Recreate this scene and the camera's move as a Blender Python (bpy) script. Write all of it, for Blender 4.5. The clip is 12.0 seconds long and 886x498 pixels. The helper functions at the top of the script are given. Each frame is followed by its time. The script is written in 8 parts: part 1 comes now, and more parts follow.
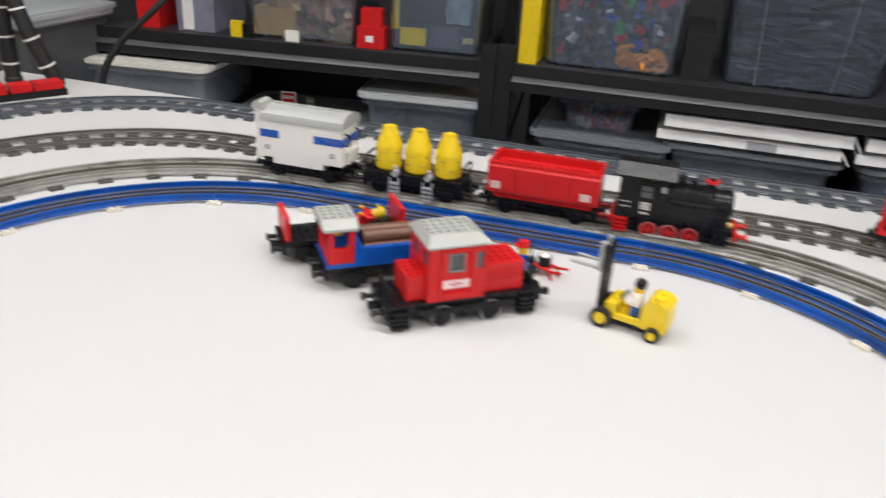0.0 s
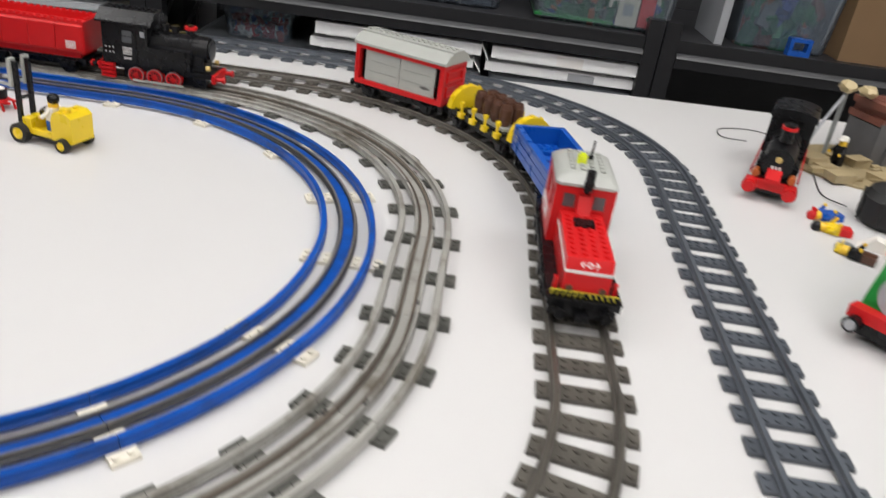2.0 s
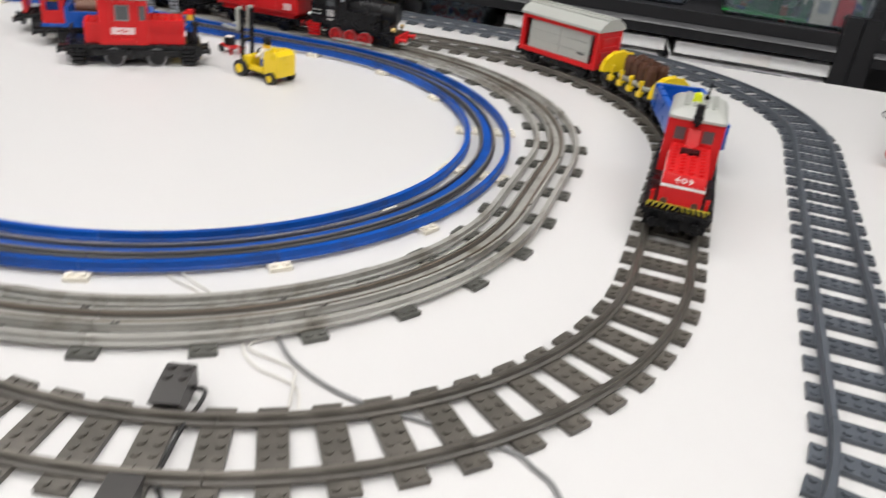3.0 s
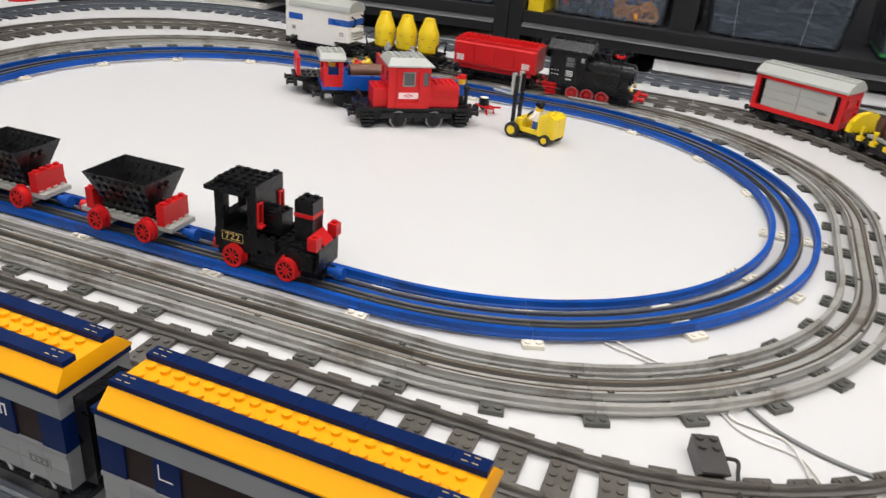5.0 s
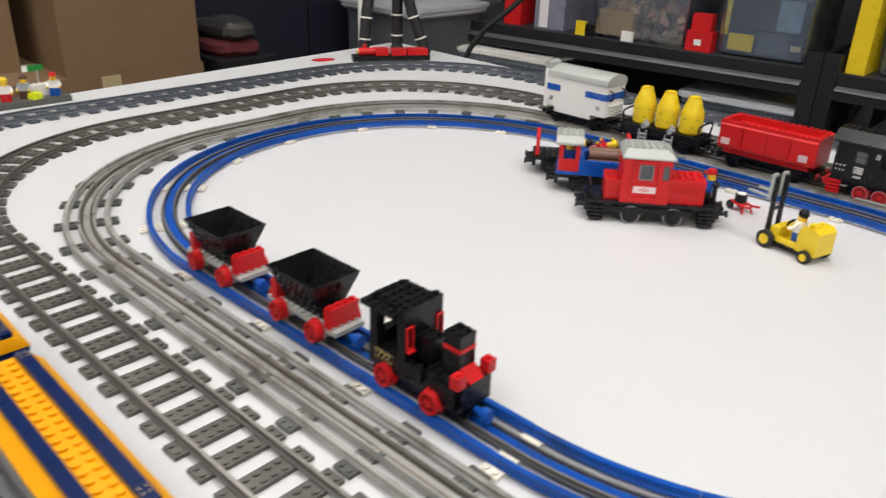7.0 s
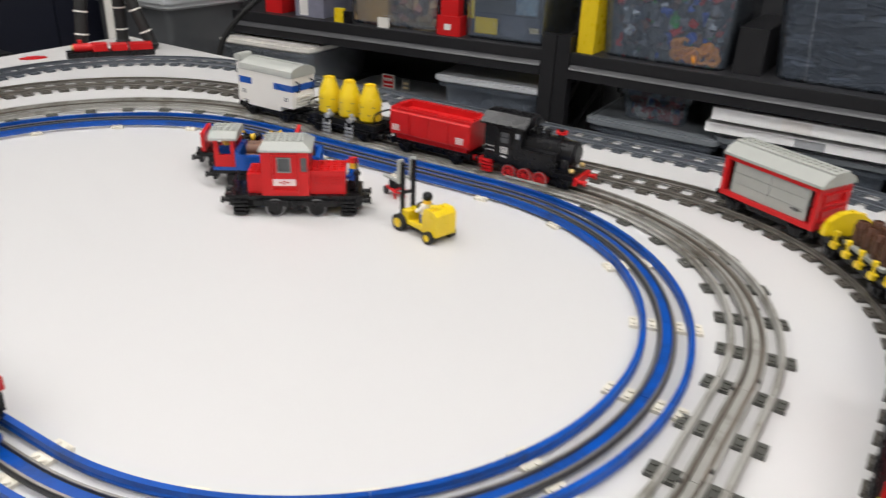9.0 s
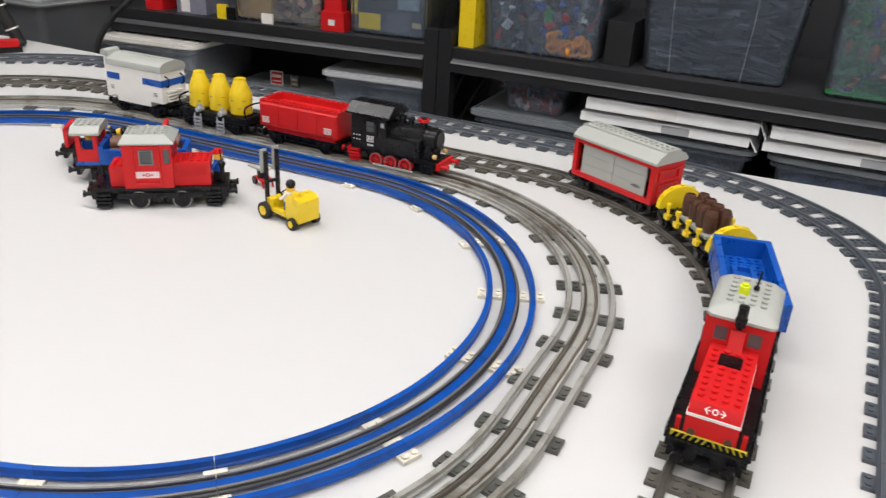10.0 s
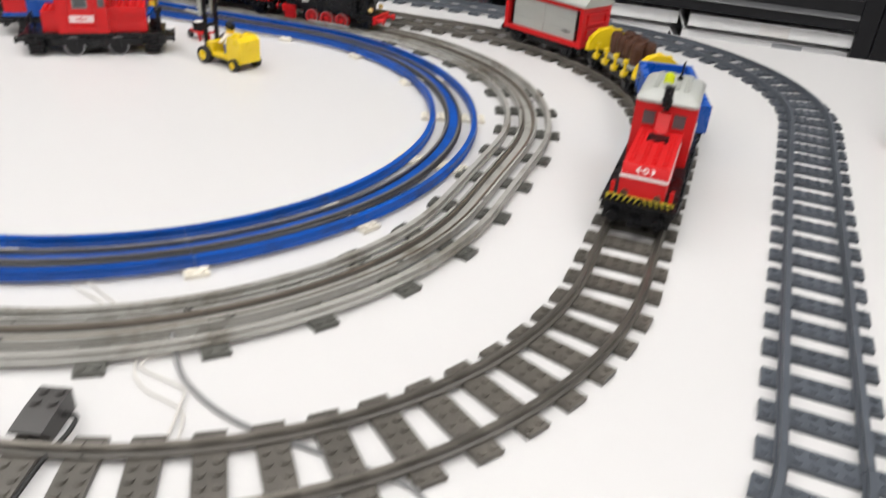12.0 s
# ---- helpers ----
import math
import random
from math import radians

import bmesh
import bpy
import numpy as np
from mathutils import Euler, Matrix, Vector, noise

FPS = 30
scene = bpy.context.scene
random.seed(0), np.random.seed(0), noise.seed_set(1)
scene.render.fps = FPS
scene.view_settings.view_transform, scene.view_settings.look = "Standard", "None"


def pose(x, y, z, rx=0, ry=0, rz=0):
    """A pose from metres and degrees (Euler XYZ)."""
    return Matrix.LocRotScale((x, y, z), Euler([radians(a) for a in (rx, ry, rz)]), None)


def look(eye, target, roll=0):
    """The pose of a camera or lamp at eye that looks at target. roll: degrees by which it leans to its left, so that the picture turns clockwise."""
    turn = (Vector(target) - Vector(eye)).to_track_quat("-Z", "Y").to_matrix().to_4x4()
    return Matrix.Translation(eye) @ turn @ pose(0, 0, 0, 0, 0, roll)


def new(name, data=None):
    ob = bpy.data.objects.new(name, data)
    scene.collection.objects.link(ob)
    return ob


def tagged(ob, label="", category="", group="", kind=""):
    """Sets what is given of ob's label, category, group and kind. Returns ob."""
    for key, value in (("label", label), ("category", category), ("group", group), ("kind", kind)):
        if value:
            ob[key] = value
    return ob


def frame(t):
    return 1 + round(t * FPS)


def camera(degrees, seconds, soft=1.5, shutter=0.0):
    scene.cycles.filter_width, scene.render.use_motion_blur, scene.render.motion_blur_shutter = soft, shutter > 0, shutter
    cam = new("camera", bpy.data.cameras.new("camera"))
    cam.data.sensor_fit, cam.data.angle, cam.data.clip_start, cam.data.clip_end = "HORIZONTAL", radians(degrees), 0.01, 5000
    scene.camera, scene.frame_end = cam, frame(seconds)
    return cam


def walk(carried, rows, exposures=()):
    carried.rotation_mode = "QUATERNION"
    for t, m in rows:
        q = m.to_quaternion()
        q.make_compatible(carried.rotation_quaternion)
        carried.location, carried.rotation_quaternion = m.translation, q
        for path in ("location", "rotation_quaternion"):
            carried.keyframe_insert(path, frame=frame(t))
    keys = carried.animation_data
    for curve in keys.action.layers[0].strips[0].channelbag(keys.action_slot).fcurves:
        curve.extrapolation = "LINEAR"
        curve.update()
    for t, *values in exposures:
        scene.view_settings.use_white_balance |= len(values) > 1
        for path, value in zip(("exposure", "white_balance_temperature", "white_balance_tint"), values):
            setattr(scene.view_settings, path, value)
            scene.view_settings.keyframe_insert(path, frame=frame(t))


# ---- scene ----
cam = camera(59.9, 12.0, soft=1.3, shutter=0.5)

# ---------------------------------------------------------------- camera and its walk
PATH = [
    (0, (0.0119, -0.4705, 0.3554), (-0.5008, 1.2592, -0.5078), 3.51),
    (0.5, (0.1280, -0.5008, 0.3548), (-0.2798, 1.2527, -0.5163), 4.22),
    (1, (0.2313, -0.5199, 0.3351), (-0.0845, 1.2498, -0.5414), 6.20),
    (1.5, (0.3321, -0.4983, 0.3113), (0.1585, 1.2777, -0.5919), 7.53),
    (2, (0.4013, -0.5214, 0.2969), (0.3816, 1.2583, -0.6155), 8.26),
    (2.5, (0.4656, -0.5961, 0.2818), (0.2266, 1.1416, -0.6792), 7.53),
    (3, (0.4854, -0.6376, 0.2709), (-0.0134, 1.0591, -0.6631), 6.43),
    (3.2, (0.4746, -0.6542, 0.2583), (-0.0703, 1.0107, -0.7066), 6.63),
    (4.8, (0.2481, -0.7613, 0.2941), (-0.3575, 0.9262, -0.5923), 5.34),
    (5, (0.2429, -0.7574, 0.2945), (-0.3882, 0.9234, -0.5867), 5.38),
    (5.5, (0.2369, -0.7470, 0.2980), (-0.4477, 0.9204, -0.5685), 5.44),
    (6, (0.2291, -0.7395, 0.2991), (-0.5079, 0.9014, -0.5753), 4.83),
    (6.5, (0.2510, -0.6932, 0.3092), (-0.8875, 0.7121, -0.5447), 3.32),
    (6.7, (0.2557, -0.6672, 0.3199), (-1.0279, 0.6157, -0.5208), 1.97),
    (8.3, (0.3597, -0.4970, 0.3640), (-0.7545, 0.9212, -0.5005), 2.00),
    (8.5, (0.3759, -0.4818, 0.3600), (-0.7075, 0.9610, -0.5028), 2.20),
    (9, (0.4451, -0.4799, 0.3520), (-0.5338, 1.0351, -0.5119), 2.41),
    (9.5, (0.4852, -0.4826, 0.3519), (-0.3843, 1.0964, -0.5145), 2.71),
    (10, (0.5126, -0.4880, 0.3556), (-0.2684, 1.1403, -0.5039), 3.24),
    (10.5, (0.5171, -0.4846, 0.3562), (-0.2121, 1.1715, -0.4956), 3.14),
    (11, (0.5350, -0.4995, 0.3477), (-0.1099, 1.1893, -0.5078), 3.58),
    (11.5, (0.5565, -0.5268, 0.3170), (-0.0064, 1.1586, -0.6009), 3.27),
    (12, (0.5348, -0.5721, 0.2701), (-0.0334, 1.0701, -0.7201), 4.47),
]
walk(cam, [(t, look(eye, target, roll)) for t, eye, target, roll in PATH],
     [(0, 0.04), (1, -0.06), (1.5, -0.13), (2, -0.10), (2.5, -0.06), (3, -0.02), (3.2, 0.0), (4.8, 0.0), (6.5, -0.02), (8.3, -0.10), (9.5, -0.04), (10.5, 0.05), (11.5, 0.06), (12, 0.02)])

# ---------------------------------------------------------------- world and large lights
world = bpy.data.worlds.new("room_air")
scene.world = world
world.use_nodes = True
world.node_tree.nodes["Background"].inputs[0].default_value = (0.9, 0.95, 1.0, 1)
world.node_tree.nodes["Background"].inputs[1].default_value = 0.03

FLOOR_Z, CEIL_Z = -0.75, 1.90
LAMP_W = 10.3
U, PL, BR = 0.008, 0.0032, 0.0096     # stud pitch, plate height, brick height


# ---------------------------------------------------------------- materials
def nodes_of(name):
    m = bpy.data.materials.new(name)
    m.use_nodes = True
    return m, m.node_tree.nodes, m.node_tree.links, m.node_tree.nodes["Principled BSDF"]


def surface(name, col, rough=0.35, metal=0.0, vary=0.06, scale=60.0, bump=0.02, fine=900.0, spec=0.5, per_object=0.0, coat=0.0, dirt=None):
    m, n, l, b = nodes_of(name)
    tc = n.new("ShaderNodeTexCoord")
    big = n.new("ShaderNodeTexNoise")
    big.inputs["Scale"].default_value, big.inputs["Detail"].default_value = scale, 4
    l.new(tc.outputs["Object"], big.inputs["Vector"])
    hsv = n.new("ShaderNodeHueSaturation")
    hsv.inputs["Color"].default_value = (*col, 1)
    rng = n.new("ShaderNodeMapRange")
    rng.inputs["To Min"].default_value, rng.inputs["To Max"].default_value = 1 - vary, 1 + vary
    l.new(big.outputs["Fac"], rng.inputs["Value"])
    value = rng.outputs["Result"]
    if per_object:
        info = n.new("ShaderNodeObjectInfo")
        r2 = n.new("ShaderNodeMapRange")
        r2.inputs["To Min"].default_value, r2.inputs["To Max"].default_value = 1 - per_object, 1 + per_object
        l.new(info.outputs["Random"], r2.inputs["Value"])
        mul = n.new("ShaderNodeMath")
        mul.operation = "MULTIPLY"
        l.new(value, mul.inputs[0])
        l.new(r2.outputs["Result"], mul.inputs[1])
        value = mul.outputs[0]
    l.new(value, hsv.inputs["Value"])
    colour = hsv.outputs["Color"]
    if dirt:
        # grime in patches: colour, patch size, how much
        spot = n.new("ShaderNodeTexNoise")
        spot.inputs["Scale"].default_value, spot.inputs["Detail"].default_value, spot.inputs["Roughness"].default_value = dirt[1], 7, 0.72
        l.new(tc.outputs["Object"], spot.inputs["Vector"])
        cut = n.new("ShaderNodeMapRange")
        cut.inputs["From Min"].default_value, cut.inputs["From Max"].default_value = 0.47, 0.68
        cut.inputs["To Min"].default_value, cut.inputs["To Max"].default_value = 0.0, dirt[2]
        l.new(spot.outputs["Fac"], cut.inputs["Value"])
        mixer = n.new("ShaderNodeMix")
        mixer.data_type = "RGBA"
        l.new(cut.outputs["Result"], mixer.inputs[0])
        l.new(colour, mixer.inputs[6])
        mixer.inputs[7].default_value = (*dirt[0], 1)
        colour = mixer.outputs[2]
    l.new(colour, b.inputs["Base Color"])
    tiny = n.new("ShaderNodeTexNoise")
    tiny.inputs["Scale"].default_value, tiny.inputs["Detail"].default_value = fine, 3
    l.new(tc.outputs["Object"], tiny.inputs["Vector"])
    rr = n.new("ShaderNodeMapRange")
    rr.inputs["To Min"].default_value, rr.inputs["To Max"].default_value = max(0.02, rough - 0.07), min(1, rough + 0.09)
    l.new(big.outputs["Fac"], rr.inputs["Value"])
    l.new(rr.outputs["Result"], b.inputs["Roughness"])
    if bump:
        bp = n.new("ShaderNodeBump")
        bp.inputs["Strength"].default_value, bp.inputs["Distance"].default_value = bump, 0.002
        l.new(tiny.outputs["Fac"], bp.inputs["Height"])
        l.new(bp.outputs["Normal"], b.inputs["Normal"])
    b.inputs["Metallic"].default_value = metal
    b.inputs["Specular IOR Level"].default_value = spec
    b.inputs["Coat Weight"].default_value = coat
    return m


def clear_plastic(name, tint, milk, milk_col, rough=0.25):
    """Translucent storage plastic: lets light through, with a milky scatter and gloss."""
    m, n, l, b = nodes_of(name)
    out = n["Material Output"]
    tr = n.new("ShaderNodeBsdfTransparent")
    tr.inputs["Color"].default_value = (*tint, 1)
    b.inputs["Base Color"].default_value = (*milk_col, 1)
    b.inputs["Roughness"].default_value = rough
    tc = n.new("ShaderNodeTexCoord")
    no = n.new("ShaderNodeTexNoise")
    no.inputs["Scale"].default_value = 14
    l.new(tc.outputs["Object"], no.inputs["Vector"])
    rng = n.new("ShaderNodeMapRange")
    rng.inputs["To Min"].default_value, rng.inputs["To Max"].default_value = milk * 0.5, milk * 1.5
    l.new(no.outputs["Fac"], rng.inputs["Value"])
    mix = n.new("ShaderNodeMixShader")
    l.new(rng.outputs["Result"], mix.inputs["Fac"])
    l.new(tr.outputs[0], mix.inputs[1])
    l.new(b.outputs[0], mix.inputs[2])
    # clear sheen on the outside
    gl = n.new("ShaderNodeBsdfGlossy")
    gl.inputs["Roughness"].default_value = rough * 0.6
    fr = n.new("ShaderNodeFresnel")
    fr.inputs["IOR"].default_value = 1.5
    top = n.new("ShaderNodeMixShader")
    l.new(fr.outputs[0], top.inputs["Fac"])
    l.new(mix.outputs[0], top.inputs[1])
    l.new(gl.outputs[0], top.inputs[2])
    l.new(top.outputs[0], out.inputs["Surface"])
    return m


def mixed_bricks(name, cols, rough=0.4):
    """Many small loose pieces, each island with a colour of its own."""
    m, n, l, b = nodes_of(name)
    geo = n.new("ShaderNodeNewGeometry")
    ramp = n.new("ShaderNodeValToRGB")
    ramp.color_ramp.interpolation = "CONSTANT"
    el = ramp.color_ramp.elements
    el[0].color = (*cols[0], 1)
    el[1].position, el[1].color = 1 / len(cols), (*cols[1], 1)
    for i, c in enumerate(cols[2:], 2):
        e = el.new(i / len(cols))
        e.color = (*c, 1)
    l.new(geo.outputs["Random Per Island"], ramp.inputs["Fac"])
    l.new(ramp.outputs["Color"], b.inputs["Base Color"])
    b.inputs["Roughness"].default_value = rough
    return m


RED = surface("red_plastic", (0.58, 0.013, 0.015), 0.34, vary=0.08, spec=0.32)
BLUE = surface("blue_plastic", (0.004, 0.080, 0.40), 0.28, vary=0.08)
BLUE_RAIL = surface("blue_rail_plastic", (0.001, 0.066, 0.35), 0.34, vary=0.18, scale=25, per_object=0.12, spec=0.28, dirt=((0.012, 0.028, 0.075), 26.0, 0.7))
YELLOW = surface("yellow_plastic", (0.80, 0.57, 0.014), 0.28, vary=0.05)
ORANGE_Y = surface("warm_yellow_plastic", (0.80, 0.350, 0.003), 0.42, vary=0.05, spec=0.16)
NAVY = surface("navy_plastic", (0.002, 0.012, 0.066), 0.34, vary=0.08, spec=0.10)
BLACK = surface("black_plastic", (0.007, 0.007, 0.008), 0.27, vary=0.15, spec=0.30)
WHITE = surface("white_plastic", (0.85, 0.82, 0.76), 0.35, vary=0.03)
TILE_WHITE = surface("off_white_plate_plastic", (0.70, 0.66, 0.56), 0.4, vary=0.08, per_object=0.08)
OLDGREY = surface("old_light_grey_plastic", (0.40, 0.41, 0.38), 0.38, vary=0.05)
RAILGREY = surface("grey_rail_plastic", (0.315, 0.308, 0.282), 0.34, vary=0.2, scale=22, per_object=0.1, dirt=((0.090, 0.072, 0.048), 20.0, 0.9))
GREYMID = surface("mid_grey_plastic", (0.22, 0.23, 0.23), 0.38, vary=0.06)
SILVERGREY = surface("bluish_light_grey_plastic", (0.36, 0.37, 0.39), 0.36, vary=0.04)
PALE_SIDE = surface("pale_coach_side_plastic", (0.21, 0.214, 0.22), 0.38, vary=0.06, per_object=0.10, spec=0.3)
UPPERGREY = surface("stone_grey_plastic", (0.20, 0.205, 0.215), 0.4, vary=0.05, spec=0.3)
SLEEPER_OLD = surface("dark_grey_sleeper_plastic", (0.085, 0.085, 0.075), 0.42, vary=0.15, per_object=0.14)
SLEEPER_BROWN = surface("brownish_grey_sleeper_plastic", (0.085, 0.077, 0.065), 0.42, vary=0.15, per_object=0.12, dirt=((0.15, 0.135, 0.115), 30.0, 0.5))
SLEEPER_BLUISH = surface("bluish_dark_grey_sleeper_plastic", (0.075, 0.085, 0.10), 0.36, vary=0.12, per_object=0.1)
CONNECTOR_GREY = surface("dark_connector_plastic", (0.050, 0.047, 0.045), 0.42, vary=0.15)
BROWN = surface("brown_barrel_plastic", (0.085, 0.035, 0.020), 0.38, vary=0.18)
LOG_BROWN = surface("log_brown_plastic", (0.17, 0.080, 0.048), 0.36, vary=0.2, per_object=0.15)
GREEN = surface("green_plastic", (0.010, 0.23, 0.035), 0.3, vary=0.06)
TAN = surface("tan_plastic", (0.52, 0.42, 0.24), 0.42, vary=0.12)
ROCK_TAN = surface("dull_tan_rock_plastic", (0.36, 0.285, 0.16), 0.5, vary=0.3, scale=40, per_object=0.15)
METAL_RAIL = surface("worn_rail_metal", (0.27, 0.25, 0.22), 0.34, metal=0.9, vary=0.25, scale=30)
CONTACT_GREY = surface("dark_contact_plastic", (0.030, 0.030, 0.032), 0.4, vary=0.25, scale=20)
STRIP_GREY = surface("brownish_contact_plastic", (0.100, 0.090, 0.078), 0.42, vary=0.3, scale=20, per_object=0.3)
METAL_BROWN = surface("brown_tarnished_strip", (0.18, 0.142, 0.110), 0.45, metal=0.5, vary=0.5, scale=14, per_object=0.45)
METAL_DARK = surface("tarnished_conductor_metal", (0.28, 0.265, 0.245), 0.36, metal=0.65, vary=0.4, scale=18)
STEEL_LEDGE = surface("highlight_grey_steel_ledge", (0.075, 0.075, 0.080), 0.33, vary=0.3, scale=8, bump=0.05, fine=400)
METAL_DULL = surface("dull_wheel_metal", (0.30, 0.30, 0.31), 0.32, metal=0.9, vary=0.25, scale=80)
CHROME = surface("bright_wheel_metal", (0.70, 0.70, 0.70), 0.2, metal=1.0, vary=0.05)
GLASSY = surface("smoky_window_plastic", (0.10, 0.105, 0.11), 0.12, vary=0.1)
STICKER = surface("white_sticker_film", (0.80, 0.77, 0.75), 0.5, vary=0.03)
STICKER_RED = surface("red_sticker_ink", (0.55, 0.03, 0.04), 0.5)
STICKER_GREY = surface("dark_grey_sticker_ink", (0.10, 0.10, 0.10), 0.5)
GOLD = surface("gold_sticker_ink", (0.62, 0.45, 0.16), 0.5)
FLUO = surface("fluorescent_yellow_plastic", (0.72, 0.80, 0.02), 0.2, vary=0.05)
RUBBER = surface("black_rubber", (0.014, 0.014, 0.014), 0.6, vary=0.2)
SKIN = surface("yellow_head_plastic", (0.80, 0.50, 0.03), 0.3)
CARD = surface("brown_cardboard", (0.22, 0.138, 0.074), 0.8, vary=0.1, scale=9, bump=0.08, fine=350, spec=0.2)
CARTON = surface("glossy_white_carton", (0.86, 0.86, 0.86), 0.26, vary=0.05, scale=14, bump=0.05, fine=220)
STEEL_BLACK = surface("black_powder_coated_steel", (0.018, 0.018, 0.020), 0.38, vary=0.2, scale=6, bump=0.08, fine=500, spec=0.32)
WOODBLACK = surface("black_shelf_board", (0.028, 0.028, 0.031), 0.5, vary=0.2, scale=8, bump=0.05)
CABLE_WHITE = surface("whitish_cable", (0.62, 0.60, 0.56), 0.45)
CABLE_GREY = surface("grey_cable", (0.20, 0.20, 0.20), 0.45)
TABLE = surface("white_laminate", (0.60, 0.592, 0.585), 0.42, vary=0.018, scale=3, bump=0.015, fine=420, spec=0.4)
TABLE_EDGE = surface("white_edge_band", (0.72, 0.70, 0.68), 0.5)
PAINT = surface("grey_wall_paint", (0.26, 0.26, 0.27), 0.8, vary=0.05, scale=4, bump=0.06, fine=160)
WALL_BOUNCE = surface("bounce_wall_paint", (0.74, 0.73, 0.71), 0.8, vary=0.05, scale=4, bump=0.06, fine=160)
CARPET = surface("dark_grey_carpet", (0.06, 0.06, 0.065), 0.95, vary=0.3, scale=40, bump=0.4, fine=300)
CEILING = surface("white_ceiling_tile", (0.75, 0.75, 0.74), 0.9, vary=0.05, scale=20, bump=0.2, fine=120)
DARKPANEL = surface("navy_black_cabinet_paint", (0.012, 0.014, 0.026), 0.5, vary=0.15, scale=5)
BIN_CLEAR = clear_plastic("clear_bin_plastic", (0.82, 0.86, 0.90), 0.16, (0.26, 0.31, 0.38))
BIN_MILKY = clear_plastic("milky_bin_plastic", (0.84, 0.87, 0.90), 0.17, (0.27, 0.32, 0.37))
BIN_HAZE = clear_plastic("hazy_bin_plastic", (0.78, 0.81, 0.85), 0.32, (0.44, 0.48, 0.53))
BIN_FOG = clear_plastic("foggy_bin_plastic", (0.80, 0.84, 0.89), 0.15, (0.20, 0.235, 0.29), 0.14)
BIN_GREY = clear_plastic("grey_bin_plastic", (0.64, 0.69, 0.75), 0.28, (0.25, 0.285, 0.34))
LID_WHITE = surface("milky_lid_plastic", (0.50, 0.52, 0.54), 0.35, vary=0.06, scale=10)
LID_GREY = surface("grey_lid_plastic", (0.20, 0.22, 0.24), 0.35, vary=0.08, scale=10)
MIX_COLOUR = mixed_bricks("mixed_loose_bricks", [(0.03, 0.03, 0.035), (0.04, 0.042, 0.05), (0.025, 0.025, 0.03), (0.05, 0.05, 0.05), (0.02, 0.022, 0.03), (0.07, 0.07, 0.08), (0.02, 0.02, 0.03), (0.05, 0.06, 0.08), (0.5, 0.02, 0.02), (0.02, 0.08, 0.42), (0.20, 0.20, 0.22), (0.04, 0.30, 0.06), (0.45, 0.03, 0.025), (0.50, 0.52, 0.55), (0.06, 0.04, 0.03), (0.12, 0.05, 0.03), (0.03, 0.04, 0.07), (0.04, 0.05, 0.06)])
MIX_DARK = mixed_bricks("dark_loose_bricks", [(0.025, 0.028, 0.034), (0.038, 0.042, 0.05), (0.052, 0.056, 0.065), (0.020, 0.022, 0.027), (0.12, 0.13, 0.155), (0.03, 0.033, 0.04)])
MIX_GREEN = mixed_bricks("green_and_brown_loose_bricks", [(0.012, 0.10, 0.04), (0.015, 0.13, 0.05), (0.02, 0.12, 0.05), (0.01, 0.08, 0.03), (0.012, 0.11, 0.045), (0.01, 0.12, 0.04), (0.02, 0.17, 0.05), (0.14, 0.05, 0.03), (0.03, 0.06, 0.2), (0.10, 0.11, 0.11), (0.01, 0.09, 0.03), (0.3, 0.1, 0.04)])
MIX_ORANGE = mixed_bricks("orange_loose_bricks", [(0.75, 0.30, 0.03), (0.7, 0.25, 0.02)])
MIX_TAN = mixed_bricks("tan_loose_bricks", [(0.62, 0.40, 0.22), (0.55, 0.26, 0.18), (0.42, 0.17, 0.12), (0.34, 0.16, 0.10), (0.40, 0.27, 0.14), (0.3, 0.2, 0.11), (0.15, 0.12, 0.1), (0.5, 0.36, 0.2)])


# ---------------------------------------------------------------- mesh helpers
def box(bm, x0, x1, y0, y1, z0, z1, mi=0):
    vs = [bm.verts.new((x, y, z)) for z in (z0, z1) for y in (y0, y1) for x in (x0, x1)]
    for q in ((0, 2, 3, 1), (4, 5, 7, 6), (0, 1, 5, 4), (1, 3, 7, 5), (3, 2, 6, 7), (2, 0, 4, 6)):
        bm.faces.new([vs[i] for i in q]).material_index = mi
    return vs


def loft(bm, rings, mi=0, caps=True, closed=True):
    """Joins rings of equal length, each a list of points, into a skin."""
    vr = [[bm.verts.new(p) for p in r] for r in rings]
    n = len(vr[0])
    for a, b in zip(vr, vr[1:]):
        for i in range(n if closed else n - 1):
            j = (i + 1) % n
            bm.faces.new((a[i], a[j], b[j], b[i])).material_index = mi
    if caps:
        bm.faces.new(vr[0][::-1]).material_index = mi
        bm.faces.new(vr[-1]).material_index = mi
    return [v for r in vr for v in r]


def prism_x(bm, pts, x0, x1, mi=0):
    """A y-z outline pushed along x."""
    return loft(bm, [[(x, y, z) for y, z in pts] for x in (x0, x1)], mi)


def prism_y(bm, pts, y0, y1, mi=0):
    """An x-z outline pushed along y."""
    return loft(bm, [[(x, y, z) for x, z in pts] for y in (y0, y1)], mi)


def cyl(bm, a, b, r, seg=14, r2=None, mi=0):
    a, b = Vector(a), Vector(b)
    q = (b - a).to_track_quat("Z", "Y").to_matrix()
    rings = []
    for p, rad in ((a, r), (b, r if r2 is None else r2)):
        rings.append([p + q @ Vector((math.cos(t) * rad, math.sin(t) * rad, 0)) for t in (2 * math.pi * i / seg for i in range(seg))])
    return loft(bm, rings, mi)


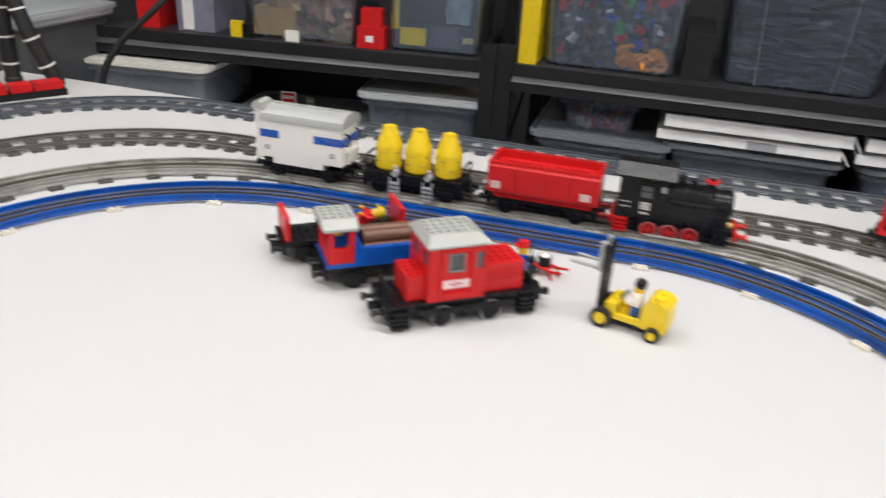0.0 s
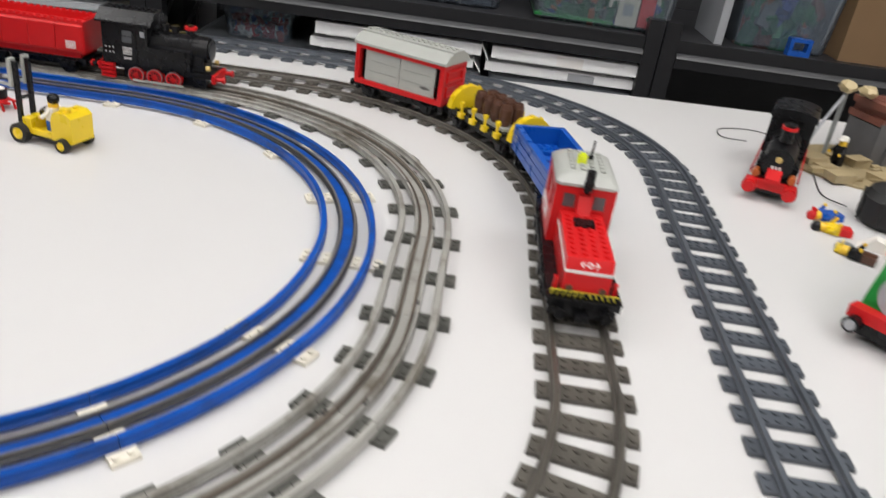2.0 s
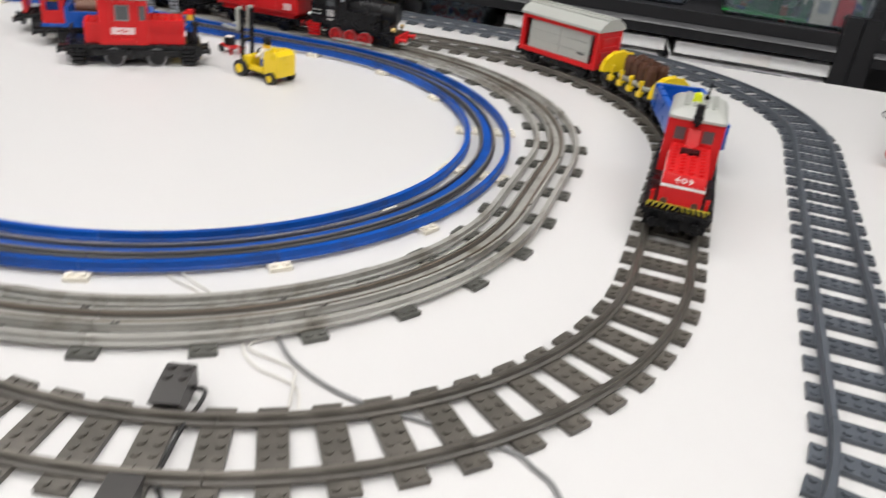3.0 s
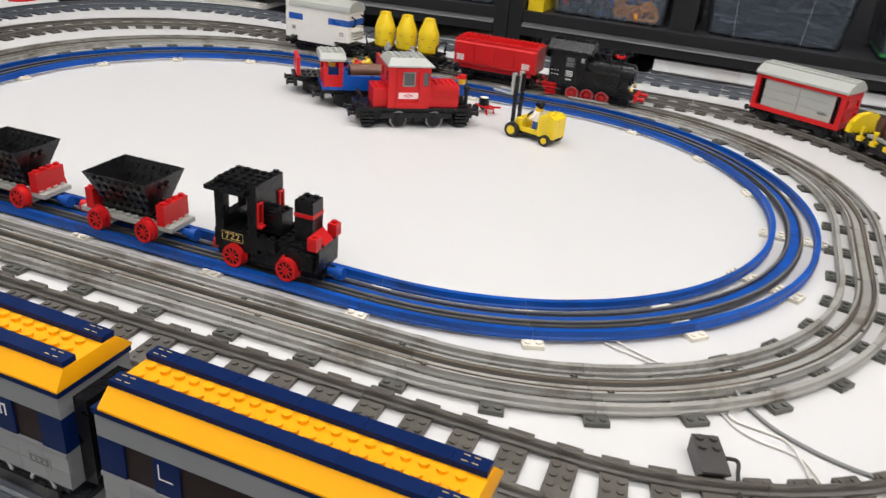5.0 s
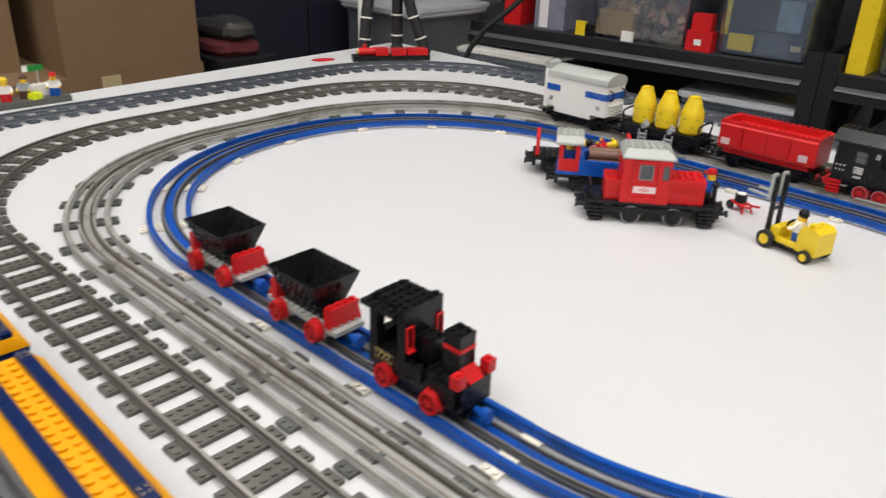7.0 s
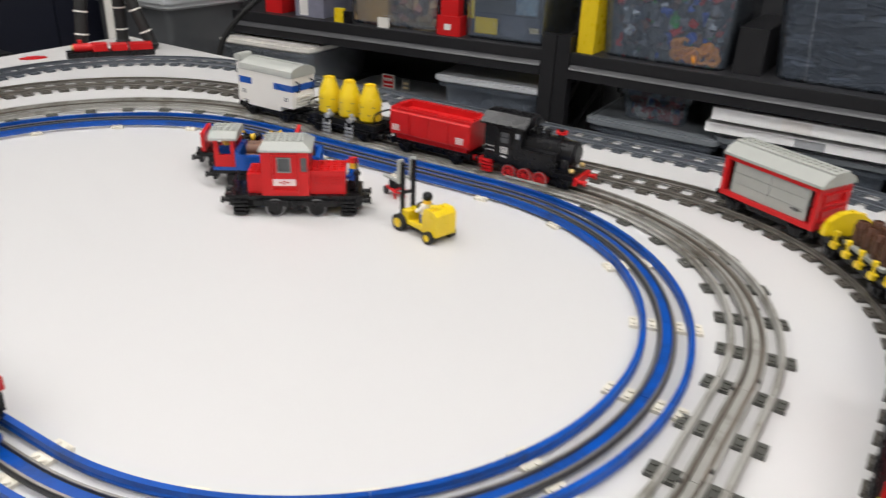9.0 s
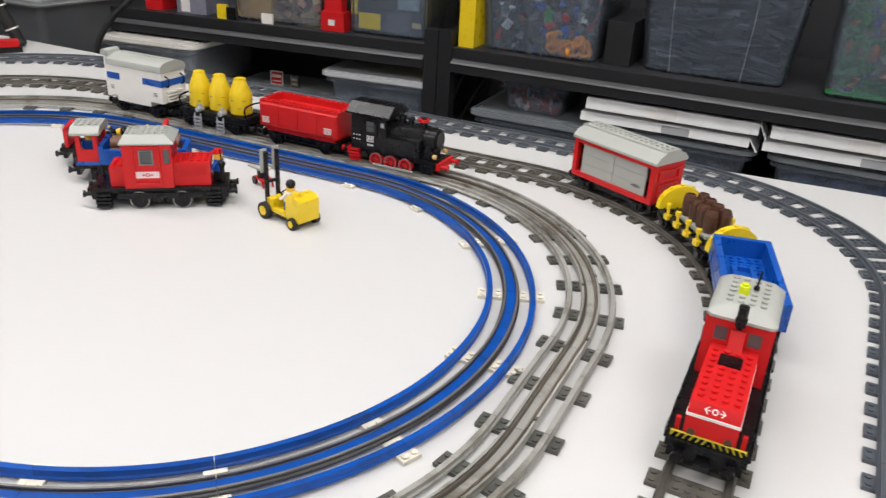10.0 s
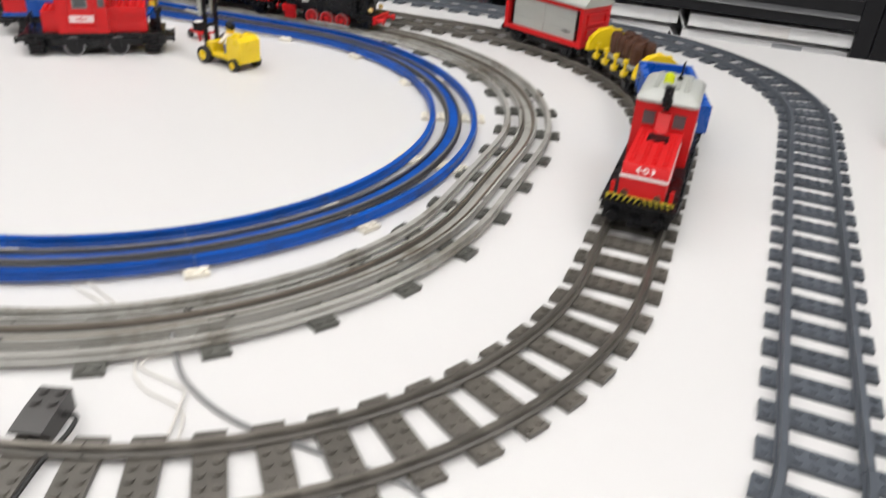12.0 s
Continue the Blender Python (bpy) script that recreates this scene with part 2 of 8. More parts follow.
def ball(bm, c, r, mi=0, seg=12, squash=1.0):
    rings = []
    for i in range(1, 7):
        th = math.pi * i / 7
        rings.append([(c[0] + r * math.sin(th) * math.cos(t), c[1] + r * math.sin(th) * math.sin(t), c[2] - r * squash * math.cos(th)) for t in (2 * math.pi * k / seg for k in range(seg))])
    return loft(bm, rings, mi)


def stud(bm, x, y, z, mi=0, seg=10, h=0.0017):
    r = 0.0024
    lo = [bm.verts.new((x + r * math.cos(2 * math.pi * i / seg), y + r * math.sin(2 * math.pi * i / seg), z)) for i in range(seg)]
    hi = [bm.verts.new((v.co.x, v.co.y, z + h)) for v in lo]
    for i in range(seg):
        j = (i + 1) % seg
        bm.faces.new((lo[i], lo[j], hi[j], hi[i])).material_index = mi
    bm.faces.new(hi).material_index = mi


def studs(bm, nx, ny, cx, cy, z, mi=0, seg=10):
    for i in range(nx):
        for j in range(ny):
            stud(bm, cx + (i - (nx - 1) / 2) * U, cy + (j - (ny - 1) / 2) * U, z, mi, seg)


def bev(bm, w=0.0005, seg=1, angle=0.6):
    es = [e for e in bm.edges if len(e.link_faces) == 2 and e.calc_face_angle(0) > angle]
    bmesh.ops.bevel(bm, geom=es, offset=w, segments=seg, affect="EDGES", clamp_overlap=True)


def sweep(bm, points, profile, mi=0, closed=False):
    """A profile of (across, up) points carried along a polyline of (x, y, heading)."""
    rings = [[(x - math.sin(h) * a, y + math.cos(h) * a, z) for a, z in profile] for x, y, h in points]
    return loft(bm, rings, mi)


def tube(bm, pts, r, seg=8, mi=0):
    pts = [Vector(p) for p in pts]
    rings = []
    for i, p in enumerate(pts):
        d = (pts[min(i + 1, len(pts) - 1)] - pts[max(i - 1, 0)]).normalized()
        q = d.to_track_quat("Z", "Y").to_matrix()
        rings.append([p + q @ Vector((r * math.cos(2 * math.pi * k / seg), r * math.sin(2 * math.pi * k / seg), 0)) for k in range(seg)])
    return loft(bm, rings, mi)


def curve(ctrl, n=12):
    """Catmull-Rom through the control points."""
    c = [Vector(p) for p in ctrl]
    c = [2 * c[0] - c[1]] + c + [2 * c[-1] - c[-2]]
    out = []
    for i in range(1, len(c) - 2):
        for k in range(n):
            t = k / n
            p0, p1, p2, p3 = c[i - 1:i + 3]
            out.append(0.5 * ((2 * p1) + (p2 - p0) * t + (2 * p0 - 5 * p1 + 4 * p2 - p3) * t * t + (3 * p1 - p0 - 3 * p2 + p3) * t ** 3))
    out.append(c[-2])
    return out


def mesh_of(name, bm, mats):
    bmesh.ops.recalc_face_normals(bm, faces=bm.faces)
    me = bpy.data.meshes.new(name)
    bm.to_mesh(me)
    bm.free()
    for m in mats if isinstance(mats, (list, tuple)) else [mats]:
        me.materials.append(m)
    me.polygons.foreach_set("use_smooth", [True] * len(me.polygons))
    me.set_sharp_from_angle(angle=radians(32))
    return me


def part(name, bm, mats, parent, label="", at=None):
    ob = new(name, mesh_of(name, bm, mats))
    ob.parent = parent
    if at is not None:
        ob.matrix_basis = at
    if label:
        ob["label"] = label
    return ob


def thing(name, label, category, m=None, group="", kind=""):
    ob = new(name)
    ob.empty_display_size = 0.02
    if m is not None:
        ob.matrix_basis = m
    return tagged(ob, label, category, group, kind)


def solid(name, bm, mats, label, category, m=None, group="", kind=""):
    ob = new(name, mesh_of(name, bm, mats))
    if m is not None:
        ob.matrix_basis = m
    return tagged(ob, label, category, group, kind)


def B():
    return bmesh.new()


# ---------------------------------------------------------------- track lines
class Line:
    """A closed line of straights and arcs: a polygon with rounded corners, counter-clockwise."""

    def __init__(self, corners, radii):
        n = len(corners)
        c = [Vector(p) for p in corners]
        self.segs, self.length = [], 0.0
        ends = []
        for i in range(n):
            a, b, d = c[i - 1], c[i], c[(i + 1) % n]
            u, v = (b - a).normalized(), (d - b).normalized()
            turn = math.acos(max(-1, min(1, u.dot(v))))
            t = radii[i] * math.tan(turn / 2)
            ends.append((b - u * t, b + v * t, u, turn, radii[i]))
        for i in range(n):
            p, q, u, turn, r = ends[i]
            h = math.atan2(u.y, u.x)
            centre = p + Vector((-u.y, u.x)) * r
            self.segs.append(("arc", self.length, r * turn, centre, h, r))
            self.length += r * turn
            nxt = ends[(i + 1) % n][0]
            d = nxt - q
            self.segs.append(("line", self.length, d.length, q, math.atan2(d.y, d.x), 0))
            self.length += d.length

    def at(self, s):
        s %= self.length
        for kind, s0, ln, p, h, r in self.segs:
            if s <= s0 + ln + 1e-9:
                k = s - s0
                if kind == "line":
                    return p.x + math.cos(h) * k, p.y + math.sin(h) * k, h
                a = h + k / r
                return p.x + math.sin(a) * r, p.y - math.cos(a) * r, a
        return self.at(0)

    def near(self, x, y):
        best = min((math.hypot(self.at(i * 0.002)[0] - x, self.at(i * 0.002)[1] - y), i * 0.002) for i in range(int(self.length / 0.002)))
        return best[1]

    def stretch(self, s0, s1, step=0.012):
        n = max(2, int((s1 - s0) / step) + 1)
        return [self.at(s0 + (s1 - s0) * i / (n - 1)) for i in range(n)]

    def pose_at(self, s, back=False):
        x, y, h = self.at(s)
        return pose(x, y, 0, 0, 0, math.degrees(h) + (180 if back else 0))


# corners of each loop, front right first, and the radius of each corner
BLUE_LINE = Line([(0.3184, -0.2954), (0.3166, 0.3196), (-0.6855, 0.2864), (-0.6490, -0.3300)], (0.3080, 0.3032, 0.3013, 0.3024))
GREY_LINE = Line([(0.3768, -0.3576), (0.3768, 0.3766), (-0.7523, 0.3574), (-0.7174, -0.3944)], (0.3064, 0.3072, 0.3049, 0.3081))
BROWN_LINE = Line([(0.5011, -0.4189), (0.4988, 0.4685), (-0.8723, 0.4360), (-0.8491, -0.4685)], (0.3167, 0.3239, 0.3035, 0.3050))
OUTER_LINE = Line([(0.6212, -0.5400), (0.6415, 0.6100), (-0.9895, 0.5759), (-0.9935, -0.5550)], (0.3080, 0.3013, 0.3098, 0.3100))

# ---------------------------------------------------------------- the room
def room():
    def slab(name, dims, mat, label, cat):
        bm = B()
        box(bm, *dims)
        return solid(name, bm, mat, label, cat, kind="structure")

    x0, x1, y0, y1 = -2.7, 2.7, -2.6, 2.12
    slab("floor", (x0 - 0.1, x1 + 0.1, y0 - 0.1, y1 + 0.1, FLOOR_Z - 0.1, FLOOR_Z), CARPET, "dark grey carpet floor under the layout table", "floor")
    slab("ceiling", (x0 - 0.1, x1 + 0.1, y0 - 0.1, y1 + 0.1, CEIL_Z, CEIL_Z + 0.1), CEILING, "white tiled ceiling above the room", "ceiling")
    slab("wall_north", (x0, x1, y1, y1 + 0.1, FLOOR_Z, CEIL_Z), PAINT, "plain grey wall behind the black shelving", "wall")
    # south and east walls are unseen, added pale to throw fill light back
    slab("wall_south", (x0, x1, y0 - 0.1, y0, FLOOR_Z, CEIL_Z), WALL_BOUNCE, "unseen pale wall added to bounce fill light", "wall")
    slab("wall_west", (x0 - 0.1, x0, y0 - 0.1, y1 + 0.1, FLOOR_Z, CEIL_Z), PAINT, "plain grey painted wall past the table", "wall")
    slab("wall_east", (x1, x1 + 0.1, y0 - 0.1, y1 + 0.1, FLOOR_Z, CEIL_Z), WALL_BOUNCE, "unseen pale wall added to bounce fill light", "wall")


def ceiling_light(x, y):
    t = thing("ceiling_light", "white framed fluorescent ceiling panel giving even light", "ceiling light", pose(x, y, CEIL_Z), "ceiling lights")
    bm = B()
    for a, b, c, d in ((-0.62, 0.62, -0.32, -0.29), (-0.62, 0.62, 0.29, 0.32), (-0.62, -0.59, -0.29, 0.29), (0.59, 0.62, -0.29, 0.29)):
        box(bm, a, b, c, d, -0.03, -0.002)
    part("frame", bm, TABLE_EDGE, t)
    m, n, l, b = nodes_of("lit_diffuser")
    b.inputs["Emission Color"].default_value = (1, 0.97, 0.93, 1)
    b.inputs["Emission Strength"].default_value = 4.0
    bm = B()
    box(bm, -0.588, 0.588, -0.288, 0.288, -0.012, -0.003)
    part("diffuser", bm, m, t)
    d = bpy.data.lights.new("panel_light", "AREA")
    d.shape, d.size, d.size_y, d.energy, d.color = "RECTANGLE", 1.15, 0.55, LAMP_W, (0.974, 0.962, 0.972)
    lamp = new("panel_light", d)
    lamp.matrix_basis = pose(x, y, CEIL_Z - 0.04)


room()
for lx in (-1.35, 0.15, 1.65):
    for ly in (-1.45, 0.15):
        ceiling_light(lx, ly)

# the layout table
TX0, TX1, TY0, TY1 = -1.095, 1.35, -0.602, 0.672


def layout_table():
    t = thing("layout_table", "large white laminate table carrying the train loops", "table")
    bm = B()
    rim = [(TX0 + 0.012, TY0), (TX1, TY0), (TX1, 0.735), (0.751, 0.676), (0.434, 0.645), (0.20, 0.633), (TX0 - 0.072, 0.629)]
    loft(bm, [[(x, y, z) for x, y in rim] for z in (-0.026, 0)])
    bev(bm, 0.0015, 2)
    part("tabletop", bm, TABLE, t)
    for x in (TX0 + 0.08, TX1 - 0.08):
        for y in (TY0 + 0.08, TY1 - 0.08):
            bm = B()
            cyl(bm, (x, y, FLOOR_Z), (x, y, -0.026), 0.025, 16)
            part("leg", bm, STEEL_BLACK, t, "black steel leg")


layout_table()

# ---------------------------------------------------------------- the four track loops
RT = 0.0095      # top of the rails


def rail_piece(bm, pts, off, w0, w1, z0, z1, cap=0.0, mi_cap=1):
    a, b = w0 / 2, w1 / 2
    zc = z1 - cap
    sweep(bm, pts, [(off - a, z0), (off + a, z0), (off + a, z0 + 0.0016), (off + b, z0 + 0.0026), (off + b, zc), (off - b, zc), (off - b, z0 + 0.0026), (off - a, z0 + 0.0016)])
    if cap:
        sweep(bm, pts, [(off - b + 0.0003, zc), (off + b - 0.0003, zc), (off + b - 0.0003, z1), (off - b + 0.0003, z1)], mi_cap)


def joints_of(line, piece):
    """Joint places: every arc is split evenly into eighths of a half circle, every straight into pieces."""
    out = []
    for kind, s0, ln, *_ in line.segs:
        n = round(ln / piece)
        out += [s0 + ln * i / n for i in range(n)]
    return out


def rails_of(t, line, rails, piece, name="rail"):
    js = joints_of(line, piece)
    for s0, s1 in zip(js, js[1:] + [line.length]):
        pts = line.stretch(s0 + 0.0002, s1 - 0.0002)
        for nm, off, w0, w1, z0, z1, cap, mats in rails:
            bm = B()
            rail_piece(bm, pts, off, w0, w1, z0, z1, cap)
            part(nm, bm, mats, t)


def sleeper_mesh(name, mat, length=0.064, width=0.0158, across=(-0.028, -0.012, -0.004, 0.004, 0.012, 0.028)):
    bm = B()
    box(bm, -width / 2, width / 2, -length / 2, length / 2, 0.0, PL)
    bev(bm, 0.0005)
    for a in across:
        for x in (-0.004, 0.004):
            stud(bm, x, a, PL, 0, 8, 0.0012)
    return mesh_of(name, bm, mat)


def sleepers_at(t, line, me, places, name="sleeper"):
    for s in places:
        x, y, h = line.at(s)
        o = new(name, me)
        o.parent = t
        o.matrix_basis = pose(x, y, 0.0002, 0, 0, math.degrees(h) + random.uniform(-0.5, 0.5))


def run_of(marks):
    """Sleeper places along a line, evenly spread between marks of (number, place)."""
    first, last = math.ceil(marks[0][0]), round(marks[-1][0])
    out = []
    for i in range(first, last):
        for (i0, s0), (i1, s1) in zip(marks, marks[1:]):
            if i0 <= i <= i1:
                out.append(s0 + (s1 - s0) * (i - i0) / (i1 - i0))
                break
    return out


def halves_of(line, piece):
    """Places at every joint and halfway between two joints."""
    js = joints_of(line, piece)
    return [p for a, b in zip(js, js[1:] + [line.length]) for p in (a, (a + b) / 2)]


def tracks():
    t = thing("blue_track", "loop of old blue plastic rails with metal conductor strips", "toy track", group="track loops")
    rails_of(t, BLUE_LINE, [
        ("rail", -0.0205, 0.0060, 0.0044, 0.0034, 0.0105, 0, BLUE_RAIL), ("rail", 0.0205, 0.0060, 0.0044, 0.0034, 0.0105, 0, BLUE_RAIL),
        ("conductor_base", 0.0, 0.0154, 0.0146, 0.0034, 0.0062, 0, BLUE_RAIL),
        ("conductor_rail", -0.0058, 0.0046, 0.0024, 0.0040, 0.0090, 0.0010, [CONTACT_GREY, METAL_DARK]),
        ("conductor_rail", 0.0058, 0.0046, 0.0024, 0.0040, 0.0090, 0.0010, [CONTACT_GREY, METAL_DARK])], 0.1216)
    bm = B()
    box(bm, -0.0078, 0.0078, -0.0318, 0.0318, 0, PL)
    bev(bm, 0.0004)
    for a in (-0.028, -0.012, 0.012, 0.028):
        for x in (-0.004, 0.004):
            stud(bm, x, a, PL, 0, 10)
    me = mesh_of("tie_plate", bm, TILE_WHITE)
    for s in joints_of(BLUE_LINE, 0.1216):
        x, y, h = BLUE_LINE.at(s)
        o = new("tie_plate", me)
        o.parent = t
        o["label"] = "off-white plate joining the rails"
        o.matrix_basis = pose(x, y, 0.0002, 0, 0, math.degrees(h) + random.uniform(-1, 1))

    t = thing("grey_track", "loop of old light grey rails with dark centre conductors", "toy track", group="track loops")
    rails_of(t, GREY_LINE, [
        ("rail", -0.0205, 0.0064, 0.0040, 0.0034, RT, 0, RAILGREY), ("rail", 0.0205, 0.0064, 0.0040, 0.0034, RT, 0, RAILGREY),
        ("conductor_base", 0.0, 0.0178, 0.0172, 0.0034, 0.0052, 0, RAILGREY),
        ("conductor_rail", -0.0074, 0.0034, 0.0020, 0.0034, 0.0088, 0, RAILGREY),
        ("conductor_rail", 0.0074, 0.0034, 0.0020, 0.0034, 0.0088, 0, RAILGREY),
        ("contact_strip", -0.0046, 0.0024, 0.0018, 0.0052, 0.0084, 0.0005, [STRIP_GREY, METAL_BROWN]),
        ("contact_strip", 0.0046, 0.0024, 0.0018, 0.0052, 0.0084, 0.0005, [STRIP_GREY, METAL_BROWN])], 0.1256)
    sleepers_at(t, GREY_LINE, sleeper_mesh("sleeper", SLEEPER_OLD, across=(-0.028, -0.0135, 0.0135, 0.028)), halves_of(GREY_LINE, 0.1256))

    bm = B()
    box(bm, -0.0022, 0.0022, -0.0011, 0.0011, 0, 0.0005)
    box(bm, -0.0008, 0.0008, -0.0008, 0.0008, 0.0005, 0.0009, 1)
    plate = mesh_of("contact_plate", bm, [CONTACT_GREY, METAL_RAIL])
    for s in joints_of(GREY_LINE, 0.1256):
        for off, d in ((-0.0074, 0.012), (0.0074, -0.009)):
            x, y, h = GREY_LINE.at(s + d)
            o = new("contact_plate", plate)
            o.parent = t
            o["label"] = "small dark contact plate at a rail joint"
            o.matrix_basis = pose(x - off * math.sin(h), y + off * math.cos(h), 0.0091, 0, 0, math.degrees(h))

    t = thing("brown_track", "loop of brownish grey sleepers with metal-capped rails", "toy track", group="track loops")
    rails_of(t, BROWN_LINE, [
        ("rail", -0.0200, 0.0066, 0.0034, 0.0034, RT, 0.0012, [SLEEPER_BROWN, METAL_RAIL]),
        ("rail", 0.0200, 0.0066, 0.0034, 0.0034, RT, 0.0012, [SLEEPER_BROWN, METAL_RAIL])], 0.1256)
    n, full = 128, BROWN_LINE.length
    sleepers_at(t, BROWN_LINE, sleeper_mesh("sleeper", SLEEPER_BROWN), run_of([(-9, -0.3265), (0, -0.0545), (7, 0.1505), (12, 0.3020), (17, 0.4478), (19, 0.5098), (31, 0.8870), (41.5, 1.2200), (n - 9, full - 0.3265)]))

    t = thing("outer_track", "outermost loop of bluish dark grey plastic track", "toy track", group="track loops")
    rails_of(t, OUTER_LINE, [
        ("rail", -0.0200, 0.0066, 0.0036, 0.0034, RT, 0, SLEEPER_BLUISH),
        ("rail", 0.0200, 0.0066, 0.0036, 0.0034, RT, 0, SLEEPER_BLUISH)], 0.1256)
    n, full = 160, OUTER_LINE.length
    sleepers_at(t, OUTER_LINE, sleeper_mesh("sleeper", SLEEPER_BLUISH), run_of([(0, 0.6960), (7, 0.9165), (16.5, 1.2020), (31.5, 1.6840), (n - 16, full + 0.1925), (n, full + 0.6960)]))


tracks()


# ---------------------------------------------------------------- rolling stock
def wheel(parent, x, y, r, mat, rim=None, base=RT, w=0.0055, face=0, spokes=0, inner=0.80):
    bm = B()
    s = 1 if y > 0 else -1
    cyl(bm, (x, y - s * w / 2, base + r), (x, y + s * w / 2, base + r), r, 22)
    cyl(bm, (x, y - s * w / 2, base + r), (x, y - s * (w / 2 + 0.0012), base + r), r + 0.0012, 22)
    cyl(bm, (x, y + s * w / 2, base + r), (x, y + s * (w / 2 + 0.0012), base + r), r * 0.3, 12)
    w_ob = part("wheel", bm, mat, parent)
    if spokes:
        bm = B()
        yy = y + s * (w / 2 + 0.0003)
        for k in range(spokes):
            a = 2 * math.pi * k / spokes
            p, q = r * 0.28, r * 0.74
            cyl(bm, (x + p * math.cos(a), yy, base + r + p * math.sin(a)), (x + q * math.cos(a), yy, base + r + q * math.sin(a)), 0.0007, 6)
        ring(bm, (x, yy, base + r), r * 0.74, r * 0.95, 0.0010, s)
        part("spokes", bm, rim or mat, w_ob)
        # flat black disc on the solid wheel, painting shade between the spokes
        bm = B()
        cyl(bm, (x, y + s * w / 2, base + r), (x, y + s * (w / 2 + 0.0002), base + r), r * 0.76, 18)
        part("recess", bm, BLACK, w_ob, "black disc painting the shaded gaps between spokes")
    elif rim:
        bm = B()
        ring(bm, (x, y + s * w / 2, base + r), r * inner, r * 1.0, 0.0012, s)
        part("rim", bm, rim, w_ob)
    return w_ob


def ring(bm, c, r0, r1, d, s, seg=24, mi=0):
    """A flat ring round the y axis, d thick."""
    rings = []
    for rad, yy in ((r0, 0), (r0, d), (r1, d), (r1, 0), (r0, 0)):
        rings.append([(c[0] + rad * math.cos(2 * math.pi * k / seg), c[1] + s * yy, c[2] + rad * math.sin(2 * math.pi * k / seg)) for k in range(seg)])
    loft(bm, rings, mi, caps=False)


def buffers(t, x, z, mat=BLACK, s=1, y=0.0165, beam=True):
    for yy in (-y, y):
        bm = B()
        cyl(bm, (x, yy, z), (x + s * 0.008, yy, z), 0.0026, 12)
        cyl(bm, (x + s * 0.008, yy, z), (x + s * 0.0105, yy, z), 0.0042, 16)
        part("buffer", bm, mat, t)
    if beam:
        bm = B()
        box(bm, min(x, x - s * 0.005), max(x, x - s * 0.005), -0.0235, 0.0235, z - 0.0045, z + 0.0045)
        box(bm, min(x, x + s * 0.009), max(x, x + s * 0.009), -0.004, 0.004, z - 0.003, z + 0.002)
        bev(bm)
        part("coupling", bm, mat, t)


def underframe(t, length, wheels, z=0.0235, base=RT, r=0.0088, w=0.046, guards=True, rim=None, white_bits=False):
    h = length / 2
    bm = B()
    box(bm, -h, h, -w / 2, w / 2, z - 0.0035, z)
    box(bm, -h * 0.45, h * 0.45, -0.016, 0.016, z - 0.011, z - 0.0034)
    bev(bm)
    part("underframe", bm, BLACK, t)
    for x in wheels:
        for s in (-1, 1):
            wheel(t, x, s * 0.0195, r, BLACK, rim, base)
            if guards:
                bm = B()
                prism_y(bm, [(x - 0.011, z - 0.003), (x - 0.0065, z - 0.012), (x + 0.0065, z - 0.012), (x + 0.011, z - 0.003)], s * 0.0225, s * 0.0262)
                box(bm, x - 0.004, x + 0.004, min(s * 0.026, s * 0.0285), max(s * 0.026, s * 0.0285), z - 0.0105, z - 0.004)
                bev(bm, 0.0004)
                part("axle_guard", bm, BLACK, t)
    for s in (-1, 1):
        buffers(t, s * h, z - 0.004, BLACK, s)


def logo(t, x, y, z, w=0.011, h=0.0075, mats=(STICKER, STICKER_RED), face=-1, name="sticker"):
    """A small framed emblem on a side face."""
    bm = B()
    d = 0.0004
    box(bm, x - w / 2, x + w / 2, min(y, y + face * d), max(y, y + face * d), z - h / 2, z + h / 2)
    y2 = y + face * d
    f = 0.0008
    for a, b, c, e in ((-0.40, 0.40, -0.36, -0.24), (-0.40, 0.40, 0.24, 0.36), (-0.42, -0.33, -0.3, 0.3), (0.33, 0.42, -0.3, 0.3), (-0.18, -0.06, -0.14, 0.14), (0.06, 0.18, -0.14, 0.14)):
        box(bm, x + a * w, x + b * w, min(y2, y2 + face * 0.0002), max(y2, y2 + face * 0.0002), z + c * h, z + e * h, 1)
    return part(name, bm, list(mats), t)


def arc_outline(half, z0, z1, n=9, foot=0.004):
    """A low round roof: a y-z outline."""
    pts = [(half, z0), (half, z0 + foot)]
    for i in range(1, n):
        a = math.pi * i / n
        pts.append((half * math.cos(a), z0 + foot + (z1 - z0 - foot) * math.sin(a) ** 0.8))
    return pts + [(-half, z0 + foot), (-half, z0)]


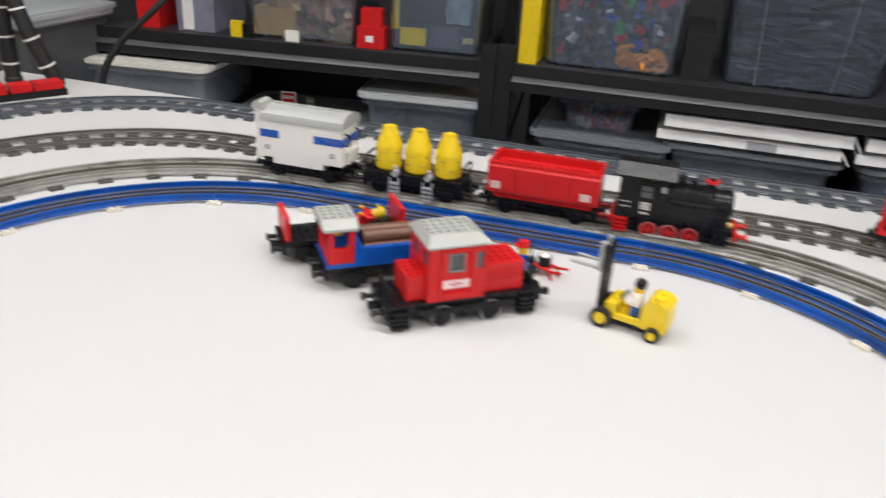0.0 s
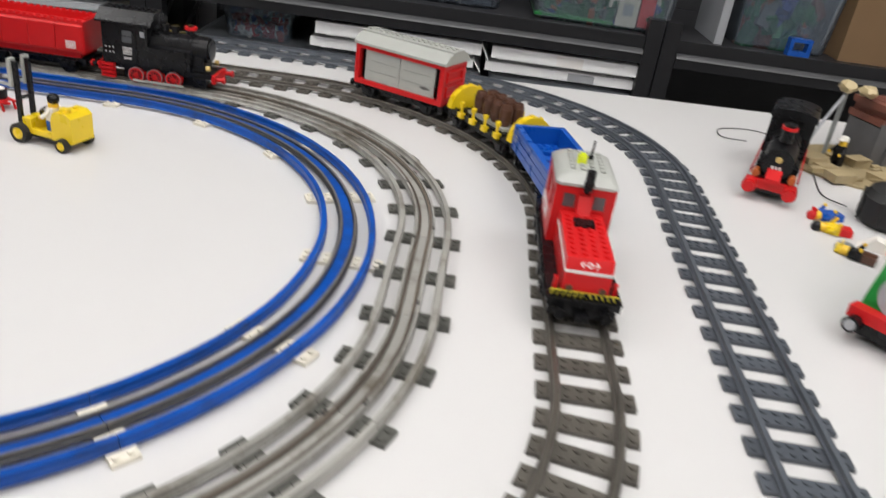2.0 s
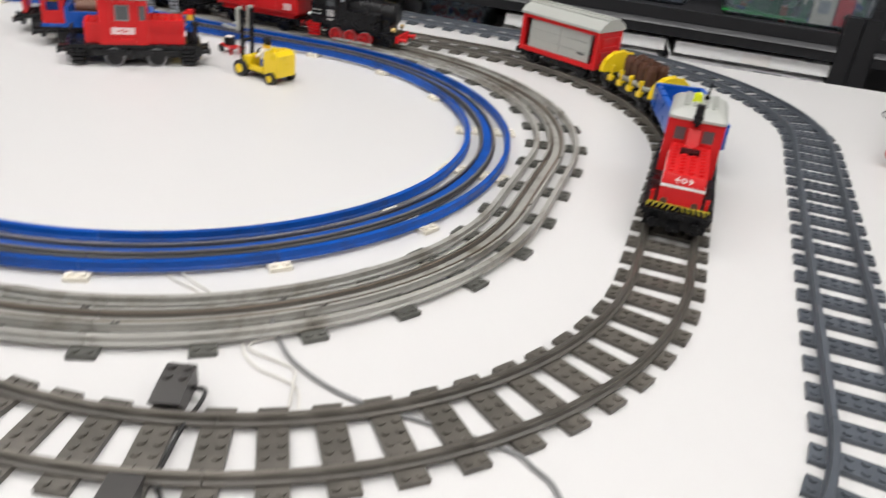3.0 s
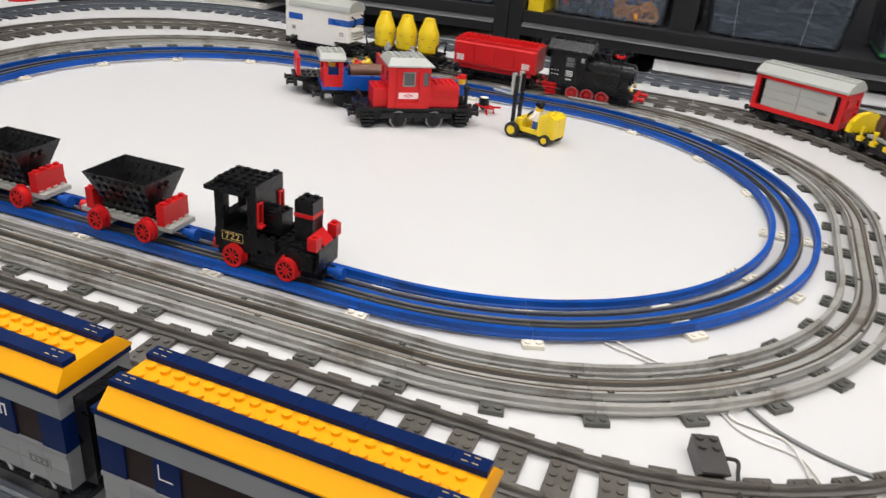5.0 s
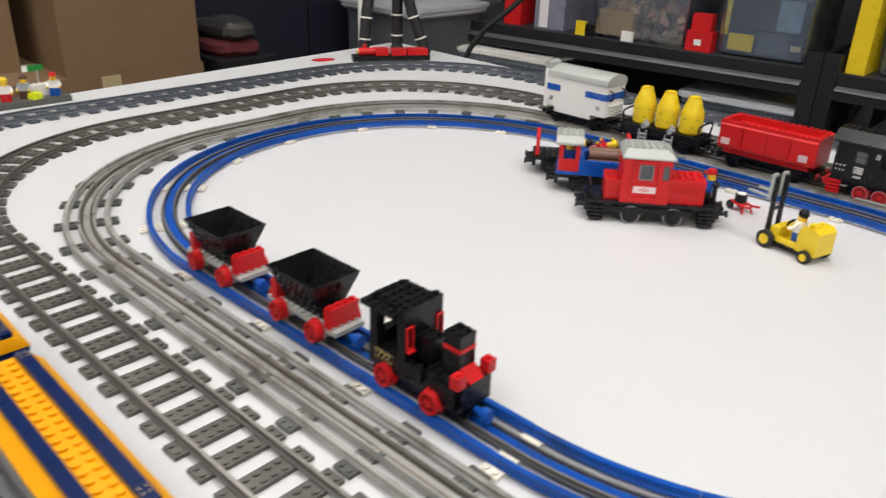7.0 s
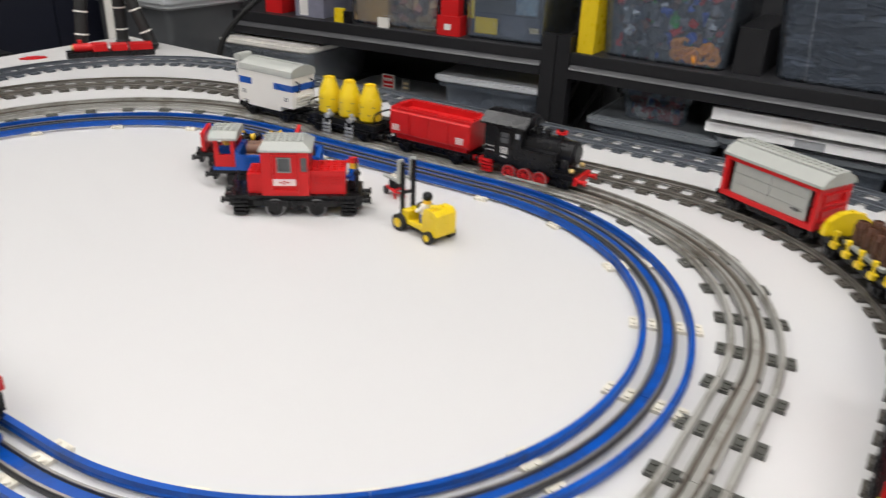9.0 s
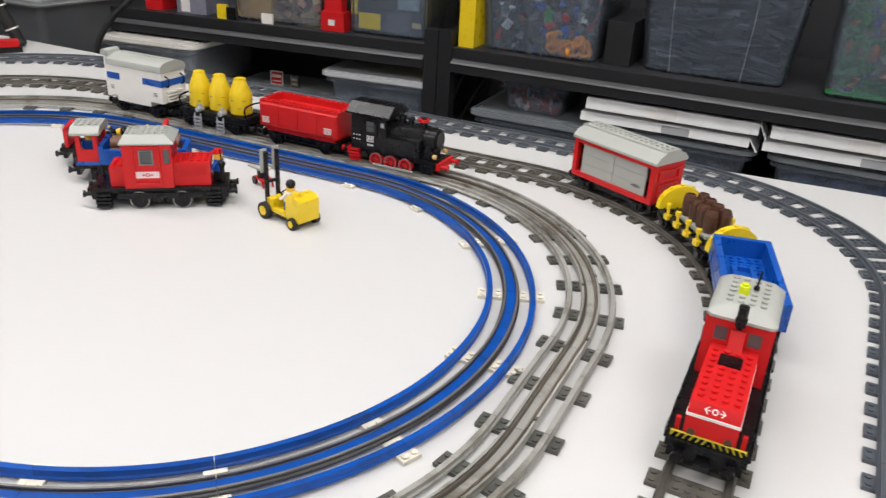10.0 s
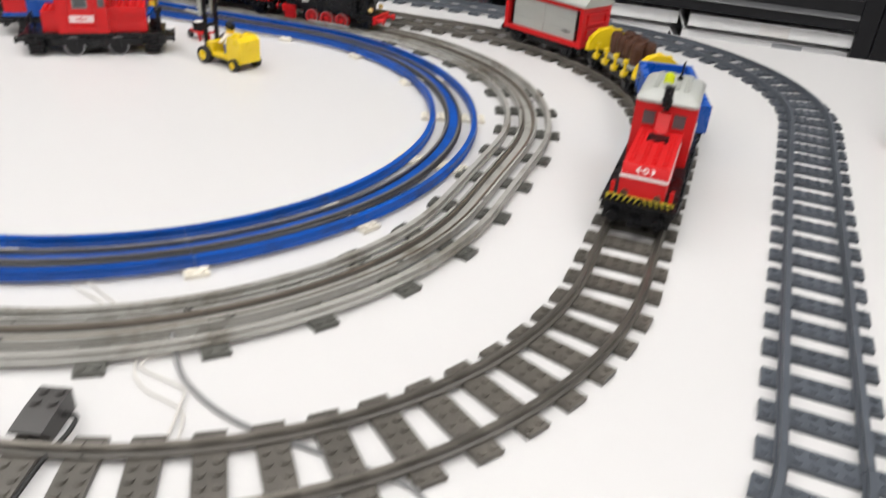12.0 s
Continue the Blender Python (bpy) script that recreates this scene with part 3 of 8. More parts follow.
def white_van(m):
    t = thing("white_goods_van", "white goods van with blue stripes and grey round roof", "toy wagon", m, "train on the grey track")
    underframe(t, 0.112, (-0.036, 0.036), 0.0265)
    bm = B()
    box(bm, -0.056, 0.056, -0.0255, 0.0255, 0.0345, 0.082)
    box(bm, -0.040, 0.030, -0.0252, 0.0252, 0.0266, 0.0345)
    bev(bm, 0.0006)
    part("body", bm, WHITE, t)
    bm = B()
    prism_x(bm, arc_outline(0.0275, 0.082, 0.0985), -0.0555, 0.0575)
    bev(bm, 0.0005)
    for i in range(12):
        stud(bm, -0.044 + i * 0.008, 0, 0.0978)
    part("roof", bm, OLDGREY, t, "light grey round roof with a row of studs")
    bm = B()
    box(bm, -0.0655, -0.0562, -0.021, 0.0, 0.03, 0.0945)
    bev(bm)
    hut = part("brake_hut", bm, WHITE, t)
    bm = B()
    prism_y(bm, [(-0.068, 0.0945), (-0.066, 0.1025), (-0.060, 0.1050), (-0.054, 0.1025), (-0.0515, 0.0945)], -0.0245, 0.002)
    bev(bm, 0.0004)
    part("hut_roof", bm, OLDGREY, hut)
    for x0, x1 in ((-0.0565, -0.030), (0.018, 0.0565)):
        bm = B()
        box(bm, x0, x1, -0.0261, -0.0256, 0.0605, 0.0705)
        part("stripe", bm, BLUE, t, "blue stripe")
        bm = B()
        box(bm, x0, x1, 0.0256, 0.0261, 0.0605, 0.0705)
        part("stripe", bm, BLUE, t, "blue stripe")
    bm = B()
    box(bm, 0.0561, 0.0567, -0.0258, 0.0258, 0.0605, 0.0705)
    part("stripe", bm, BLUE, t, "blue stripe")
    for k in range(4):
        bm = B()
        box(bm, 0.0562, 0.062, -0.017, 0.017, 0.037 + k * 0.0045, 0.0395 + k * 0.0045)
        bev(bm, 0.0004)
        part("slat", bm, WHITE, t)
    for y in (-0.016, 0.016):
        bm = B()
        tube(bm, curve([(0.056, y, 0.06), (0.062, y, 0.062), (0.0625, y, 0.072), (0.056, y, 0.076)], 4), 0.0012)
        part("handrail", bm, BLACK, t, "black handrail")
    logo(t, -0.047, -0.0256, 0.0475, 0.008, 0.008, (WHITE, STICKER_GREY))
    logo(t, 0.043, -0.0256, 0.0475, 0.008, 0.008, (WHITE, STICKER_GREY))
    return t


def silo_wagon(m):
    t = thing("silo_wagon", "black flat wagon carrying three yellow silos and grey ladders", "toy wagon", m, "train on the grey track")
    underframe(t, 0.128, (-0.042, 0.042), 0.0265)
    bm = B()
    box(bm, -0.062, 0.062, -0.021, 0.021, 0.0266, 0.0355)
    bev(bm)
    studs(bm, 2, 4, -0.058, 0, 0.0355)
    studs(bm, 2, 4, 0.058, 0, 0.0355)
    part("deck", bm, BLACK, t)
    for x in (-0.038, 0.0, 0.038):
        bm = B()
        r = 0.0166
        prof = [(r * 0.86, 0.0357), (r, 0.0385), (r, 0.0640), (r * 0.99, 0.0655), (r * 0.50, 0.0868), (r * 0.38, 0.0870), (r * 0.38, 0.0892)]
        rings = [[(x + q * math.cos(2 * math.pi * k / 20), q * math.sin(2 * math.pi * k / 20), z) for k in range(20)] for q, z in prof]
        loft(bm, rings)
        for k in range(8):
            a = 2 * math.pi * (k + 0.5) / 8
            cyl(bm, (x + r * 0.44 * math.cos(a), r * 0.44 * math.sin(a), 0.0865), (x + r * 0.44 * math.cos(a), r * 0.44 * math.sin(a), 0.0884), 0.0017, 8)
        s_ob = part("silo", bm, YELLOW, t)
        bm = B()
        for z in (0.047, 0.058):
            for k in range(4):
                a = -math.pi / 2 + (k - 1.5) * 1.1 + (0.4 if z > 0.05 else 0)
                ca, sa = math.cos(a), math.sin(a)
                for d in (-0.0012, 0.0012):
                    px, py = x + (r + 0.0001) * ca - sa * d, (r + 0.0001) * sa + ca * d
                    box(bm, px - 0.0007, px + 0.0007, py - 0.0007, py + 0.0007, z, z + 0.0009)
        part("slot", bm, STICKER_GREY, s_ob, "dark slots in the yellow silo")
    for x in (-0.021, 0.021):
        bm = B()
        for k in range(4):
            box(bm, x - 0.0065, x + 0.0065, -0.0305, -0.0275, 0.010 + k * 0.0052, 0.0125 + k * 0.0052)
        for d in (-0.0065, 0.005):
            box(bm, x + d, x + d + 0.0015, -0.029, -0.0272, 0.010, 0.0335)
        part("ladder", bm, SILVERGREY, t, "light grey ladder")
        bm = B()
        cyl(bm, (x, -0.0172, 0.0385), (x, -0.0285, 0.0385), 0.0040, 14)
        cyl(bm, (x, -0.022, 0.0385), (x, -0.022, 0.0465), 0.0028, 12)
        part("valve", bm, SILVERGREY, t, "grey valve")
    for s in (-1, 1):
        bm = B()
        tube(bm, curve([(s * 0.060, -0.018, 0.036), (s * 0.061, -0.018, 0.052), (s * 0.061, 0.018, 0.052), (s * 0.060, 0.018, 0.036)], 6), 0.0014)
        part("handrail", bm, BLACK, t)
    return t


def hopper_wagon(m):
    t = thing("red_hopper_wagon", "red open hopper wagon with panelled sides and studded rim", "toy wagon", m, "train on the grey track")
    underframe(t, 0.130, (-0.042, 0.042), 0.0285)
    bm = B()
    L, W, z0, z1 = 0.0655, 0.0255, 0.0355, 0.0730
    rim = 0.0056
    box(bm, -L, L, -W, -W + rim, z0, z1)
    box(bm, -L, L, W - rim, W, z0, z1)
    box(bm, -L, -L + rim, -W + rim, W - rim, z0, z1)
    box(bm, L - rim, L, -W + rim, W - rim, z0, z1)
    box(bm, -L + rim, L - rim, -W + rim, W - rim, z0, 0.042)
    # inner deck with two long openings
    za, zb = z1 - 0.0120, z1 - 0.0085
    for a, b in ((-L + rim, -0.050), (-0.009, 0.009), (0.050, L - rim)):
        box(bm, a, b, -W + rim, W - rim, za, zb)
    for a, b in ((-0.050, -0.009), (0.009, 0.050)):
        box(bm, a, b, -W + rim, -0.0105, za, zb)
        box(bm, a, b, 0.0105, W - rim, za, zb)
    box(bm, -0.058, 0.058, -0.021, 0.021, 0.0287, z0)
    bev(bm, 0.0005)
    for i in range(16):
        for y in (-W + 0.0030, W - 0.0030):
            stud(bm, -0.060 + i * 0.008, y, z1, 0, 8)
    for s in (-1, 1):
        for j in range(4):
            stud(bm, s * (L - 0.003), -0.012 + j * 0.008, z1, 0, 8)
    part("body", bm, RED, t)
    for x0, x1 in ((-0.0645, -0.033), (-0.0315, -0.0005), (0.0005, 0.0315), (0.033, 0.0645)):
        for s in (-1, 1):
            bm = B()
            prism_x(bm, [(s * W, z0 + 0.001), (s * (W + 0.0016), z0 + 0.003), (s * (W + 0.0016), z1 - 0.006), (s * W, z1 - 0.0035)], x0, x1)
            bev(bm, 0.0003)
            part("side_panel", bm, RED, t)
    logo(t, -0.055, -W - 0.0017, 0.0455, 0.0115, 0.0085, (STICKER, surface("pale_red_ink", (0.60, 0.25, 0.22), 0.5)))
    logo(t, 0.050, -W - 0.0017, 0.0455, 0.0115, 0.0085, (STICKER, surface("pale_red_ink", (0.60, 0.25, 0.22), 0.5)))
    return t


def steam_loco(m):
    t = thing("black_steam_locomotive", "black tank locomotive with red wheels and red buffers", "toy locomotive", m, "train on the grey track")
    bm = B()
    box(bm, -0.063, 0.072, -0.020, 0.020, 0.0245, 0.0305)
    box(bm, -0.040, 0.058, -0.013, 0.013, 0.012, 0.0245)
    bev(bm)
    part("underframe", bm, BLACK, t)
    bm = B()
    box(bm, -0.060, -0.005, -0.024, 0.024, 0.0306, 0.0795)
    bev(bm)
    cab = part("cab", bm, BLACK, t)
    for s in (-1, 1):
        bm = B()
        box(bm, -0.0395, -0.0185, min(s * 0.0240, s * 0.0250), max(s * 0.0240, s * 0.0250), 0.033, 0.076)
        bev(bm, 0.0003)
        door = part("door", bm, BLACK, cab)
        bm = B()
        for a, b, c, d in ((-0.0365, -0.0215, 0.056, 0.0575), (-0.0365, -0.0215, 0.0715, 0.073), (-0.0365, -0.035, 0.0575, 0.0715), (-0.023, -0.0215, 0.0575, 0.0715), (-0.0365, -0.0215, 0.0645, 0.0655)):
            box(bm, a, b, min(s * 0.0249, s * 0.0256), max(s * 0.0249, s * 0.0256), c, d)
        part("window_frame", bm, BLACK, cab)
        bm = B()
        box(bm, -0.035, -0.023, min(s * 0.0248, s * 0.0252), max(s * 0.0248, s * 0.0252), 0.0575, 0.0715)
        part("window_pane", bm, GLASSY, cab)
        logo(cab, -0.029, s * 0.0251, 0.0475, 0.0105, 0.0085, (STICKER, STICKER_GREY), face=s)
        bm = B()
        for k in range(4):
            box(bm, -0.0335 + k * 0.0024, -0.0317 + k * 0.0024, min(s * 0.0251, s * 0.0253), max(s * 0.0251, s * 0.0253), 0.0375, 0.0400)
        part("sticker", bm, STICKER, cab, "row of small white marks")
        bm = B()
        for j in range(2):
            for k in range(3):
                box(bm, -0.0565 + k * 0.0045, -0.0548 + k * 0.0045, min(s * 0.0240, s * 0.0243), max(s * 0.0240, s * 0.0243), 0.0490 - j * 0.006, 0.0506 - j * 0.006)
        part("sticker", bm, STICKER, cab, "rows of small white marks")
        bm = B()
        box(bm, -0.013, -0.008, min(s * 0.0240, s * 0.0252), max(s * 0.0240, s * 0.0252), 0.066, 0.0725)
        part("lamp", bm, SILVERGREY, cab)
    bm = B()
    prism_x(bm, [(0.0275, 0.0790), (0.0275, 0.0815), (0.0125, 0.0935), (-0.0125, 0.0935), (-0.0275, 0.0815), (-0.0275, 0.0790)], -0.066, 0.001)
    bev(bm, 0.0005)
    studs(bm, 8, 2, -0.0325, 0, 0.0935, 0, 8)
    part("roof", bm, BLACK, t, "black studded cab roof")
    # boiler with sloped side tanks
    bm = B()
    prism_x(bm, [(0.0235, 0.0306), (0.0235, 0.0550), (0.0170, 0.0570), (0.0165, 0.0610), (0.0125, 0.0685), (0.0060, 0.0720), (-0.0060, 0.0720), (-0.0125, 0.0685), (-0.0165, 0.0610), (-0.0170, 0.0570), (-0.0235, 0.0550), (-0.0235, 0.0306)], -0.005, 0.046)
    box(bm, 0.0462, 0.0600, -0.0150, 0.0150, 0.0306, 0.0560)
    cyl(bm, (0.0445, 0, 0.0555), (0.0640, 0, 0.0555), 0.0160, 22)
    cyl(bm, (0.0640, 0, 0.0555), (0.0665, 0, 0.0555), 0.0125, 22)
    bev(bm, 0.0005)
    part("boiler", bm, BLACK, t)
    for s in (-1, 1):
        bm = B()
        box(bm, -0.004, 0.041, min(s * 0.0236, s * 0.0252), max(s * 0.0236, s * 0.0252), 0.0335, 0.0540)
        bev(bm, 0.0004)
        part("side_tank", bm, BLACK, t)
        bm = B()
        cyl(bm, (0.064, s * 0.0165, 0.037), (0.0685, s * 0.0165, 0.037), 0.0032, 14)
        part("headlamp", bm, GOLD, t, "dull yellow headlamp")
    for x, r, h, cap in ((0.008, 0.0048, 0.0075, 0), (0.021, 0.0042, 0.0060, 0), (0.040, 0.0052, 0.0095, 1)):
        bm = B()
        cyl(bm, (x, 0, 0.0700), (x, 0, 0.0715 + h), r, 18)
        cyl(bm, (x, 0, 0.0715 + h), (x, 0, 0.0715 + h + 0.0022), r + (0.0010 if not cap else -0.0012), 18)
        c = part("chimney" if cap else "dome", bm, BLACK, t)
        if cap:
            bm = B()
            cyl(bm, (x, 0, 0.0715 + h - 0.0030), (x, 0, 0.0715 + h + 0.0004), r + 0.0024, 18)
            part("band", bm, RED, c, "red band round the chimney")
    for x in (-0.021, 0.002, 0.025):
        for s in (-1, 1):
            wheel(t, x, s * 0.0200, 0.0094, RED, RED, spokes=10)
            bm = B()
            ring(bm, (x, s * 0.0229, RT + 0.0094), 0.0086, 0.0097, 0.0011, s)
            part("tyre_ring", bm, GREYMID, t, "thin grey tyre ring")
    for s in (-1, 1):
        bm = B()
        box(bm, -0.024, 0.038, min(s * 0.0250, s * 0.0262), max(s * 0.0250, s * 0.0262), 0.0115, 0.0142)
        bev(bm, 0.0003)
        part("coupling_rod", bm, OLDGREY, t, "light grey coupling rod")
        bm = B()
        box(bm, -0.060, -0.048, min(s * 0.018, s * 0.0214), max(s * 0.018, s * 0.0214), 0.013, 0.030)
        hang = part("step_bracket", bm, RED, t, "red cab step bracket")
        for k in range(4):
            bm = B()
            box(bm, -0.062, -0.046, min(s * 0.0215, s * 0.0265), max(s * 0.0215, s * 0.0265), 0.0130 + k * 0.0046, 0.0162 + k * 0.0046)
            part("step", bm, RED, hang)
        bm = B()
        box(bm, 0.050, 0.066, min(s * 0.016, s * 0.0245), max(s * 0.016, s * 0.0245), 0.0135, 0.0245)
        bev(bm, 0.0006)
        part("cylinder_block", bm, BLACK, t)
    for a in (0.072, -0.0675):
        bm = B()
        box(bm, a, a + 0.0045, -0.0225, 0.0225, 0.0205, 0.0300)
        bev(bm)
        part("buffer_beam", bm, RED, t)
    buffers(t, 0.0766, 0.0250, RED, 1, beam=False)
    buffers(t, -0.0676, 0.0250, RED, -1, beam=False)
    return t


def diesel(m):
    t = thing("red_diesel_locomotive", "red hooded diesel locomotive with light grey cab roof", "toy locomotive", m, "train on the brown track")
    bm = B()
    box(bm, -0.092, 0.092, -0.0265, 0.0265, 0.0235, 0.0290)
    box(bm, -0.070, 0.070, -0.0200, 0.0200, 0.0140, 0.0236)
    bev(bm)
    part("underframe", bm, BLACK, t)
    for x in (-0.058, -0.030, 0.030, 0.058):
        for s in (-1, 1):
            wheel(t, x, s * 0.0195, 0.0088, BLACK, CHROME)
    for x in (-0.044, 0.044):
        for s in (-1, 1):
            bm = B()
            prism_y(bm, [(x - 0.026, 0.0230), (x - 0.020, 0.0130), (x + 0.020, 0.0130), (x + 0.026, 0.0230)], s * 0.0232, s * 0.0268)
            for d in (-0.014, 0.014):
                box(bm, x + d - 0.005, x + d + 0.005, min(s * 0.0268, s * 0.0295), max(s * 0.0268, s * 0.0295), 0.0145, 0.0215)
            bev(bm, 0.0004)
            part("bogie_frame", bm, BLACK, t)
    for s in (-1, 1):
        bm = B()
        tube(bm, curve([(-0.088, s * 0.0272, 0.0275), (-0.05, s * 0.0278, 0.0250), (0.05, s * 0.0278, 0.0250), (0.088, s * 0.0272, 0.0275)], 6), 0.0012)
        part("handrail", bm, BLACK, t)
    # hood
    bm = B()
    prism_y(bm, [(0.000, 0.0292), (0.086, 0.0292), (0.086, 0.0490), (0.081, 0.0575), (0.000, 0.0575)], -0.0170, 0.0170)
    bev(bm, 0.0006)
    for i in range(9):
        for j in range(4):
            if not (i in (1, 2) and j in (1, 2)):
                stud(bm, 0.0105 + i * 0.008, -0.012 + j * 0.008, 0.0575, 0, 8)
    hood = part("hood", bm, RED, t)
    bm = B()
    for k in range(6):
        box(bm, 0.0155 + k * 0.0024, 0.0172 + k * 0.0024, -0.0078, 0.0078, 0.0577, 0.0592)
    box(bm, 0.0150, 0.0300, -0.0080, 0.0080, 0.0576, 0.0582)
    part("grille", bm, BLACK, hood, "black roof grille")
    for s in (-1, 1):
        bm = B()
        box(bm, 0.001, 0.0862, min(s * 0.0170, s * 0.0175), max(s * 0.0170, s * 0.0175), 0.0478, 0.0500)
        part("stripe", bm, STICKER, hood, "thin white stripe")
        bm = B()
        for k in range(5):
            box(bm, 0.016 + k * 0.011, 0.024 + k * 0.011, min(s * 0.0170, s * 0.0174), max(s * 0.0170, s * 0.0174), 0.0335, 0.0445)
        bev(bm, 0.0002)
        part("side_door", bm, RED, hood)
    bm = B()
    box(bm, 0.0861, 0.0866, -0.0175, 0.0175, 0.0478, 0.0500)
    part("stripe", bm, STICKER, hood, "thin white stripe")
    # nose emblem: a diamond with arrows
    bm = B()
    def on_slope(u, v, d):
        return Vector((0.0833, u, 0.0537)) + v * Vector((-0.507, 0, 0.862)) + d * Vector((0.862, 0, 0.507))
    disc = [(math.cos(2 * math.pi * k / 16), math.sin(2 * math.pi * k / 16)) for k in range(16)]
    loft(bm, [[on_slope(r * a, r * b, d) for a, b in disc] for r, d in ((0.0013, 0.0002), (0.0013, 0.0005), (0.0021, 0.0005), (0.0021, 0.0002))], 0, False)
    for sy in (-1, 1):
        for poly in (((0.0028, 0.0003), (0.0060, 0.0003), (0.0060, -0.0003), (0.0028, -0.0003)), ((0.0060, 0.0), (0.0038, 0.0024), (0.0047, 0.0024), (0.0070, 0.0)), ((0.0060, 0.0), (0.0038, -0.0024), (0.0047, -0.0024), (0.0070, 0.0))):
            loft(bm, [[on_slope(sy * u, v, d) for u, v in poly] for d in (0.0002, 0.0005)])
    part("emblem", bm, STICKER, hood, "white railway emblem")
    for y in (-0.012, 0.012):
        bm = B()
        cyl(bm, (0.0858, y, 0.0355), (0.0874, y, 0.0355), 0.0027, 14)
        part("headlamp", bm, surface("dark_lamp_plastic", (0.10, 0.05, 0.03), 0.3), hood)
    bm = B()
    box(bm, 0.0866, 0.0885, -0.0245, 0.0245, 0.0296, 0.0338)
    beam = part("hazard_beam", bm, surface("worn_hazard_yellow", (0.50, 0.42, 0.03), 0.45, vary=0.25, scale=120), t, "yellow and black striped beam")
    bm = B()
    for k in range(12):
        y = -0.0235 + k * 0.0042
        s = 1 if y < 0 else -1
        loft(bm, [[(0.0886, y, 0.0297), (0.0886, y + 0.0026, 0.0297), (0.0886, y + 0.0026 + s * 0.002, 0.0337), (0.0886, y + s * 0.002, 0.0337)],
                  [(0.0889, y, 0.0297), (0.0889, y + 0.0026, 0.0297), (0.0889, y + 0.0026 + s * 0.002, 0.0337), (0.0889, y + s * 0.002, 0.0337)]])
    part("stripe", bm, BLACK, beam)
    # cab with openings
    bm = B()
    w = 0.0243
    x0, x1, z0, z1 = -0.066, 0.0, 0.0292, 0.0790
    for s in (-1, 1):
        ya, yb = min(s * w, s * (w - 0.003)), max(s * w, s * (w - 0.003))
        box(bm, x0, x1, ya, yb, z0, 0.053)
        box(bm, x0, x1, ya, yb, 0.0735, z1)
        for a, b in ((x0, -0.050), (-0.034, -0.021), (-0.008, x1)):
            box(bm, a, b, ya, yb, 0.053, 0.0735)
    for xa, xb in ((x0, x0 + 0.003), (x1 - 0.003, x1)):
        box(bm, xa, xb, -w + 0.003, w - 0.003, z0, 0.0605)
        box(bm, xa, xb, -w + 0.003, w - 0.003, 0.0722, z1)
        for a, b in ((-w + 0.003, -0.0168), (-0.0072, 0.0072), (0.0168, w - 0.003)):
            box(bm, xa, xb, a, b, 0.0605, 0.0722)
    cab = part("cab", bm, RED, t)
    for s in (-1, 1):
        for a, b in ((-0.050, -0.034), (-0.021, -0.008)):
            bm = B()
            box(bm, a, b, min(s * (w - 0.0022), s * (w - 0.0014)), max(s * (w - 0.0022), s * (w - 0.0014)), 0.053, 0.0735)
            part("window_pane", bm, GLASSY, cab)
        bm = B()
        box(bm, -0.066, -0.024, min(s * w, s * (w + 0.0005)), max(s * w, s * (w + 0.0005)), 0.0375, 0.0475)
        sk = part("sticker", bm, STICKER, cab, "white band with a red emblem")
        bm = B()
        for k in range(-2, 3):
            box(bm, -0.045 + k * 0.0042 - 0.0012, -0.045 + k * 0.0042 + 0.0012, min(s * (w + 0.0005), s * (w + 0.0007)), max(s * (w + 0.0005), s * (w + 0.0007)), 0.0408 + abs(k) * 0.0004, 0.0442 - abs(k) * 0.0004)
        part("emblem", bm, STICKER_RED, sk)
    for x in (x0 + 0.0012, x1 - 0.0018):
        for a, b in ((-0.0168, -0.0072), (0.0072, 0.0168)):
            bm = B()
            box(bm, x, x + 0.0008, a, b, 0.0605, 0.0722)
            part("window_pane", bm, GLASSY, cab)
    bm = B()
    prism_y(bm, [(0.0001, 0.0577), (0.0105, 0.0577), (0.0020, 0.0725), (0.0001, 0.0725)], -0.0052, 0.0052)
    part("nose_wedge", bm, RED, cab)
    bm = B()
    zr, zt, h = 0.0792, 0.0885, 0.0248
    def eaves(xa, xb, y, cut, z):
        return [(xa + cut, -y, z), (xb - cut, -y, z), (xb, -y + cut, z), (xb, y - cut, z), (xb - cut, y, z), (xa + cut, y, z), (xa, y - cut, z), (xa, -y + cut, z)]
    loft(bm, [eaves(x0 - 0.002, x1 + 0.0022, h, 0.0035, zr), eaves(x0 - 0.002, x1 + 0.0022, h, 0.0035, zr + 0.0022), eaves(x0 + 0.002, x1 - 0.002, 0.0218, 0.0055, zr + 0.0068), eaves(x0 + 0.006, x1 - 0.006, 0.0180, 0.0065, zt)])
    bev(bm, 0.0006)
    studs(bm, 6, 4, -0.033, 0, zt, 0, 10)
    roof = part("roof", bm, OLDGREY, t, "light grey sloped roof with studs")
    bm = B()
    cyl(bm, (-0.029, -0.004, zt), (-0.029, -0.004, zt + 0.0065), 0.0040, 14)
    cyl(bm, (-0.029, -0.004, zt + 0.0065), (-0.029, -0.004, zt + 0.0082), 0.0025, 14)
    part("warning_lamp", bm, FLUO, roof, "fluorescent yellow lamp")
    bm = B()
    cyl(bm, (-0.037, 0.004, zt), (-0.037, 0.004, zt + 0.004), 0.0022, 10)
    cyl(bm, (-0.037, 0.004, zt + 0.003), (-0.0390, 0.0050, zt + 0.0165), 0.0009, 8)
    part("antenna", bm, BLACK, roof, "thin black antenna")
    bm = B()
    cyl(bm, (0.0065, 0, 0.0790), (0.0065, 0, 0.0955), 0.0037, 14)
    cyl(bm, (0.0065, 0, 0.0830), (0.0065, 0, 0.0855), 0.0043, 14)
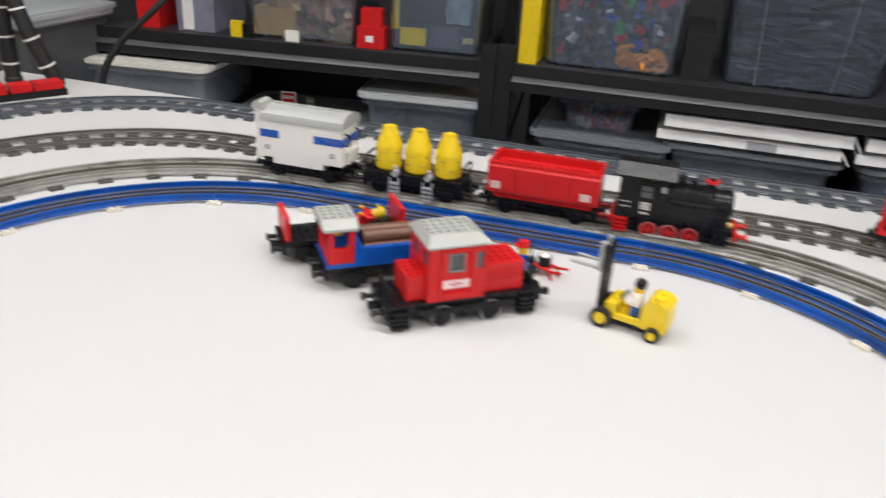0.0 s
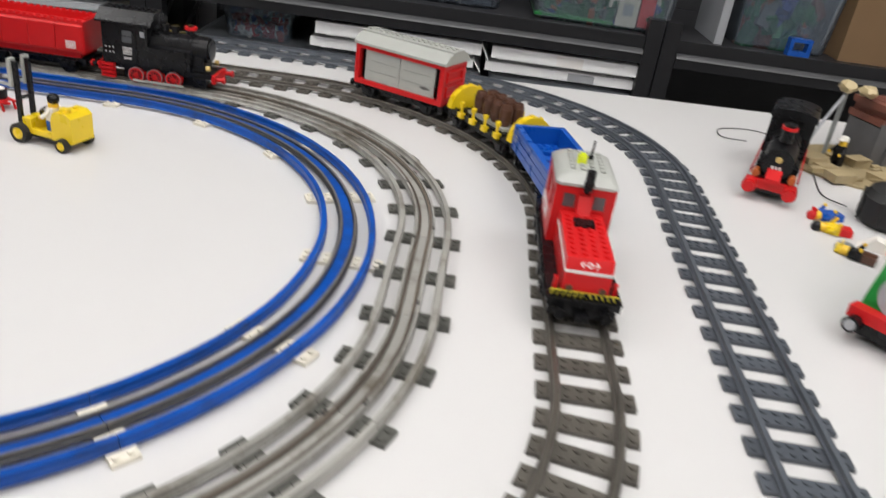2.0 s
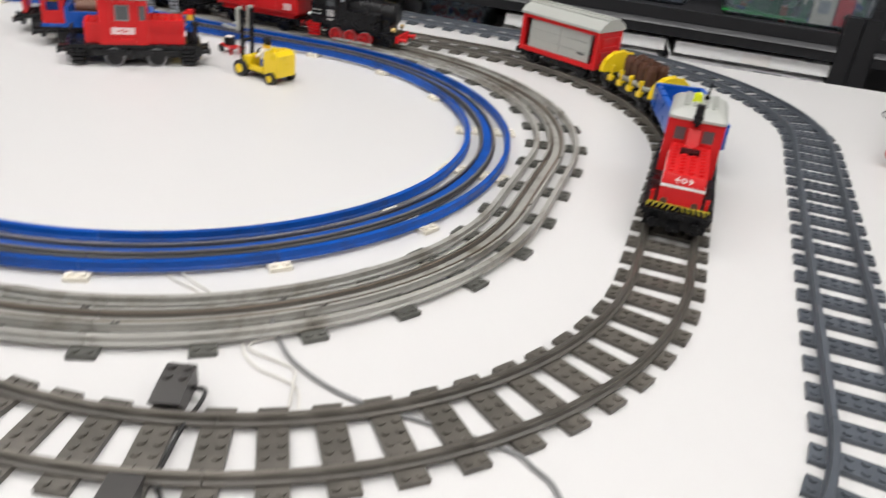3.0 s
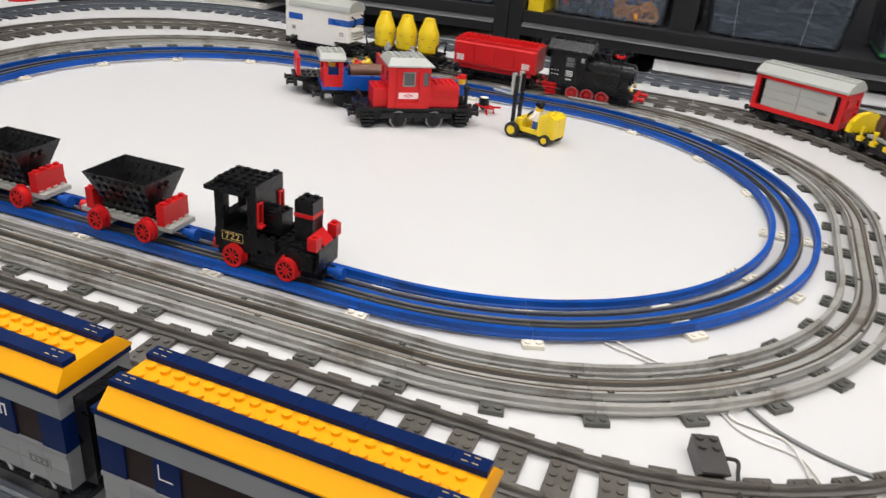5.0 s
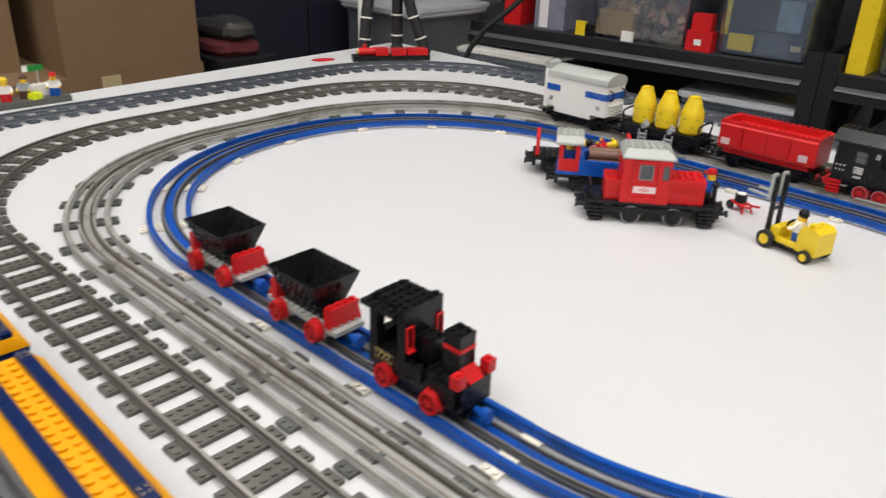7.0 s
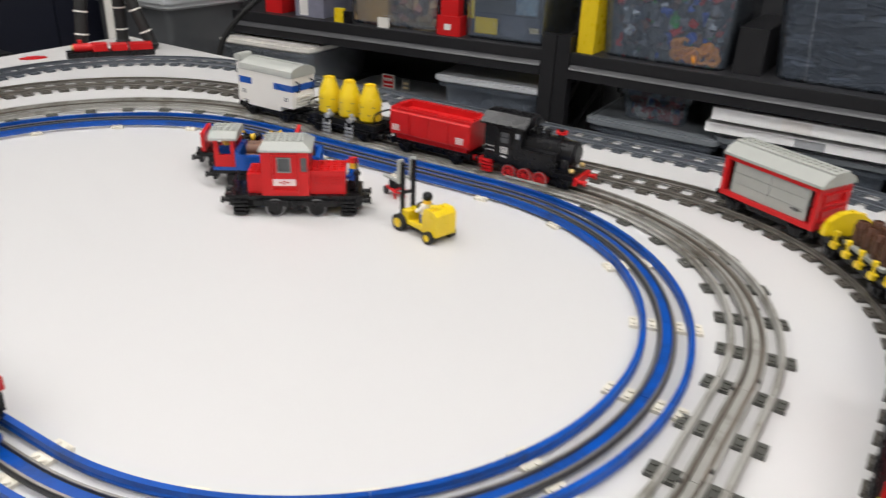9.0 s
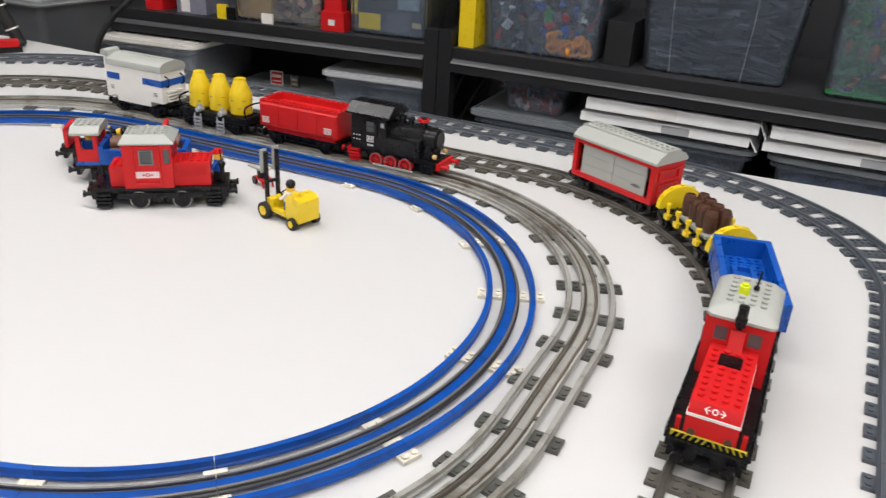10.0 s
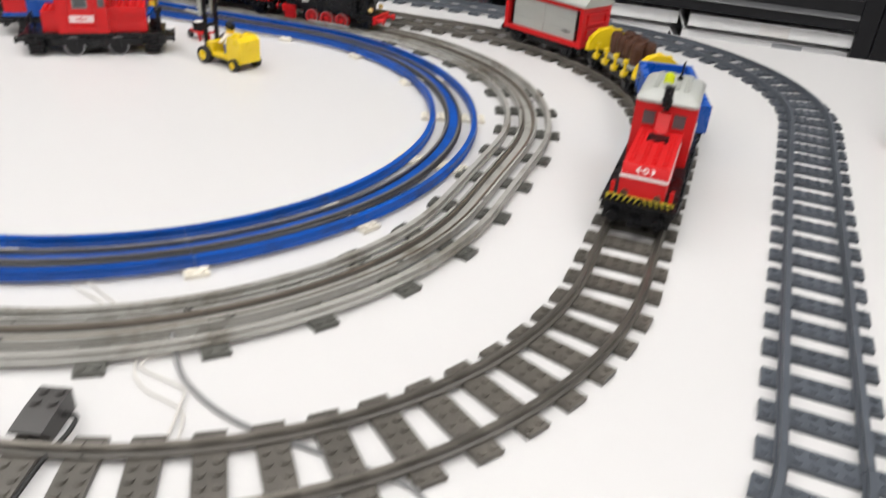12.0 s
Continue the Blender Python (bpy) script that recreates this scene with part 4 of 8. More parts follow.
    box(bm, 0.0001, 0.0060, -0.002, 0.002, 0.0755, 0.0790)
    part("exhaust", bm, BLACK, t, "black exhaust stack")
    for s in (-1, 1):
        buffers(t, s * 0.0890, 0.0205, BLACK, s, beam=False)
        bm = B()
        box(bm, min(s * 0.084, s * 0.0895), max(s * 0.084, s * 0.0895), -0.0245, 0.0245, 0.0140, 0.0234)
        box(bm, min(s * 0.089, s * 0.098), max(s * 0.089, s * 0.098), -0.005, 0.005, 0.0150, 0.0195)
        bev(bm)
        part("buffer_beam", bm, BLACK, t)
        for y in (-0.0215, 0.0215):
            bm = B()
            box(bm, min(s * 0.0795, s * 0.083), max(s * 0.0795, s * 0.083), y - 0.0015, y + 0.0015, 0.0292, 0.041)
            part("handrail", bm, RED, t)
    return t


def blue_wagon(m):
    t = thing("blue_open_wagon", "blue open goods wagon with low sides, empty", "toy wagon", m, "train on the brown track")
    underframe(t, 0.136, (-0.044, 0.044), 0.0255)
    bm = B()
    L, W, z0, z1, d = 0.0680, 0.0275, 0.0258, 0.0515, 0.0060
    box(bm, -L, L, -W, -W + d, z0, z1)
    box(bm, -L, L, W - d, W, z0, z1)
    box(bm, -L, -L + d, -W + d, W - d, z0, z1)
    box(bm, L - d, L, -W + d, W - d, z0, z1)
    box(bm, -L + d, L - d, -W + d, W - d, z0, 0.0330)
    bev(bm, 0.0006)
    for i in range(16):
        for j in range(5):
            if not (4 <= i <= 11 and 1 <= j <= 3):
                stud(bm, -0.056 + i * 0.0075, -0.016 + j * 0.008, 0.0330, 0, 8)
    part("body", bm, BLUE, t)
    for k in range(2):
        bm = B()
        for a, b, c, e in ((-0.024, 0.024, -0.011, -0.006), (-0.024, 0.024, 0.006, 0.011), (-0.024, -0.017, -0.006, 0.006), (0.017, 0.024, -0.006, 0.006)):
            box(bm, a * 0.6 + (k - 0.5) * 0.034, b * 0.6 + (k - 0.5) * 0.034, c, e, 0.0331, 0.0375)
        bev(bm, 0.0004)
        part("floor_frame", bm, BLUE, t)
    for s in (-1, 1):
        for k in range(3):
            bm = B()
            box(bm, -L + 0.002, L - 0.002, min(s * W, s * (W + 0.0006)), max(s * W, s * (W + 0.0006)), z0 + 0.0015 + k * 0.0078, z0 + 0.0080 + k * 0.0078)
            bev(bm, 0.0003)
            part("side_plank", bm, BLUE, t)
        logo(t, s * 0.053, s * (W + 0.0007), 0.0405, 0.0105, 0.006, (SILVERGREY, BLUE), face=s)
    return t


def barrel_wagon(m):
    t = thing("barrel_wagon", "black flat wagon with yellow stakes and curved yellow ends", "toy wagon", m, "train on the brown track")
    underframe(t, 0.126, (-0.042, 0.042), 0.0255)
    bm = B()
    box(bm, -0.062, 0.062, -0.0245, 0.0245, 0.0257, 0.0295)
    bev(bm)
    studs(bm, 15, 6, 0, 0, 0.0295, 0, 8)
    part("deck", bm, BLACK, t)
    bm = B()
    box(bm, -0.034, 0.034, -0.0170, 0.0170, 0.0312, 0.0345)
    bev(bm, 0.0004)
    part("load_plate", bm, OLDGREY, t, "light grey plate under the barrels")
    for s in (-1, 1):
        bm = B()
        ring_pts_o, ring_pts_i = [], []
        for k in range(13):
            a = math.pi * k / 12
            ring_pts_o.append((0.0275 * math.cos(a), 0.0297 + 0.0265 * math.sin(a) ** 0.9))
            ring_pts_i.append((0.0175 * math.cos(a), 0.0297 + 0.0175 * math.sin(a) ** 0.9))
        prism_x(bm, ring_pts_o, s * 0.058 - 0.004, s * 0.058 + 0.004)
        bev(bm, 0.0006)
        for k in range(2, 11, 2):
            a = math.pi * k / 12
            y, z = 0.0275 * math.cos(a), 0.0297 + 0.0265 * math.sin(a) ** 0.9
            cyl(bm, (s * 0.058, y * 0.97, z - 0.0004), (s * 0.058, y * 1.045, z + 0.0016 * math.sin(a)), 0.0024, 8)
        part("end_arch", bm, YELLOW, t, "curved yellow end")
    for i in range(4):
        for s in (-1, 1):
            x = -0.0345 + i * 0.023
            bm = B()
            box(bm, x - 0.0040, x + 0.0040, min(s * 0.0225, s * 0.0285), max(s * 0.0225, s * 0.0285), 0.0255, 0.0315)
            cyl(bm, (x, s * 0.0258, 0.0315), (x, s * 0.0258, 0.0395), 0.0017, 10)
            cyl(bm, (x, s * 0.0258, 0.0395), (x, s * 0.0258, 0.0440), 0.0032, 12)
            part("stake", bm, YELLOW, t, "yellow stake")
    for i in range(4):
        for j in range(2):
            bm = B()
            prof = [(0.0056, 0.0347), (0.0066, 0.0385), (0.0074, 0.044), (0.0076, 0.0475), (0.0074, 0.051), (0.0066, 0.0565), (0.0056, 0.0595), (0.0046, 0.0597), (0.0046, 0.0580)]
            ox, oy = -0.0238 + i * 0.0158, -0.0080 + j * 0.0160
            loft(bm, [[(ox + r * math.cos(2 * math.pi * k / 14), oy + r * math.sin(2 * math.pi * k / 14), z) for k in range(14)] for r, z in prof])
            for zz in (0.0405, 0.0535):
                rr = 0.0073
                rings = [[(ox + r * math.cos(2 * math.pi * k / 14), oy + r * math.sin(2 * math.pi * k / 14), z) for k in range(14)] for r, z in ((rr - 0.0007, zz - 0.0008), (rr + 0.0004, zz - 0.0006), (rr + 0.0004, zz + 0.0006), (rr - 0.0007, zz + 0.0008))]
                loft(bm, rings, caps=False)
            solid("barrel", bm, BROWN, "small brown barrel standing on the flat wagon", "barrel", m, "barrels on the wagon")
    return t


def door_van(m):
    t = thing("red_and_grey_goods_van", "red goods van with light grey sliding doors and round roof", "toy wagon", m, "train on the brown track")
    underframe(t, 0.128, (-0.043, 0.043), 0.0255)
    L, W, z0, z1 = 0.0640, 0.0270, 0.0257, 0.0745
    bm = B()
    box(bm, -L, L, -W, W, z0, z0 + 0.006)
    box(bm, -L, L, -W, W, z1 - 0.005, z1)
    for s in (-1, 1):
        for y0, y1 in ((-W, -W + 0.006), (W - 0.006, W)):
            box(bm, min(s * L, s * (L - 0.006)), max(s * L, s * (L - 0.006)), y0, y1, z0 + 0.006, z1 - 0.005)
        box(bm, min(s * (L - 0.001), s * (L - 0.004)), max(s * (L - 0.001), s * (L - 0.004)), -W + 0.006, W - 0.006, z0 + 0.006, z1 - 0.005)
    bev(bm, 0.0006)
    part("body_frame", bm, RED, t)
    for s in (-1, 1):
        for zc in (0.0415, 0.0595):
            bm = B()
            x0 = s * (L - 0.0011)
            for a, b, c, d in ((-0.019, 0.019, -0.0068, -0.0050), (-0.019, 0.019, 0.0050, 0.0068), (-0.019, -0.0165, -0.005, 0.005), (0.0165, 0.019, -0.005, 0.005)):
                box(bm, min(x0, x0 + s * 0.0028), max(x0, x0 + s * 0.0028), a, b, zc + c, zc + d)
            bev(bm, 0.0003)
            part("end_rib", bm, RED, t)
        for s2 in (-1, 1):
            bm = B()
            xa, xb = (-0.050, 0.0005) if s2 < 0 else (0.0010, 0.0505)
            y = s * (W - 0.0022) if s2 < 0 else s * (W - 0.0026)
            for k in range(3):
                za = z0 + 0.0062 + k * 0.0127
                box(bm, xa, xb, min(y, y - s * 0.0022), max(y, y - s * 0.0022), za, za + 0.0120)
            box(bm, xa + 0.0005, xb - 0.0005, min(y - s * 0.0006, y - s * 0.0024), max(y - s * 0.0006, y - s * 0.0024), z0 + 0.0061, z1 - 0.0051)
            bev(bm, 0.0003)
            part("sliding_door", bm, OLDGREY, t, "light grey boarded sliding door")
        bm = B()
        y = s * (W - 0.0021)
        for k in range(-2, 3):
            box(bm, -0.038 * s + k * 0.0028 - 0.0010, -0.038 * s + k * 0.0028 + 0.0010, min(y, y + s * 0.0003), max(y, y + s * 0.0003), 0.0395 + abs(k) * 0.0005, 0.0435 - abs(k) * 0.0005)
        part("emblem", bm, STICKER_GREY, t, "dark railway emblem")
        # black sheets set back beside the doors, painting the shade of the gaps
        for xa, xb in ((-0.0575, -0.0505), (0.0510, 0.0575)):
            bm = B()
            box(bm, xa, xb, min(s * (W - 0.008), s * (W - 0.012)), max(s * (W - 0.008), s * (W - 0.012)), z0 + 0.006, z1 - 0.005)
            part("door_gap", bm, BLACK, t)
    bm = B()
    prism_x(bm, [(0.0290, z1), (0.0290, z1 + 0.003), (0.0225, z1 + 0.0092), (0.0130, z1 + 0.0128), (0.0128, z1 + 0.0150), (-0.0128, z1 + 0.0150), (-0.0130, z1 + 0.0128), (-0.0225, z1 + 0.0092), (-0.0290, z1 + 0.003), (-0.0290, z1)], -0.0660, 0.0660)
    bev(bm, 0.0005)
    studs(bm, 16, 2, 0, 0, z1 + 0.0150, 0, 8)
    part("roof", bm, OLDGREY, t, "light grey rounded roof")
    return t


def figure(m, torso, legs, hat, label, lying=False, hat_kind="cap", seated=False):
    """A toy figure as one plain mesh."""
    bm = B()
    box(bm, -0.0035, 0.0035, -0.0078, -0.0004, 0.0, 0.0125, 1)
    box(bm, -0.0035, 0.0035, 0.0004, 0.0078, 0.0, 0.0125, 1)
    loft(bm, [[(-0.0038, -0.0078, 0.0126), (0.0038, -0.0078, 0.0126), (0.0038, 0.0078, 0.0126), (-0.0038, 0.0078, 0.0126)],
              [(-0.0038, -0.0058, 0.0255), (0.0038, -0.0058, 0.0255), (0.0038, 0.0058, 0.0255), (-0.0038, 0.0058, 0.0255)]], 0)
    for s in (-1, 1):
        tube(bm, [(0, s * 0.0070, 0.0240), (0.0015, s * 0.0092, 0.0190), (0.0070, s * 0.0092, 0.0155)], 0.0022, 8, 0)
        ball(bm, (0.0085, s * 0.0092, 0.0150), 0.0022, 2, 8)
    cyl(bm, (0, 0, 0.0255), (0, 0, 0.0340), 0.0050, 14, mi=2)
    if hat_kind == "cap":
        cyl(bm, (0, 0, 0.0325), (0, 0, 0.0375), 0.0056, 14, 0.0048, 3)
        box(bm, 0.002, 0.0085, -0.0042, 0.0042, 0.0325, 0.0338, 3)
    else:
        ball(bm, (-0.0006, 0, 0.0335), 0.0060, 3, 12)
    if seated:
        for v in bm.verts:
            if v.co.z < 0.01255 and abs(v.co.x) < 0.0036:
                v.co = Vector((0.0125 - v.co.z - 0.0035, v.co.y, 0.0035 + v.co.x))
            else:
                v.co.z -= 0.0055
    return solid("toy_figure", bm, [torso, legs, SKIN, hat], label, "toy figure", m)


def shunter(m):
    t = thing("red_shunting_locomotive", "small red shunting locomotive on black frame, off the track", "toy locomotive", m)
    Z = 0.0
    bm = B()
    box(bm, -0.078, 0.078, -0.0255, 0.0255, 0.0200, 0.0255)
    box(bm, -0.060, 0.060, -0.0150, 0.0150, 0.0080, 0.0201)
    for x in (-0.066, 0.066):
        box(bm, x - 0.008, x + 0.008, -0.0250, 0.0250, 0.0075, 0.0201)
    bev(bm)
    part("underframe", bm, BLACK, t)
    for x in (-0.024, 0.0245):
        for s in (-1, 1):
            wheel(t, x, s * 0.0247, 0.0112, BLACK, METAL_DULL, Z, 0.0055, 0, 0, 0.88)
            bm = B()
            prism_y(bm, [(x + (0.016 if x < 0 else -0.016) - 0.004, 0.0200), (x + (0.016 if x < 0 else -0.016) - 0.003, 0.0070), (x + (0.016 if x < 0 else -0.016) + 0.003, 0.0070), (x + (0.016 if x < 0 else -0.016) + 0.004, 0.0200)], s * 0.0225, s * 0.0250)
            bev(bm, 0.0003)
            part("axle_guard", bm, BLACK, t)
    for x in (-0.064, 0.062):
        for s in (-1, 1):
            bm = B()
            box(bm, x - 0.0080, x + 0.0080, min(s * 0.0205, s * 0.0224), max(s * 0.0205, s * 0.0224), 0.0035, 0.0205)
            hang = part("step_bracket", bm, BLACK, t)
            for k in range(4):
                bm = B()
                box(bm, x - 0.0085, x + 0.0085, min(s * 0.0225, s * 0.0300), max(s * 0.0225, s * 0.0300), 0.0035 + k * 0.0046, 0.0062 + k * 0.0046)
                part("step", bm, BLACK, hang)
    for s in (-1, 1):
        bm = B()
        box(bm, -0.0480, 0.0480, min(s * 0.0284, s * 0.0298), max(s * 0.0284, s * 0.0298), 0.0135, 0.0203)
        box(bm, -0.0460, 0.0460, min(s * 0.0255, s * 0.0284), max(s * 0.0255, s * 0.0284), 0.0190, 0.0202)
        bev(bm, 0.0004)
        frame_side = part("side_frame", bm, BLACK, t)
        for x in (-0.024, 0.0, 0.0245):
            bm = B()
            box(bm, x - 0.0036, x + 0.0036, min(s * 0.0298, s * 0.0312), max(s * 0.0298, s * 0.0312), 0.0095, 0.0185)
            bev(bm, 0.0005)
            part("axle_box", bm, BLACK, frame_side)
    for s in (-1, 1):
        buffers(t, s * 0.078, 0.0165, BLACK, s)
    # long hood, short hood
    bm = B()
    box(bm, 0.0165, 0.0585, -0.0195, 0.0195, 0.0257, 0.0545)
    bev(bm, 0.0006)
    studs(bm, 5, 4, 0.0375, 0, 0.0545)
    hood = part("hood", bm, RED, t)
    for s in (-1, 1):
        bm = B()
        for k in range(6):
            box(bm, 0.0215, 0.0535, min(s * 0.0195, s * 0.0201), max(s * 0.0195, s * 0.0201), 0.0375 + k * 0.0020, 0.0386 + k * 0.0020)
        part("louvre", bm, RED, hood)
    bm = B()
    box(bm, -0.0560, -0.0385, -0.0185, 0.0185, 0.0257, 0.0500)
    bev(bm, 0.0006)
    studs(bm, 2, 4, -0.0475, 0, 0.0500)
    part("short_hood", bm, RED, t)
    # cab
    bm = B()
    w, x0, x1, z0, z1 = 0.0265, -0.0385, 0.0165, 0.0257, 0.0790
    for s in (-1, 1):
        ya, yb = min(s * w, s * (w - 0.004)), max(s * w, s * (w - 0.004))
        box(bm, x0, x1, ya, yb, z0, 0.0550)
        box(bm, x0, x1, ya, yb, 0.0725, z1)
        for a, b in ((x0, -0.0195), (-0.0045, 0.0070), (0.0145, x1)):
            box(bm, a, b, ya, yb, 0.0550, 0.0725)
    for xa in (x0, x1 - 0.004):
        box(bm, xa, xa + 0.004, -w + 0.004, w - 0.004, z0, 0.0580)
        box(bm, xa, xa + 0.004, -w + 0.004, w - 0.004, 0.0725, z1)
        for a, b in ((-w + 0.004, -0.020), (-0.007, 0.007), (0.020, w - 0.004)):
            box(bm, xa, xa + 0.004, a, b, 0.0580, 0.0725)
    cab = part("cab", bm, RED, t)
    for s in (-1, 1):
        bm = B()
        for a, b, c, d in ((-0.0275, -0.0255, 0.0290, 0.0770), (0.0015, 0.0035, 0.0290, 0.0770), (-0.0255, 0.0015, 0.0290, 0.0335), (-0.0255, 0.0015, 0.0745, 0.0770)):
            box(bm, a, b, min(s * w, s * (w + 0.0024)), max(s * w, s * (w + 0.0024)), c, d)
        bev(bm, 0.0003)
        part("door_frame", bm, RED, cab)
        bm = B()
        box(bm, -0.0195, -0.0045, min(s * (w - 0.0030), s * (w - 0.0020)), max(s * (w - 0.0030), s * (w - 0.0020)), 0.0550, 0.0725)
        part("window_pane", bm, GLASSY, cab)
        bm = B()
        for a, b, c, d in ((-0.0200, -0.0186, 0.0545, 0.0730), (-0.0054, -0.0040, 0.0545, 0.0730), (-0.0186, -0.0054, 0.0545, 0.0559), (-0.0186, -0.0054, 0.0716, 0.0730)):
            box(bm, a, b, min(s * (w - 0.001), s * (w + 0.0008)), max(s * (w - 0.001), s * (w + 0.0008)), c, d)
        part("window_frame", bm, GREYMID, cab, "grey window frame")
        bm = B()
        box(bm, 0.0070, 0.0145, min(s * (w - 0.0030), s * (w - 0.0020)), max(s * (w - 0.0030), s * (w - 0.0020)), 0.0550, 0.0725)
        part("window_pane", bm, GLASSY, cab)
        bm = B()
        box(bm, -0.0262, 0.0022, min(s * w, s * (w + 0.0007)), max(s * w, s * (w + 0.0007)), 0.0385, 0.0465)
        sk = part("sticker", bm, surface("pinkish_sticker_film", (0.80, 0.64, 0.64), 0.5), cab, "pale band with a red emblem")
        bm = B()
        yy = s * (w + 0.0007)
        ring(bm, (-0.012, yy, 0.0425), 0.0014, 0.0024, 0.0003, s, 16)
        for sx in (-1, 1):
            box(bm, min(-0.012 + sx * 0.0024, -0.012 + sx * 0.0060), max(-0.012 + sx * 0.0024, -0.012 + sx * 0.0060), min(yy, yy + s * 0.0003), max(yy, yy + s * 0.0003), 0.0420, 0.0430)
            prism_y(bm, [(-0.012 + sx * 0.0042, 0.0408), (-0.012 + sx * 0.0064, 0.0425), (-0.012 + sx * 0.0042, 0.0442), (-0.012 + sx * 0.0050, 0.0425)], yy, yy + s * 0.0003)
        part("emblem", bm, STICKER_RED, sk)
    for xx in (x0 + 0.0015, x1 - 0.0025):
        for a, b in ((-0.020, -0.007), (0.007, 0.020)):
            bm = B()
            box(bm, xx, xx + 0.001, a, b, 0.0580, 0.0725)
            part("window_pane", bm, GLASSY, cab)
    bm = B()
    zr, zt, h = 0.0792, 0.0890, 0.0280
    lo = [(x0 - 0.002, -h, zr), (x1 + 0.004, -h, zr), (x1 + 0.004, h, zr), (x0 - 0.002, h, zr)]
    mid = [(p[0], p[1], zr + 0.002) for p in lo]
    hi = [(x0 + 0.003, -0.0185, zt), (x1 - 0.006, -0.0185, zt), (x1 - 0.006, 0.0185, zt), (x0 + 0.003, 0.0185, zt)]
    loft(bm, [lo, mid, hi])
    bev(bm, 0.0006)
    studs(bm, 6, 4, -0.0125, 0, zt)
    part("roof", bm, OLDGREY, t, "light grey sloped roof with studs")
    # lever stand on the front platform
    bm = B()
    cyl(bm, (0.0715, -0.010, 0.0255), (0.0715, -0.010, 0.0480), 0.0028, 10)
    ball(bm, (0.0715, -0.010, 0.0490), 0.0045, 0, 10)
    cyl(bm, (0.0715, -0.010, 0.0500), (0.0700, -0.010, 0.0680), 0.0009, 8)
    part("radio_set", bm, BLACK, t, "black hand radio with aerial")
    for x in (-0.0700,):
        bm = B()
        tube(bm, [(x, -0.016, 0.0255), (x - 0.002, -0.016, 0.040), (x - 0.002, 0.016, 0.040), (x, 0.016, 0.0255)], 0.0016)
        part("handrail", bm, BLACK, t)
    return t


def inspection_car(m):
    t = thing("blue_and_red_works_car", "blue works car with red cab, grey roof and log load", "toy rail car", m)
    bm = B()
    box(bm, -0.070, 0.070, -0.0240, 0.0240, 0.0195, 0.0245)
    box(bm, -0.045, 0.045, -0.0140, 0.0140, 0.0080, 0.0196)
    bev(bm)
    part("underframe", bm, BLACK, t)
    for x in (-0.040, 0.040):
        for s in (-1, 1):
            wheel(t, x, s * 0.0205, 0.0098, BLACK, None, 0.0)
            bm = B()
            box(bm, x - 0.012, x + 0.012, min(s * 0.024, s * 0.0275), max(s * 0.024, s * 0.0275), 0.0060, 0.0195)
            bev(bm, 0.0005)
            part("axle_guard", bm, BLACK, t)
    for s in (-1, 1):
        buffers(t, s * 0.070, 0.0160, BLACK, s)
    bm = B()
    box(bm, -0.068, 0.066, -0.0255, 0.0255, 0.0247, 0.0290)
    box(bm, -0.034, 0.066, -0.0255, -0.0195, 0.0290, 0.0440)
    box(bm, -0.034, 0.066, 0.0195, 0.0255, 0.0290, 0.0440)
    box(bm, 0.060, 0.066, -0.0195, 0.0195, 0.0290, 0.0440)
    box(bm, -0.040, -0.034, -0.0255, 0.0255, 0.0290, 0.0500)
    bev(bm, 0.0005)
    bed = part("bed", bm, BLUE, t)
    for s in (-1, 1):
        bm = B()
        for k in range(5):
            box(bm, -0.028, 0.062, min(s * 0.0255, s * 0.0262), max(s * 0.0255, s * 0.0262), 0.0302 + k * 0.0028, 0.0318 + k * 0.0028)
        part("side_ribs", bm, BLUE, bed)
    bm = B()
    box(bm, -0.066, -0.0405, -0.0250, -0.0215, 0.0292, 0.0450)
    box(bm, -0.066, -0.0405, 0.0215, 0.0250, 0.0292, 0.0450)
    box(bm, -0.066, -0.0625, -0.0215, 0.0215, 0.0292, 0.0450)
    box(bm, -0.0625, -0.0405, -0.0215, 0.0215, 0.0292, 0.0325)
    bev(bm, 0.0005)
    cab = part("cab", bm, RED, t)
    for x in (-0.066, -0.0455):
        for y in (-0.025, 0.0195):
            bm = B()
            box(bm, x, x + 0.0055, y, y + 0.0055, 0.0451, 0.0639)
            bev(bm, 0.0005)
            part("cab_post", bm, RED, cab)
    bm = B()
    prism_x(bm, [(0.0275, 0.0640), (0.0275, 0.0670), (0.0180, 0.0735), (-0.0180, 0.0735), (-0.0275, 0.0670), (-0.0275, 0.0640)], -0.071, -0.0365)
    bev(bm, 0.0005)
    studs(bm, 4, 4, -0.0537, 0, 0.0735)
    part("roof", bm, OLDGREY, t, "light grey studded roof")
    figure(m @ pose(-0.053, -0.006, 0.0330, 0, 0, -90), BLUE, RED, BROWN, "toy driver in blue seated in the works car", seated=True)
    for k, (y, z) in enumerate(((-0.0125, 0.0365), (0.0005, 0.0365), (0.0125, 0.0365), (-0.006, 0.0475), (0.0065, 0.0475))):
        bm = B()
        cyl(bm, (-0.028, y, z), (0.056, y, z), 0.0068, 14)
        bev(bm, 0.0005)
        solid("log", bm, LOG_BROWN, "round brown log lying in the works car", "log", m, "logs in the works car")
    return t


